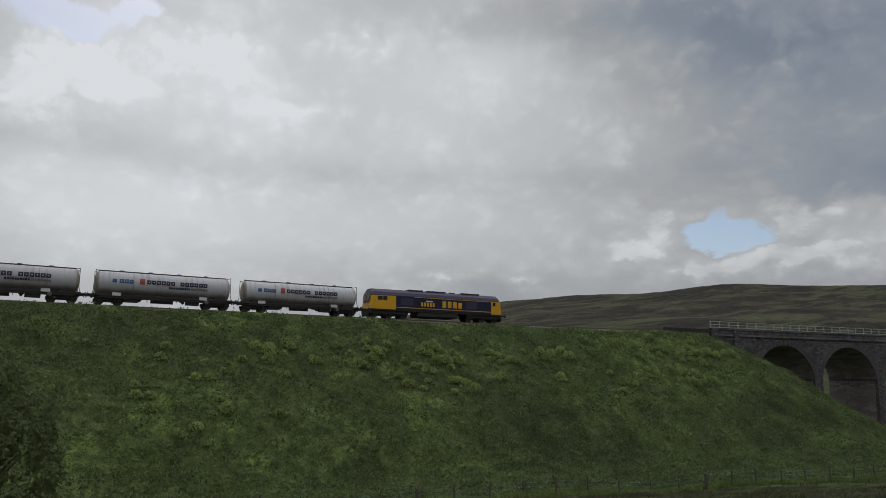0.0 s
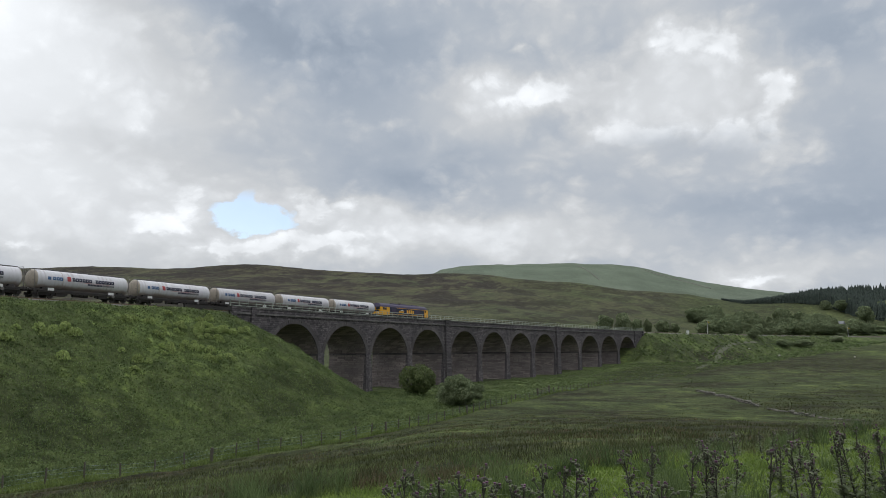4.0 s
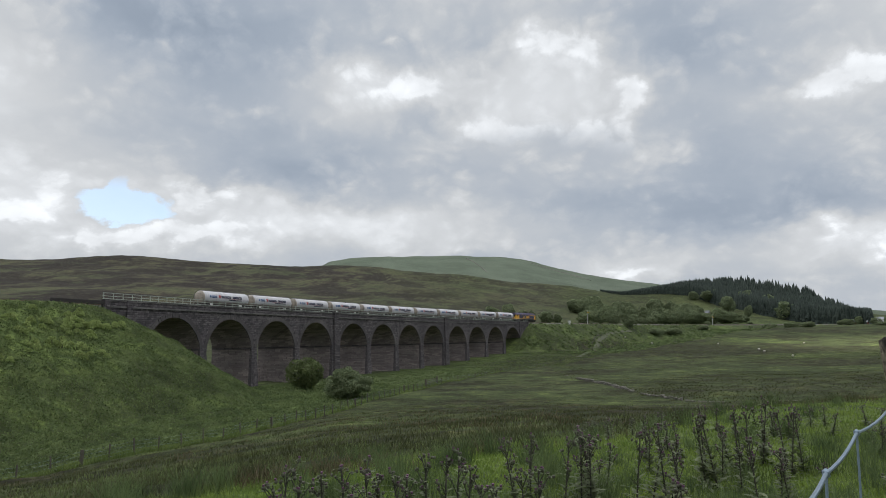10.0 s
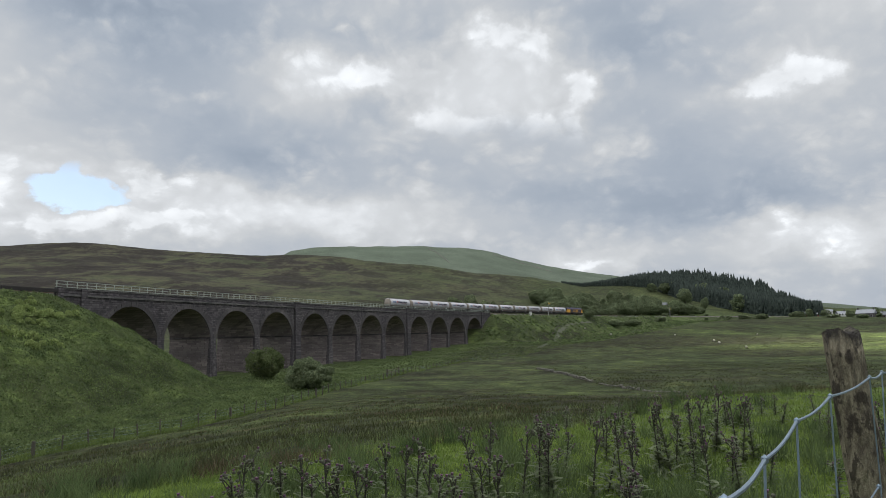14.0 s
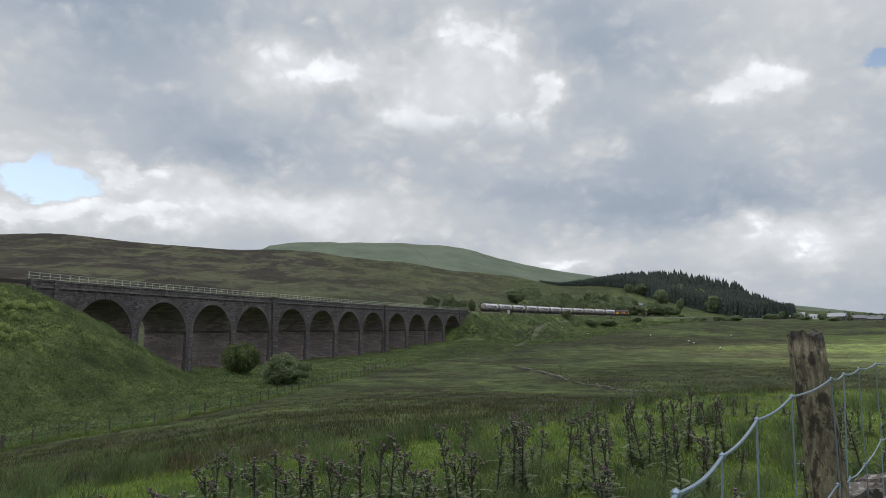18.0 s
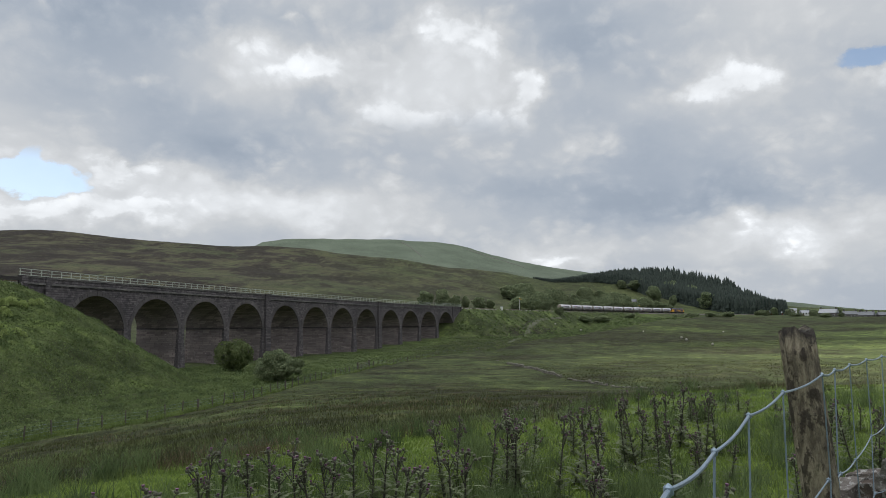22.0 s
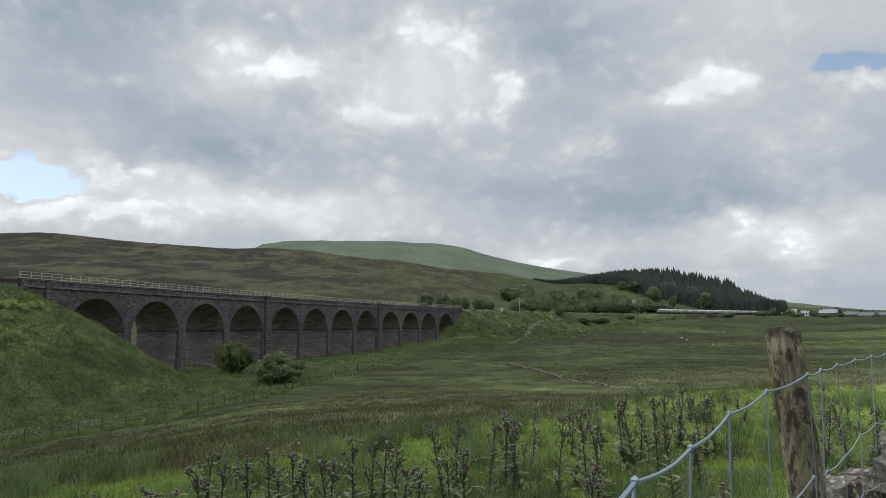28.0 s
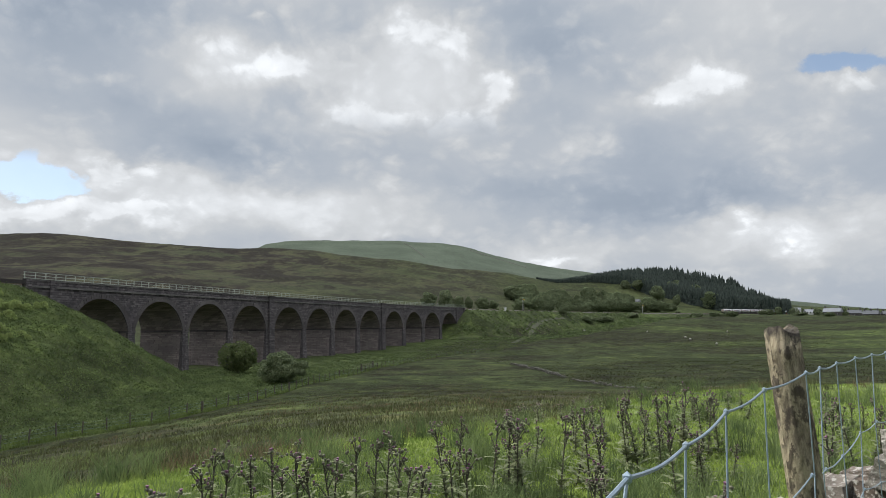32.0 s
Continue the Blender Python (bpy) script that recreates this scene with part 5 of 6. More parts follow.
# ---------------------------------------------------------------- trees
def lobed_crown(r, height, width, low, leaf, lobes, per):
    """Leaves on the outside of many rounded clumps that are packed into one crown, with gaps between them."""
    mid, half = height * (0.5 + low / 2), height * (1 - low) / 2
    centres, radii = [], []
    for k in range(lobes):
        u = 1 - 2 * (k + 0.5) / lobes
        a = k * 2.4 + r.uniform(-0.5, 0.5)
        w = math.sqrt(1 - u * u)
        reach = r.uniform(0.42, 0.84)
        wide = width / 2 * (0.86 + 0.14 * u) if u > -0.2 else width / 2 * 0.9
        centres.append((math.cos(a) * w * reach * wide, math.sin(a) * w * reach * wide, mid + u * half * reach))
        radii.append(r.uniform(0.20, 0.42) * min(width / 2, half) * (1.25 if k % 5 == 0 else 1.0))
    centres, radii = np.array(centres), np.array(radii)
    pts, nrm = [], []
    for k in range(lobes):
        d = r.normal(size=(per, 3))
        d /= np.linalg.norm(d, axis=1)[:, None]
        q = centres[k] + d * radii[k] * r.uniform(0.84, 1.10, (per, 1)) * (1.1, 1.1, 0.9)
        gap = np.linalg.norm(q[:, None] - centres[None], axis=2) / radii[None]
        gap[:, k] = 9
        ok = (gap.min(axis=1) > 0.80) & (q[:, 2] > 0.04 * height)
        pts.append(q[ok])
        nrm.append(d[ok])
    p, n = np.concatenate(pts), np.concatenate(nrm)
    n = n + r.normal(0, 0.7, n.shape)
    n /= np.linalg.norm(n, axis=1)[:, None]
    e = np.cross(n, r.normal(size=n.shape))
    e /= np.linalg.norm(e, axis=1)[:, None]
    d = np.cross(n, e)
    s = leaf * r.uniform(0.55, 1.3, (len(p), 1))
    v = np.stack([p - d * s * 0.55, p + e * s * 0.36, p + d * s * 0.6, p - e * s * 0.36], 1)
    return v.reshape(-1, 3), (np.arange(len(p)) * 4)[:, None] + np.arange(4)[None], centres


def make_tree(name, label, height, width, leaf_mat, seed, leaf=0.28, per=300, low=0.12, category="tree", group="", lobes=26):
    """Trunk with limbs, and a crown of leaf clumps on the limbs' ends, with gaps between them."""
    r = np.random.default_rng(seed)
    t = thing(name, label, category, group=group)
    v, f, ends = lobed_crown(r, height, width, low, leaf, lobes, per)
    top = height * 0.62
    part("trunk", cyl((0, 0, -0.3), (0.04 * height * r.normal(), 0.03 * height * r.normal(), top), 0.035 * height, 0.012 * height, seg=8), M_BARK, t)
    for k in range(0, len(ends), 3):
        end = ends[k]
        root = min(top * 0.9, max(0.05 * height, end[2] - 0.25 * height))
        part("limb", cyl((0, 0, root), tuple(end), 0.012 * height, 0.004 * height, seg=5), M_BARK, t)
    part("crown", mesh_np("crown", v, f, leaf_mat), None, t)
    return t


def first_plant(proto, x, y, scale, turn, squash=1.0):
    proto.matrix_basis = pose(x, y, ground_at(x, y) - 0.1, 0, 0, turn)
    proto.scale = (scale, scale, scale * squash)


# two bushes before the viaduct, and the tree at the fence
bush_a = make_tree("hawthorn_bush", "rounded dark green hawthorn beside the viaduct piers", 6.0, 7.4, M_LEAF, 3, 0.34, 420, 0.02, "bush", lobes=34)
first_plant(bush_a, *polar(15.9, 134), 1.0, 20)
bush_b = make_tree("willow_bush", "spreading pale green willow near the boundary fence", 4.5, 9.4, M_LEAF_PALE, 5, 0.26, 520, 0.0, "bush", lobes=44)
first_plant(bush_b, *polar(12.7, 113), 1.0, 70)
tree_f = make_tree("hawthorn_tree", "dense hawthorn tree beside the boundary fence", 7.8, 7.6, M_LEAF, 8, 0.20, 800, 0.0, lobes=46)
first_plant(tree_f, *polar(82.8, 40), 1.08, 0)
protos = [make_tree("broadleaf_tree", "rounded green broadleaf tree by the railway", 9.0, 9.0, M_LEAF_WOOD, 20 + k, 0.62, 260, 0.02, group="wood by the railway", lobes=22) for k in range(5)]


def seen(az, el, d0=360.0, d1=945.0):
    """How far off the ground stands that many degrees above the eye."""
    d = np.arange(d0, d1, 1.0)
    x, y = polar(az, d)
    up = np.degrees(np.arctan2(ground_z(x, y, False) - EYE, d))
    return float(d[int(np.argmax(up > el))]) if (up > el).any() else d1 - 5.0


spots = []


def stand(az, top, foot, wide):
    """A tree that reaches so many degrees up from its foot, and is so many degrees wide."""
    d = seen(az, foot)
    spots.append((az, d, d * math.tan(radians(wide)) / 8.4, d * (math.tan(radians(top)) - math.tan(radians(foot))) / 8.8))


# single trees: degrees, degrees up to the top and to the foot, degrees wide
for row in ((1.19, 2.72, 1.25, 1.5), (-0.21, 2.84, 1.25, 1.25), (-1.29, 2.43, 1.25, 0.95), (-2.01, 2.33, 1.25, 0.75), (-3.14, 2.28, 1.25, 1.25), (-4.03, 2.04, 1.25, 0.8), (-6.23, 2.2, 1.2, 1.5), (-7.25, 1.97, 1.2, 1.1),
            (-8.18, 2.04, 1.2, 0.8), (-14.26, 3.44, 2.75, 0.8), (-15.41, 3.51, 2.55, 1.35), (-16.64, 2.91, 1.75, 1.2), (-17.82, 3.36, 2.07, 1.25), (-18.02, 2.24, 1.3, 0.6), (-19.27, 2.98, 1.75, 1.3),
            (-20.45, 2.4, 1.1, 1.55), (-21.76, 1.82, 1.03, 1.4), (-22.61, 1.72, 1.02, 1.0), (-23.37, 1.67, 1.01, 1.1)):
    stand(*row)
# the wood on the slope above the line, row behind row
for k in range(105):
    az = float(rng.uniform(-17.7, -5.3))
    roof = float(np.interp(az, [-17.7, -16.5, -15.3, -14, -12.3, -11.5, -10.1, -9, -7.9, -6.6, -5.3], [1.5, 1.92, 2.29, 2.5, 2.78, 2.98, 2.8, 2.92, 3.03, 3.42, 3.2]))
    under = float(np.interp(az, [-17.7, -9.7, -7.5, -5.3], [1.15, 1.3, 1.55, 2.7]))
    top = under + 0.35 + (roof - under - 0.35) * float(rng.uniform(0, 1)) if roof > under + 0.4 else roof
    tall = float(rng.uniform(0.7, 1.2))
    stand(az, top, max(1.0, top - tall), tall * float(rng.uniform(0.8, 1.25)))
# low scrub along the foot of the line
for k in range(46):
    az = float(rng.uniform(-24.5, -8.5))
    d = float(np.interp(az, [-24.5, -12, -8.5], [640, 470, 400]) * rng.uniform(0.97, 1.12))
    sc = float(rng.uniform(0.22, 0.5))
    spots.append((az, d, sc * 1.5, sc * 0.8))
for az, d, wide, high in ((-9.44, 392, 0.60, 0.5), (-11.4, 405, 1.1, 0.45), (-12.6, 420, 1.3, 0.5), (-14.8, 470, 0.8, 0.4), (-21.8, 560, 1.3, 0.5), (-20.6, 560, 0.9, 0.45), (-26.0, 640, 1.0, 0.6), (-24.4, 620, 0.9, 0.55),
                          (-27.5, 640, 0.9, 0.6), (-25.0, 700, 0.9, 0.9), (-26.5, 720, 0.8, 0.8), (-29.0, 740, 0.9, 0.9), (-30.5, 735, 0.8, 0.8), (-33.0, 740, 1.0, 1.0), (-27.5, 600, 0.7, 0.45), (-29.2, 590, 0.6, 0.35), (-24.2, 690, 0.9, 0.6), (-23.9, 660, 0.8, 0.5), (-28.2, 560, 1.0, 0.35), (-26.4, 590, 1.2, 0.3)):
    spots.append((az, d, wide, high))
for k, (az, d, wide, high) in enumerate(spots):
    x, y = polar(az, d)
    ss, nn = to_line(x, y)
    if -12 < nn < 3:
        d += 22
        x, y = polar(az, d)
    o = protos[k] if k < 5 else copy_thing(protos[k % 5], Matrix())
    o.matrix_basis = pose(x, y, ground_at(x, y) - 0.15, 0, 0, k * 47.0)
    o.scale = (wide, wide, high)


def make_forest():
    """A spruce plantation on the hill: ragged tiers on every tree, close together."""
    n = 7200
    az = rng.uniform(-25.8, -7.4, n)
    edge = np.interp(az, [-25.8, -25.2, -22, -18, -14, -11, -8.5, -6.6], [690, 700, 735, 800, 905, 930, 940, 948])
    d = edge + rng.uniform(0, 1, n) ** 1.2 * np.interp(az, [-25.8, -22, -12, -6.6], [70, 210, 45, 12])
    x, y = polar(az, d)
    z = ground_z(x, y, False)
    stature = np.interp(az, [-25.8, -24, -18, -14, -12.5, -10, -6.6], [1.15, 1.55, 1.36, 1.14, 0.80, 0.50, 0.02])
    h = rng.uniform(9.0, 13.6, n) * stature * (1 + 0.10 * fractal(x, y, 60, 91, 2)) * (1 + (rng.uniform(0, 1, n) > 0.985) * 0.16)
    vs, fs, base = [], [], 0
    tiers, seg = 7, 6
    for k in range(tiers):
        f0, f1 = k / tiers * 0.90 + 0.02, min(1.0, (k + 2.2) / tiers)
        rad = h * 0.17 * (1 - f0) ** 0.8
        a0 = rng.uniform(0, 6.28, n)
        ring = np.empty((n, seg + 1, 3))
        for s in range(seg):
            a = a0 + s * 2 * np.pi / seg
            rr = rad * rng.uniform(0.6, 1.3, n)
            ring[:, s] = np.stack([x + np.cos(a) * rr, y + np.sin(a) * rr, z + h * f0 + h * rng.uniform(-0.05, 0.03, n)], -1)
        ring[:, seg] = np.stack([x, y, z + h * f1], -1)
        idx = base + (np.arange(n) * (seg + 1))[:, None, None]
        tri = np.array([[s, (s + 1) % seg, seg] for s in range(seg)])[None]
        vs.append(ring.reshape(-1, 3))
        fs.append((idx + tri).reshape(-1, 3))
        base += n * (seg + 1)
    stuff("spruce_plantation", np.concatenate(vs), np.concatenate(fs), M_NEEDLE, "dark spruce plantation on the hill", "forest")


make_forest()


# ---------------------------------------------------------------- thistles
def make_thistle(seed, label):
    r = np.random.default_rng(seed)
    t = thing("thistle", label, "thistle", group="thistles on the bank")
    top = Vector((0.05 * r.normal(), 0.05 * r.normal(), 1.0))
    part("stem", cyl((0, 0, -0.05), top, 0.012, 0.006, seg=6), M_THISTLE_STEM, t)
    tips = [top]
    for k in range(r.integers(5, 9)):
        f = r.uniform(0.50, 0.95)
        a = r.uniform(0, 6.28)
        p = top * f
        q = p + Vector((math.cos(a) * 0.10, math.sin(a) * 0.10, 0.20)) * r.uniform(0.35, 0.95)
        part("branch", cyl(p, q, 0.006, 0.004, seg=5), M_THISTLE_STEM, t)
        tips.append(q)
    # spiny leaves: narrow, toothed, all the way up
    v, f = [], []

    def leaf(p, a, length, rise):
        d = Vector((math.cos(a), math.sin(a), rise)).normalized()
        side = d.cross(Vector((0, 0, 1))).normalized()
        b = len(v)
        w = length * 0.15
        droop = Vector((0, 0, -0.25 * length))
        rows = [(0, 0.3), (0.2, 1.5), (0.32, 0.5), (0.48, 1.3), (0.6, 0.4), (0.75, 0.9), (1.0, 0.05)]
        for u, k in rows:
            c = p + d * length * u + droop * u * u
            v.extend([tuple(c + side * w * k), tuple(c - side * w * k)])
        for i in range(len(rows) - 1):
            f.append((b + 2 * i, b + 2 * i + 1, b + 2 * i + 3, b + 2 * i + 2))

    for k in range(62):
        u = ((k + 0.5) / 62) ** 1.25
        leaf(top * u, k * 2.4 + r.uniform(-0.4, 0.4), (0.060 + 0.19 * (1 - u) ** 1.3) * r.uniform(0.6, 1.35), r.uniform(0.0, 1.1))
    for q in tips[1:]:
        for k in range(4):
            leaf(q * 0.99, r.uniform(0, 6.28), 0.07 * r.uniform(0.7, 1.3), 0.4)
    part("leaves", mesh_np("leaves", v, f, M_THISTLE), None, t)
    for i, q in enumerate(tips):
        for m in range(2 if i else 3):
            o = q + Vector((r.normal() * 0.022, r.normal() * 0.022, 0.012 * m))
            bm = bmesh.new()
            bmesh.ops.create_icosphere(bm, subdivisions=1, radius=0.0165, matrix=Matrix.Translation(o) @ Matrix.Diagonal((1, 1, 1.25, 1)))
            head = part("flower_head", bm, M_THISTLE_HEAD, t)
            if (i + m) % 3 == 2:
                part("bloom", cyl(o + Vector((0, 0, 0.014)), o + Vector((0, 0, 0.036)), 0.007, 0.013, seg=7), M_THISTLE_BLOOM, head, "purple bloom")
    return t


thistles = [make_thistle(40 + k, "tall spiny thistle with small purple heads in grass") for k in range(4)]
# tops of the thistles that stand out: degrees left of +y, degrees below the eye
TOPS = [(25.2, 11.6), (22.1, 11.8), (20.5, 12.2), (17.6, 10.2), (16.8, 10.1), (14.4, 9.3), (12.8, 9.3), (10.8, 9.5), (8.0, 9.7), (6.6, 8.8), (5.3, 9.0), (2.4, 10.8),
        (-0.5, 7.6), (-1.3, 7.3), (-2.1, 9.7), (-3.8, 7.6), (-5.2, 7.2), (-5.9, 7.2), (-6.6, 7.2), (-9.1, 7.2), (-11.5, 6.5), (-13.0, 8.0), (-14.3, 5.7), (-15.1, 5.7),
        (-16.6, 5.2), (-17.2, 5.2), (-18.2, 4.8), (-17.9, 7.4), (-20.0, 5.2), (-20.8, 5.0), (-11.6, 10.7), (-20.8, 12.0), (-28.0, 5.6), (-29.5, 5.2), (-31.0, 5.8), (9.4, 9.9), (3.6, 9.8)]
placed = 0


def set_thistle(az, d, h, k):
    global placed
    x, y = polar(az, d)
    z = ground_at(x, y) - 0.02
    h = min(max(h, 0.45), 1.35)
    m = pose(x, y, z, 7 * math.sin(k * 2.7), 7 * math.cos(k * 1.9), k * 83.0)
    if placed < 4:
        o = thistles[placed]
        o.matrix_basis = m
    else:
        o = copy_thing(thistles[placed % 4], m)
    o.scale = (0.75 + 0.25 * h, 0.75 + 0.25 * h, h)
    placed += 1


for k, (az, el) in enumerate(TOPS):
    d = 1.05 / math.tan(radians(el))
    x, y = polar(az, d)
    set_thistle(az, d, EYE - 1.05 - ground_at(float(x), float(y)), k)
    if k % 2 == 0:
        set_thistle(az + 3.0 / d * ((k % 5) - 2), d * 1.06, 0.62 + 0.05 * (k % 6), k + 50)
for k in range(64):
    az = float(rng.uniform(-37, -5))
    d = float(rng.uniform(8.5, 19.0))
    set_thistle(az, d, max(0.5, 1.6 - 0.075 * d) * float(rng.uniform(0.55, 0.9)), k + 100)

# ---------------------------------------------------------------- fences and walls
M_POST = worn("fence_post_wood", (0.085, 0.075, 0.060), 0.9, dirt=(0.035, 0.032, 0.028), amount=0.6, size=6.0)
M_WIRE = worn("galvanised_wire", (0.20, 0.26, 0.32), 0.45, 0.5, dirt=(0.16, 0.18, 0.2), amount=0.4, size=30.0)
M_WALLSTONE = worn("field_stone", (0.150, 0.140, 0.122), 0.95, dirt=(0.05, 0.055, 0.04), amount=0.8, size=1.2, grain=9.0, relief=0.8)
M_PATH = worn("farm_track", (0.075, 0.078, 0.050), 0.95, dirt=(0.05, 0.065, 0.03), amount=0.8, size=0.5, grain=5.0)


def line_points(az_list, d_list, step):
    """Points every so many metres along a line given in degrees and metres."""
    pts = [np.array(polar(a, d)) for a, d in zip(az_list, d_list)]
    out, left = [], 0.0
    for a, b in zip(pts, pts[1:]):
        length = np.linalg.norm(b - a)
        t = left
        while t < length:
            out.append(a + (b - a) * t / length)
            t += step
        left = t - length
    return out


def build_boundary_fence():
    fence = thing("boundary_fence", "weathered post and wire fence along the railway land", "fence", (*polar(31, 60), ground_at(*polar(31, 60))))
    inv = fence.matrix_world.inverted()
    sel = [k for k, a in enumerate(FENCE_AZ) if a >= 0.2]
    az, d = [FENCE_AZ[k] for k in sel][::-1], [FENCE_D[k] for k in sel][::-1]
    az, d = az[1:] + [-3.3], d[1:] + [215]
    pts = line_points(az, d, 2.55)
    tops = []
    shared = {}
    for k, p in enumerate(pts):
        z = ground_at(*p)
        fat = 0.10 if k % 9 == 0 else 0.05
        if k not in shared:
            key = (fat, k % 3)
            if key not in shared:
                shared[key] = None
                o = part("post", add_box(bmesh.new(), -fat, fat, -fat, fat, -0.3, 1.18 + 0.06 * (k % 3), bevel=0.012), M_POST, fence)
                shared[key] = o.data
            else:
                o = new("post", shared[key])
                o.parent = fence
        o.matrix_basis = inv @ pose(*p, z, 2.5 * math.sin(k * 3.1), 2.5 * math.cos(k * 1.7), k * 40)
        tops.append((p[0], p[1], z))
    for h in (1.05, 0.78, 0.5, 0.25):
        bm = bmesh.new()
        for a, b in zip(tops, tops[1:]):
            add_cyl(bm, (a[0], a[1], a[2] + h), (b[0], b[1], b[2] + h), 0.004, seg=4, caps=False)
        o = part("wire", bm, M_WIRE, fence)
        o.data.transform(inv)
    # gate in the fence
    gp = np.array(polar(5.6, 141)), np.array(polar(6.5, 134))
    gate = thing("field_gate", "old wooden field gate in the boundary fence", "gate", (*gp[0], ground_at(*gp[0])))
    inv = gate.matrix_world.inverted()
    for p in gp:
        z = ground_at(*p)
        part("gate_post", box(p[0] - 0.14, p[0] + 0.14, p[1] - 0.14, p[1] + 0.14, z - 0.3, z + 1.5), M_POST, gate).data.transform(inv)
    z0, z1 = ground_at(*gp[0]), ground_at(*gp[1])
    for h in (0.3, 0.6, 0.9, 1.2):
        part("bar", cyl((*gp[0], z0 + h), (*gp[1], z1 + h), 0.05, seg=5), M_POST, gate).data.transform(inv)


build_boundary_fence()


def stone_mesh(seed, sub=1):
    r = np.random.default_rng(seed)
    bm = bmesh.new()
    bmesh.ops.create_cube(bm, size=1.0)
    bmesh.ops.subdivide_edges(bm, edges=bm.edges[:], cuts=sub, use_grid_fill=True)
    k = np.array([r.uniform(0.85, 1.1), r.uniform(0.75, 1.0), r.uniform(0.75, 1.0)])
    skew = r.uniform(-0.35, 0.35, 3)
    for v in bm.verts:
        round_off = 1.0 - 0.10 * max(0.0, v.co.length - 0.70)
        slant = (1.0 + skew[0] * v.co.z, 1.0 + skew[1] * v.co.x, 1.0 + skew[2] * v.co.x)
        v.co = Vector(np.array(v.co) * k * slant * round_off + r.normal(0, 0.028, 3))
    me = bpy.data.meshes.new("stone")
    bm.to_mesh(me)
    bm.free()
    return me


def build_field_wall(az, d, step, label):
    """A tumbled drystone wall across the pasture, with gaps."""
    pts = line_points(az, d, step)
    protos = [stone_mesh(60 + k, 1) for k in range(5)]
    vs, fs, base = [], [], 0
    arr = []
    for me in protos:
        v = np.array([tuple(v.co) for v in me.vertices])
        f = np.array([p.vertices[:] for p in me.polygons if len(p.vertices) == 4])
        arr.append((v, f))
    for k, p in enumerate(pts):
        gone = math.sin(k * 0.11) + math.sin(k * 0.043 + 1.0) + 0.5 * math.sin(k * 0.31)
        high = 2 if gone < 0.35 else (1 if gone < 1.25 else 0)
        if k > 120 and k % 5 in (0, 3):
            high = min(high, 1)
        z = ground_at(*p)
        for c in range(high):
            v, f = arr[int(rng.integers(5))]
            s = rng.uniform(0.18, 0.36)
            a = rng.uniform(0, 6.28)
            ca, sa = math.cos(a), math.sin(a)
            w = v * (s * 1.3, s, s * 0.75)
            w = np.stack([w[:, 0] * ca - w[:, 1] * sa, w[:, 0] * sa + w[:, 1] * ca, w[:, 2]], -1)
            w = w + (p[0] + rng.normal(0, 0.22), p[1] + rng.normal(0, 0.22), z + 0.08 + 0.20 * c)
            vs.append(w)
            fs.append(f + base)
            base += len(w)
    stuff("ruined_wall", np.concatenate(vs), np.concatenate(fs), M_WALLSTONE, label, "wall")


build_field_wall([-4.4, -5.6, -7.75, -11.2, -15.8, -23.3, -34], [165, 150, 128, 104, 94, 89, 88], 0.42, "tumbled grey drystone wall across the pasture")


def ribbon(name, az, d, width, mat, label, category, lift=0.05):
    pts = line_points(az, d, 2.0)
    v, f = [], []
    for k, p in enumerate(pts):
        q = pts[min(k + 1, len(pts) - 1)] - pts[max(k - 1, 0)]
        n = np.array([-q[1], q[0]]) / np.linalg.norm(q)
        for s in (-0.5, 0.5):
            e = p + n * width * s * (1 + 0.15 * math.sin(k * 1.3))
            v.append((e[0], e[1], ground_at(*e) + lift))
        if k:
            f.append((2 * k - 2, 2 * k - 1, 2 * k + 1, 2 * k))
    return tagged(new(name, mesh_np(name, v, f, mat)), label, category, kind="structure")


TRACK_AZ, TRACK_EL = [-9.6, -8.8, -7.88, -7.21, -6.89, -6.08, -5.41], [0.50, 0.50, 0.36, -0.04, -0.61, -1.14, -1.40]
TRACK_D = [seen(a, e, 150.0) for a, e in zip(TRACK_AZ, TRACK_EL)]
ribbon("farm_track", TRACK_AZ, TRACK_D, 1.7, M_PATH, "worn farm track climbing to the railway", "track", 0.10)


build_field_wall([a + 0.35 for a in TRACK_AZ[2:5]], TRACK_D[2:5], 0.5, "low drystone wall beside the farm track")


def build_fell_wall(az, el, label):
    """A drystone wall that runs over the far fell."""
    pts = line_points(az, [seen(a, e, 1000.0, 2390.0) for a, e in zip(az, el)], 30.0)
    v, f = [], []
    for k, p in enumerate(pts):
        z = ground_at(*p)
        for dx, dz in ((-0.9, -1.0), (-0.6, 1.5), (0.6, 1.5), (0.9, -1.0)):
            v.append((p[0] + dx, p[1], z + dz))
        if k:
            b = 4 * k - 4
            f += [(b, b + 4, b + 5, b + 1), (b + 1, b + 5, b + 6, b + 2), (b + 2, b + 6, b + 7, b + 3)]
    tagged(new("fell_wall", mesh_np("fell_wall", v, f, M_WALLSTONE)), label, "wall", kind="structure")


build_fell_wall([3.1, 2.5, 1.9, 1.4], [6.6, 6.3, 5.85, 5.4], "dark drystone wall climbing the far fell")
build_fell_wall([-1.9, -4.0, -6.8], [6.1, 5.4, 4.5], "drystone wall along the shoulder of the fell")

# the tumbled wall beyond the near fence, stone by stone
STAND = np.array([0.036, -0.07])
POST = STAND + np.array(polar(-25.1, 1.86))


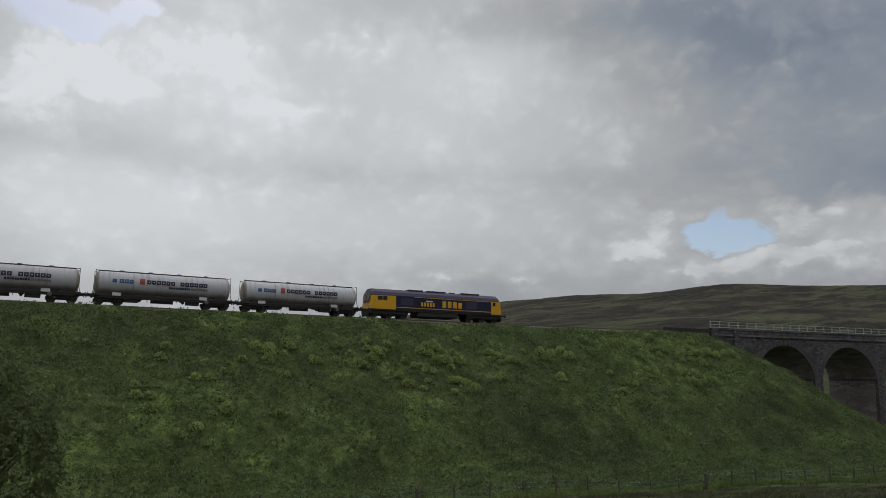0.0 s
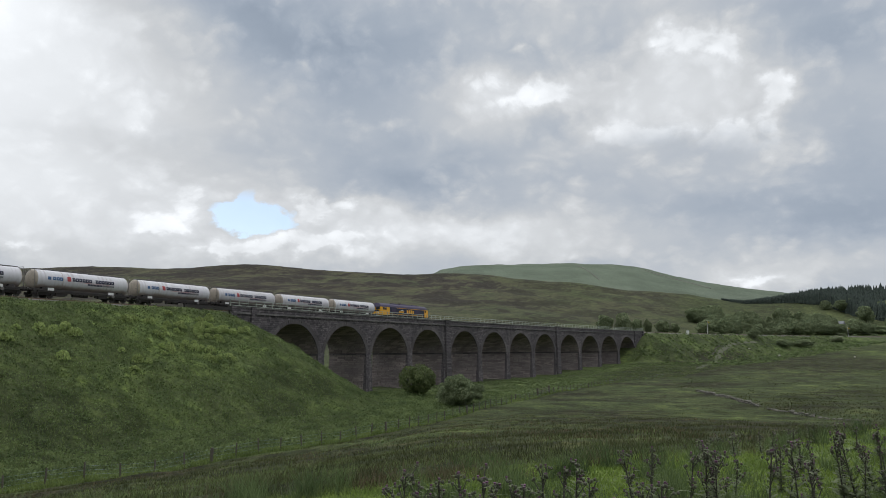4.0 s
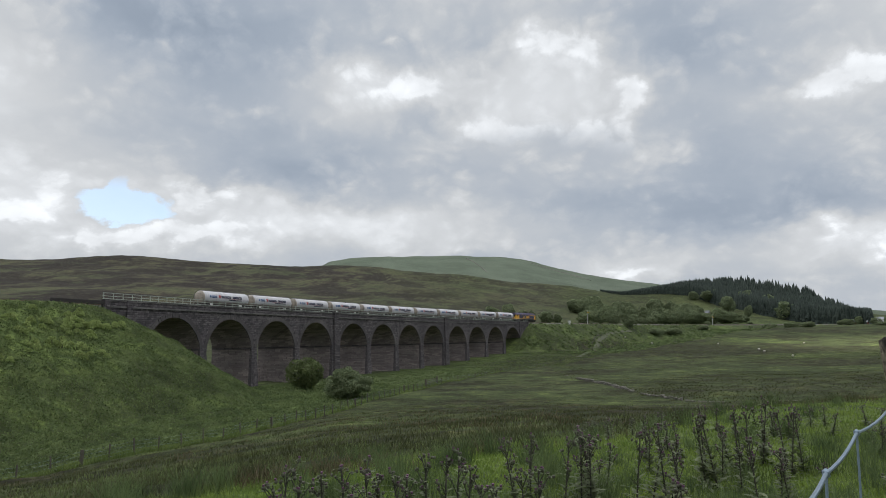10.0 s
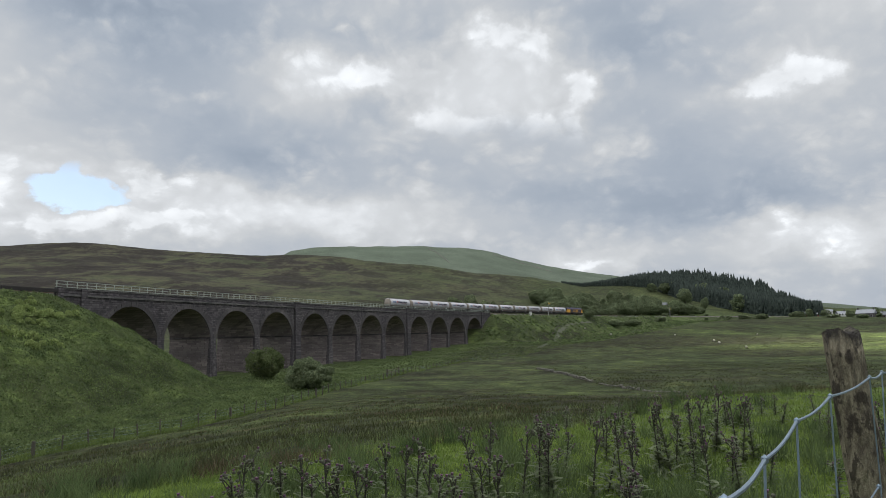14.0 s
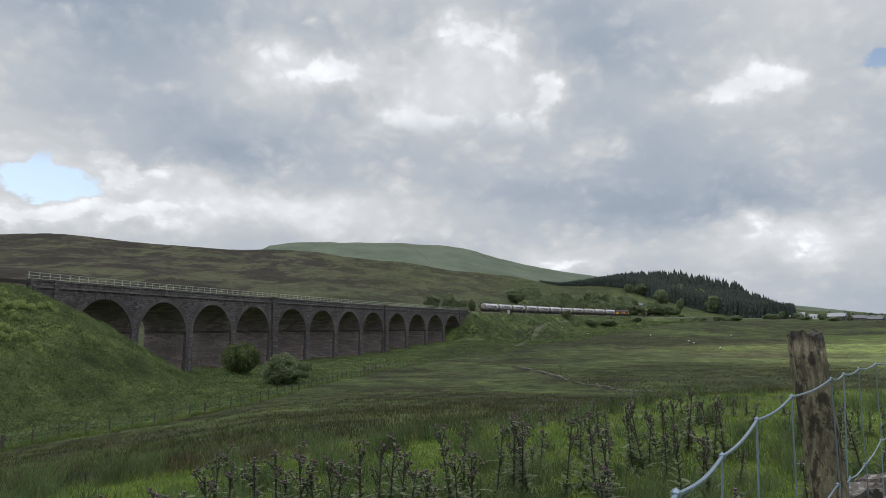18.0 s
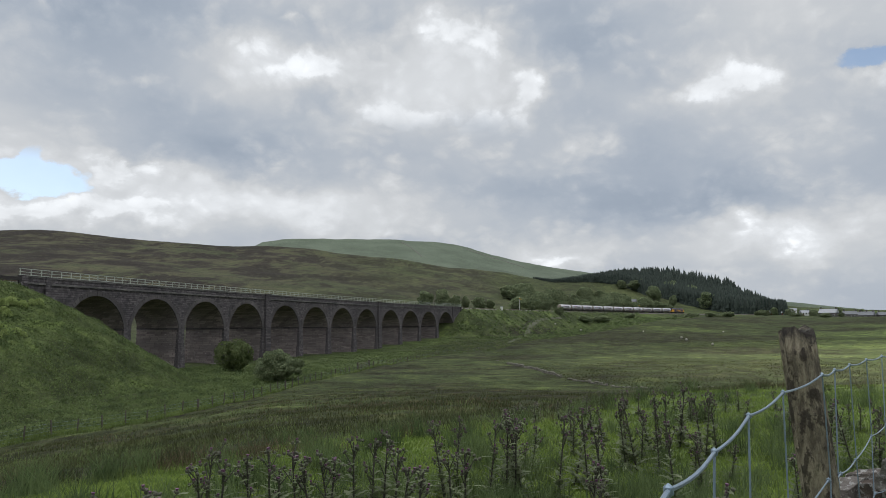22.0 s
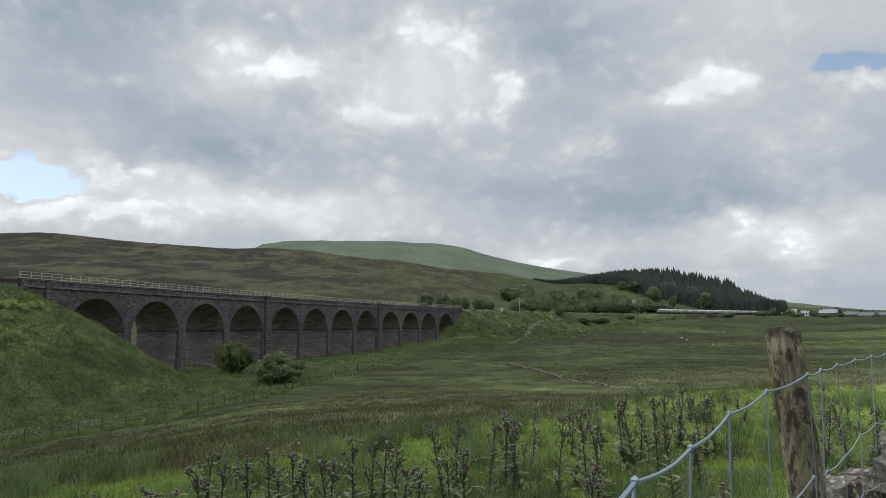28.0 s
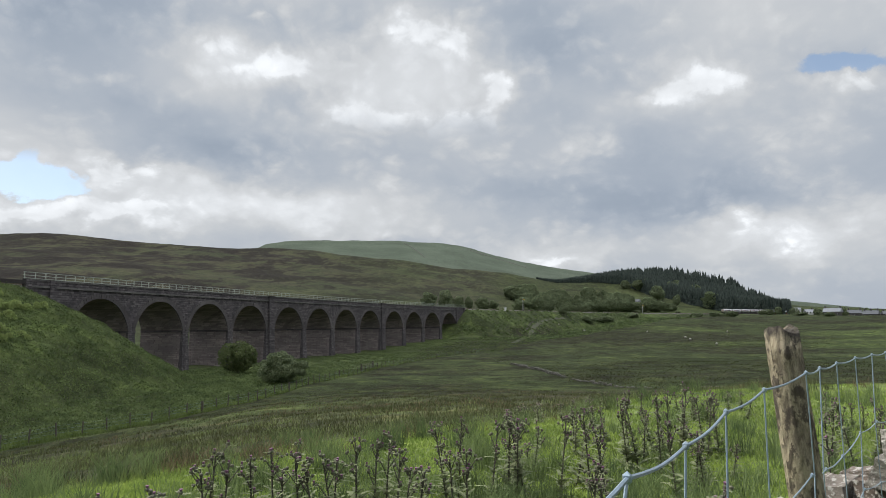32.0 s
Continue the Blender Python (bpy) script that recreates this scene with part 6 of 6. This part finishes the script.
def build_near_wall():
    a, b = STAND + np.array(polar(-22.5, 3.75)), STAND + np.array(polar(-40.0, 3.3))
    along = (b - a) / np.linalg.norm(b - a)
    out = np.array([-along[1], along[0]])
    wall = thing("drystone_wall", "lichen-spotted grey drystone wall behind the wire fence", "wall", (*a, -0.3))
    inv = wall.matrix_world.inverted()
    M_NEAR = near_stone()
    protos = [stone_mesh(90 + k, 2) for k in range(6)]
    for me in protos:
        me.materials.append(M_NEAR)
    r = np.random.default_rng(5)
    length = float(np.linalg.norm(b - a))
    for row in range(17):
        t = -0.35 + (0.13 if row % 2 else 0.0)
        while t < length + 0.3:
            ln, ht = r.uniform(0.14, 0.34), 0.125
            top = EYE + float(np.interp(t, [-0.35, 0.0, 0.26, 0.32, 0.46, 0.52, 0.64, 1.4], [-1.1, -0.84, -0.78, -0.54, -0.50, -0.38, -0.34, -0.28]))
            z = -0.50 + row * 0.118 + r.normal(0, 0.010)
            for side in (0, 1):
                p = a + along * (t + ln / 2) + out * (0.28 * side + r.normal(0, 0.02))
                if z + 0.06 > top:
                    continue
                o = new("stone", protos[int(r.integers(6))])
                o.parent = wall
                o.matrix_basis = inv @ pose(*p, z, r.normal(0, 8), r.normal(0, 8), math.degrees(math.atan2(along[1], along[0])) + r.normal(0, 12)) @ Matrix.Diagonal((ln * 1.02, 0.27, ht * r.uniform(0.75, 1.15), 1))
            t += ln + 0.01


def near_stone():
    """Limestone and gritstone with lichen."""
    m, g, b = material("drystone")
    co = g.node("ShaderNodeTexCoord").outputs["Object"]
    info = g.node("ShaderNodeObjectInfo").outputs["Random"]
    at = g.vec("ADD", co, g.vec("SCALE", (7.0, 3.0, 5.0), scale=info))
    big, mid, fine = g.noise(at, 1.6, 5.0, 0.6), g.noise(at, 6.0, 6.0, 0.65), g.noise(at, 30.0, 5.0, 0.65)
    c = g.mix(g.ramp(info, 0.25, 0.75), (0.130, 0.098, 0.078), (0.330, 0.320, 0.300))
    c = g.mix(g.ramp(big, 0.45, 0.68, 0, 0.75), c, (0.105, 0.090, 0.078))
    c = g.mix(g.ramp(mid, 0.53, 0.60, 0, 0.8), c, (0.46, 0.45, 0.43))
    c = g.mix(g.ramp(fine, 0.60, 0.72, 0, 0.5), c, (0.05, 0.045, 0.04))
    g.put(b.inputs["Base Color"], c)
    b.inputs["Roughness"].default_value = 0.95
    b.inputs["Specular IOR Level"].default_value = 0.2
    bump(g, b, g.math("ADD", mid, g.math("MULTIPLY", fine, 0.5)), 0.9, 0.06)
    return m


def post_wood():
    """Split softwood post: pale, grey-streaked, with bark left in patches and moss."""
    m, g, b = material("split_post_wood")
    co = g.node("ShaderNodeTexCoord").outputs["Object"]
    grain = g.noise(g.mapped(co, (60.0, 60.0, 13.0)), 1.0, 8.0, 0.72, 0.6)
    patch = g.noise(g.mapped(co, (30.0, 30.0, 17.0)), 1.0, 7.0, 0.66)
    moss = g.noise(g.mapped(co, (9.0, 9.0, 3.0)), 1.0, 4.0, 0.6)
    fine = g.noise(co, 120.0, 3.0, 0.6)
    c = g.mix(g.ramp(grain, 0.36, 0.64), (0.100, 0.084, 0.060), (0.300, 0.262, 0.185))
    c = g.mix(g.ramp(patch, 0.50, 0.57, 0, 0.9), c, (0.042, 0.033, 0.026))
    sep = g.node("ShaderNodeSeparateXYZ")
    g.put(sep.inputs[0], co)
    rot = g.ramp(g.math("ADD", sep.outputs[2], g.math("MULTIPLY", g.math("SUBTRACT", patch, 0.5), 0.16)), 1.445, 1.485, 0.0, 0.85)
    c = g.mix(rot, c, (0.030, 0.026, 0.023))
    c = g.mix(g.ramp(moss, 0.56, 0.74, 0, 0.55), c, (0.130, 0.135, 0.060))
    c = g.mix(g.ramp(fine, 0.66, 0.78, 0, 0.5), c, (0.05, 0.04, 0.03))
    g.put(b.inputs["Base Color"], c)
    b.inputs["Roughness"].default_value = 0.88
    bump(g, b, g.math("ADD", grain, g.math("MULTIPLY", patch, 2.0)), 1.0, 0.012)
    return m


build_near_wall()


def build_near_fence():
    fence = thing("stock_fence", "galvanised stock netting on a split wooden post", "fence", (*POST, 0.0))
    inv = fence.matrix_world.inverted()
    # the post: an uneven split log, ragged at the top, leaning a little
    bm = bmesh.new()
    r = np.random.default_rng(11)
    seg, rings = 18, []
    wob = r.normal(0, 0.0028, seg)
    right = np.array([math.cos(radians(-25.1)), math.sin(radians(-25.1))])
    for k in range(22):
        u = k / 21
        z = 1.485 * u
        rad = 0.0355 + 0.004 * (1 - u)
        lean = 0.125 * (1 - u)
        ring = []
        for s in range(seg):
            a = 2 * math.pi * s / seg
            rr = rad + wob[s] + 0.0020 * math.sin(3 * a + 5 * u) + r.normal(0, 0.0008)
            zz = z + (0.008 * math.sin(2 * a + 0.6) + 0.007 * (s % 5 == 2) - 0.010 * (s in (4, 5)) if k == 21 else 0)
            ring.append(bm.verts.new((rr * math.cos(a) + lean * right[0], rr * math.sin(a) * 0.95 + lean * right[1], zz)))
        rings.append(ring)
    for a, b in zip(rings, rings[1:]):
        for s in range(seg):
            bm.faces.new((a[s], a[(s + 1) % seg], b[(s + 1) % seg], b[s])).smooth = True
    cap = bm.verts.new((0, 0, 1.472))
    for s in range(seg):
        bm.faces.new((rings[-1][s], rings[-1][(s + 1) % seg], cap))
    part("post", bm, post_wood(), fence, "pale split-wood post with bark patches")
    # netting: plan places of its stays, in degrees and metres from where one stands; the end towards the road bends in
    here = [(8.0, 0.22), (-5.0, 0.38), (-13.9, 0.615), (-18.2, 0.93), (-21.1, 1.21), (-23.74, 1.50), (-26.5, 1.80), (-27.4, 1.99), (-28.45, 2.25), (-29.6, 2.58), (-30.6, 2.87), (-31.4, 3.17),
            (-32.1, 3.47), (-32.7, 3.77), (-33.2, 4.07), (-33.65, 4.37)]
    high = [-0.128, -0.124, -0.124, -0.146, -0.136, -0.125, -0.110, -0.110, -0.110, -0.109, -0.109, -0.112, -0.112, -0.113, -0.113, -0.113]

    levels = [0.0, -0.235, -0.42, -0.58, -0.72, -0.85]

    def strand(level):
        pts = []
        for k, (az, d) in enumerate(here):
            drop = levels[level] * (1.0 + 0.06 * math.sin(k * 1.7 + level))
            x, y = polar(az, d)
            pts.append(Vector((STAND[0] + x, STAND[1] + y, EYE + high[k] + drop)))
        return pts

    rows = [strand(k) for k in range(len(levels))]

    def tube(bm, pts, rad, wave=0.0):
        dense = []
        for a, b in zip(pts, pts[1:]):
            for k in range(6):
                u = k / 6
                dense.append(a.lerp(b, u) + Vector((0, 0, -wave * math.sin(u * math.pi))))
        dense.append(pts[-1])
        for a, b in zip(dense, dense[1:]):
            add_cyl(bm, a, b, rad, seg=6, caps=True)
        return bm

    for k, row in enumerate(rows):
        w = part("line_wire", tube(bmesh.new(), row, 0.0022 if k == 0 else 0.0017, 0.006), M_WIRE, fence)
        w.data.transform(inv)
        for p in row:
            bm = bmesh.new()
            bmesh.ops.create_icosphere(bm, subdivisions=1, radius=0.0046, matrix=Matrix.Translation(p) @ Matrix.Diagonal((1, 1, 1.3, 1)))
            kn = part("knot", bm, M_WIRE, w)
            kn.data.transform(inv)
    for k in range(len(here)):
        pts = []
        for j, row in enumerate(rows):
            shift = (0.035 * math.sin(k * 2.3 + j)) if j else 0.0
            p = row[k].copy()
            p += Vector((0.607, 0.795, 0)) * shift
            pts.append(p)
        if k in (2, 3):
            for j in range(1, len(pts)):
                pts[j] += Vector((0.607, 0.795, 0)) * (-0.07 * j)
        bm = bmesh.new()
        for a, b in zip(pts, pts[1:]):
            add_cyl(bm, a, b, 0.0016, seg=6)
        w = part("stay_wire", bm, M_WIRE, fence)
        w.data.transform(inv)


build_near_fence()

# ---------------------------------------------------------------- beside the line
M_WHITE = worn("white_paint", (0.62, 0.62, 0.60), 0.6, amount=0.3)
M_SIGNAL_YELLOW = worn("signal_yellow", (0.62, 0.42, 0.03), 0.5, amount=0.2)
M_RUST = worn("rusty_brown", (0.20, 0.075, 0.05), 0.8, amount=0.4)
M_DARKSTONE = worn("dark_house_stone", (0.10, 0.092, 0.088), 0.9, dirt=(0.06, 0.055, 0.05), amount=0.5, size=0.8)
M_SLATE = worn("slate_roof", (0.12, 0.125, 0.135), 0.6, dirt=(0.12, 0.12, 0.13), amount=0.5, size=0.7)
M_PALE_ROOF = worn("pale_roof", (0.27, 0.28, 0.30), 0.55, amount=0.3, size=0.6)
M_PANE = worn("window_pane", (0.02, 0.022, 0.025), 0.1, amount=0.05)
M_WOOL = worn("wool", (0.42, 0.40, 0.35), 0.95, dirt=(0.35, 0.32, 0.26), amount=0.5, size=6.0)
M_SHEEP_FACE = worn("sheep_face", (0.10, 0.09, 0.08), 0.8, amount=0.2)


def make_signal(s, n, height, label):
    base = on_line(s, n, 0)
    z = max(ground_at(base[0], base[1]), float(rail_z(s)) - 0.8)
    t = thing("semaphore_signal", label, "signal", (base[0], base[1], z), turn=90 - heading(s))
    part("post", cyl((0, 0, 0), (0, 0, height), 0.11, 0.08, seg=8), M_WHITE, t)
    part("arm", add_box(bmesh.new(), -0.03, 0.03, -1.25, 0.1, -0.14, 0.14, pose(-0.12, 0, height - 0.5, 25)), M_SIGNAL_YELLOW, t, "yellow signal arm")
    part("lamp", box(-0.15, 0.15, -0.1, 0.25, height - 0.85, height - 0.45, bevel=0.03), M_FRAME, t)
    part("finial", cyl((0, 0, height), (0, 0, height + 0.4), 0.09, 0.01, seg=8), M_WHITE, t)
    part("ladder", box(0.25, 0.29, -0.18, 0.18, 0.0, height - 0.7), M_LADDER, t)
    return t


make_signal(250, 1.6, 6.2, "lattice semaphore signal with a yellow arm beside the track")
make_signal(420, 2.0, 6.0, "semaphore signal with a white post beside the track")


def make_cabinet(s, n):
    p = on_line(s, n, 0)
    z = float(rail_z(s)) - 0.8
    t = thing("relay_cabinet", "white trackside equipment cabinet", "cabinet", (p[0], p[1], z), turn=90 - heading(s))
    part("body", box(-0.8, 0.8, -0.35, 0.35, 0, 1.7, bevel=0.03), M_WHITE, t)
    part("lid", box(-0.88, 0.88, -0.43, 0.43, 1.7, 1.8), M_PALE_ROOF, t)
    for x in (-0.4, 0.4):
        part("door", box(x - 0.36, x + 0.36, -0.37, -0.35, 0.1, 1.6), M_WHITE, t)


make_cabinet(229, 1.5)


def make_low_wall():
    """The dark retaining edge before the viaduct's end."""
    t = thing("girder_wall", "low dark steel edge wall before the viaduct", "wall", on_line(-21, 0.5, float(rail_z(-21)) - 0.7), kind="structure")
    inv = t.matrix_world.inverted()
    me = Masonry().slab(-26.0, -16.2, 0.2, 0.55, float(rail_z(-21)) - 0.15, float(rail_z(-21)) + 0.38).mesh("beam", M_FRAME)
    me.transform(inv)
    part("beam", me, None, t)
    for s in (-25.7, -22.6, -19.5, -16.5):
        me = Masonry().slab(s - 0.1, s + 0.1, 0.22, 0.5, float(rail_z(-21)) - 1.4, float(rail_z(-21)) - 0.14).mesh("support", M_FRAME)
        me.transform(inv)
        part("support", me, None, t)


make_low_wall()


def make_house(az, d, w, depth, eaves, ridge, wall_mat, roof_mat, label, turn=0.0, windows=3, chimneys=1, lift=0.0, category="house"):
    x, y = polar(az, d)
    t = thing("house", label, category, (x, y, ground_at(x, y) + lift), group="hamlet by the station", turn=az + turn)
    part("wall", box(-w / 2, w / 2, -depth / 2, depth / 2, -2.0 - lift, eaves), wall_mat, t)
    bm = bmesh.new()
    o = 0.3
    pts = [(-w / 2 - o, -depth / 2 - o, eaves - 0.1), (-w / 2 - o, depth / 2 + o, eaves - 0.1), (-w / 2 - o, 0, ridge), (w / 2 + o, -depth / 2 - o, eaves - 0.1), (w / 2 + o, depth / 2 + o, eaves - 0.1), (w / 2 + o, 0, ridge)]
    v = [bm.verts.new(p) for p in pts]
    for f in ((0, 3, 5, 2), (1, 2, 5, 4), (0, 2, 1), (3, 4, 5), (0, 1, 4, 3)):
        bm.faces.new([v[k] for k in f])
    bmesh.ops.recalc_face_normals(bm, faces=bm.faces[:])
    roof = part("roof", bm, roof_mat, t)
    for c in range(chimneys):
        cx = (c / max(1, chimneys - 1) - 0.5) * (w - 1.5) if chimneys > 1 else w / 2 - 1.0
        part("chimney", box(cx - 0.45, cx + 0.45, -0.4, 0.4, ridge - 0.8, ridge + 1.3), M_DARKSTONE, roof)
    rows = 2 if eaves > 4.5 else 1
    for k in range(windows):
        wx = (k + 0.5) / windows * w - w / 2
        for rr in range(rows):
            wz = 1.0 + 2.7 * rr
            win = part("window", box(wx - 0.55, wx + 0.55, -depth / 2 - 0.05, -depth / 2 + 0.05, wz, wz + 1.4), M_WHITE, t)
            part("pane", box(wx - 0.45, wx + 0.45, -depth / 2 - 0.07, -depth / 2 - 0.04, wz + 0.1, wz + 1.3), M_PANE, win)
    part("door", box(-w / 2 + 0.7, -w / 2 + 1.6, -depth / 2 - 0.06, -depth / 2 + 0.04, 0, 2.05), M_RUST, t)
    return t


for az, d, w, dp, ea, ri, wm, rm, lab, tu, wn, ch, lift in (
        (-24.85, 705, 6.5, 5, 2.3, 4.4, M_DARKSTONE, M_PALE_ROOF, "stone cottage with a pale roof by the trees", 28, 2, 1, 0.6),
        (-25.8, 695, 7.0, 6, 2.4, 4.6, M_DARKSTONE, M_PALE_ROOF, "stone cottage with a pale slate roof", -24, 2, 1, 0.4),
        (-26.22, 660, 4.6, 4.4, 4.4, 5.8, M_WHITE, M_PALE_ROOF, "small white rendered signal cabin", 10, 2, 0, 0.0),
        (-26.95, 690, 7.0, 6, 2.4, 4.6, M_WHITE, M_PALE_ROOF, "white station building with a pale roof", 22, 3, 1, 0.4),
        (-28.45, 600, 11.5, 8, 3.6, 6.4, M_DARKSTONE, M_PALE_ROOF, "tall dark stone house with a pale roof", -14, 4, 2, -0.8),
        (-29.75, 612, 9.0, 8, 3.4, 5.8, M_DARKSTONE, M_SLATE, "dark stone railway cottage with tall chimneys", 6, 3, 2, -1.6),
        (-30.75, 622, 10.0, 9, 3.2, 6.0, M_DARKSTONE, M_SLATE, "pair of dark stone cottages with slate roofs", -10, 3, 3, -2.0),
        (-31.8, 612, 9.0, 8, 3.4, 5.6, M_DARKSTONE, M_SLATE, "dark stone cottage at the end of the row", 14, 3, 2, -2.2),
        (-15.0, 720, 8, 6, 2.8, 5.0, M_WALLSTONE, M_SLATE, "small stone barn among the trees", -15, 2, 0, 0.0)):
    make_house(az, d, w, dp, ea, ri, wm, rm, lab, tu, wn, ch, lift)


def make_hut():
    # a small red-brown hut with a flat roof and one door
    p = on_line(368, -16, 0)
    t = thing("wagon_body", "small rust-red hut beside the line", "hut", (p[0], p[1], float(rail_z(368)) - 0.6), turn=70)
    part("body", box(-2.2, 2.2, -1.2, 1.2, 0.2, 2.6, bevel=0.05), M_RUST, t)
    part("roof", box(-2.3, 2.3, -1.3, 1.3, 2.6, 2.75, bevel=0.05), M_SLATE, t)
    part("door", box(-0.6, 0.6, -1.24, -1.2, 0.3, 2.3), M_DARKSTONE, t)


make_hut()


def make_sheep():
    t = thing("sheep", "white sheep grazing on the pasture", "sheep", group="grazing sheep")
    bm = bmesh.new()
    bmesh.ops.create_icosphere(bm, subdivisions=2, radius=0.5, matrix=Matrix.Translation((0, 0, 0.62)) @ Matrix.Diagonal((1.1, 0.62, 0.66, 1)))
    for v in bm.verts:
        v.co += Vector((random.uniform(-0.02, 0.02), random.uniform(-0.02, 0.02), random.uniform(-0.02, 0.02)))
    part("fleece", bm, M_WOOL, t)
    bm = bmesh.new()
    bmesh.ops.create_icosphere(bm, subdivisions=2, radius=0.16, matrix=Matrix.Translation((0.66, 0, 0.5)) @ pose(0, 0, 0, 0, 40) @ Matrix.Diagonal((1.5, 0.75, 0.8, 1)))
    part("head", bm, M_SHEEP_FACE, t)
    for x in (-0.3, 0.32):
        for y in (-0.16, 0.16):
            part("leg", cyl((x, y, 0), (x, y, 0.42), 0.045, 0.06, seg=6), M_SHEEP_FACE, t)
    for y in (-0.13, 0.13):
        part("ear", cyl((0.58, y, 0.6), (0.54, y * 1.9, 0.6), 0.035, 0.015, seg=5), M_SHEEP_FACE, t)
    return t


flock = make_sheep()
SHEEP = [(az, seen(az, el, 120.0)) for az, el in ((-11.06, -0.51), (-15.77, -0.63), (-18.52, -1.11), (-18.87, -1.24), (-21.49, -0.66), (-9.1, -0.02), (-20.7, -1.6))]
for k, (az, d) in enumerate(SHEEP):
    x, y = polar(az, d)
    m = pose(x, y, ground_at(x, y) - 0.02, 0, 0, k * 67.0)
    if k == 0:
        flock.matrix_basis = m
    else:
        copy_thing(flock, m)


# ---------------------------------------------------------------- what moves
def train_pose(s):
    th = heading(s)
    return pose(*on_line(s, TRACK_N, float(rail_z(s))), 0, 0, 90 - th)


def motions():
    for vehicle, s0 in train:
        walk(vehicle, [(t / 2, train_pose(s0 + SPEED * t / 2 + float(np.interp(t / 2, [0, 1, 2, 3], [-2.0, -1.1, -0.4, 0.0])))) for t in range(65)])
    walk(sky_high, [(t, pose(0, 0, 0, 0, 0, 0.27 * t)) for t in range(0, 33, 4)])
    walk(sky_low, [(t, pose(0, 0, 0, 0, 0, 0.04 * t)) for t in range(0, 33, 4)])


motions()
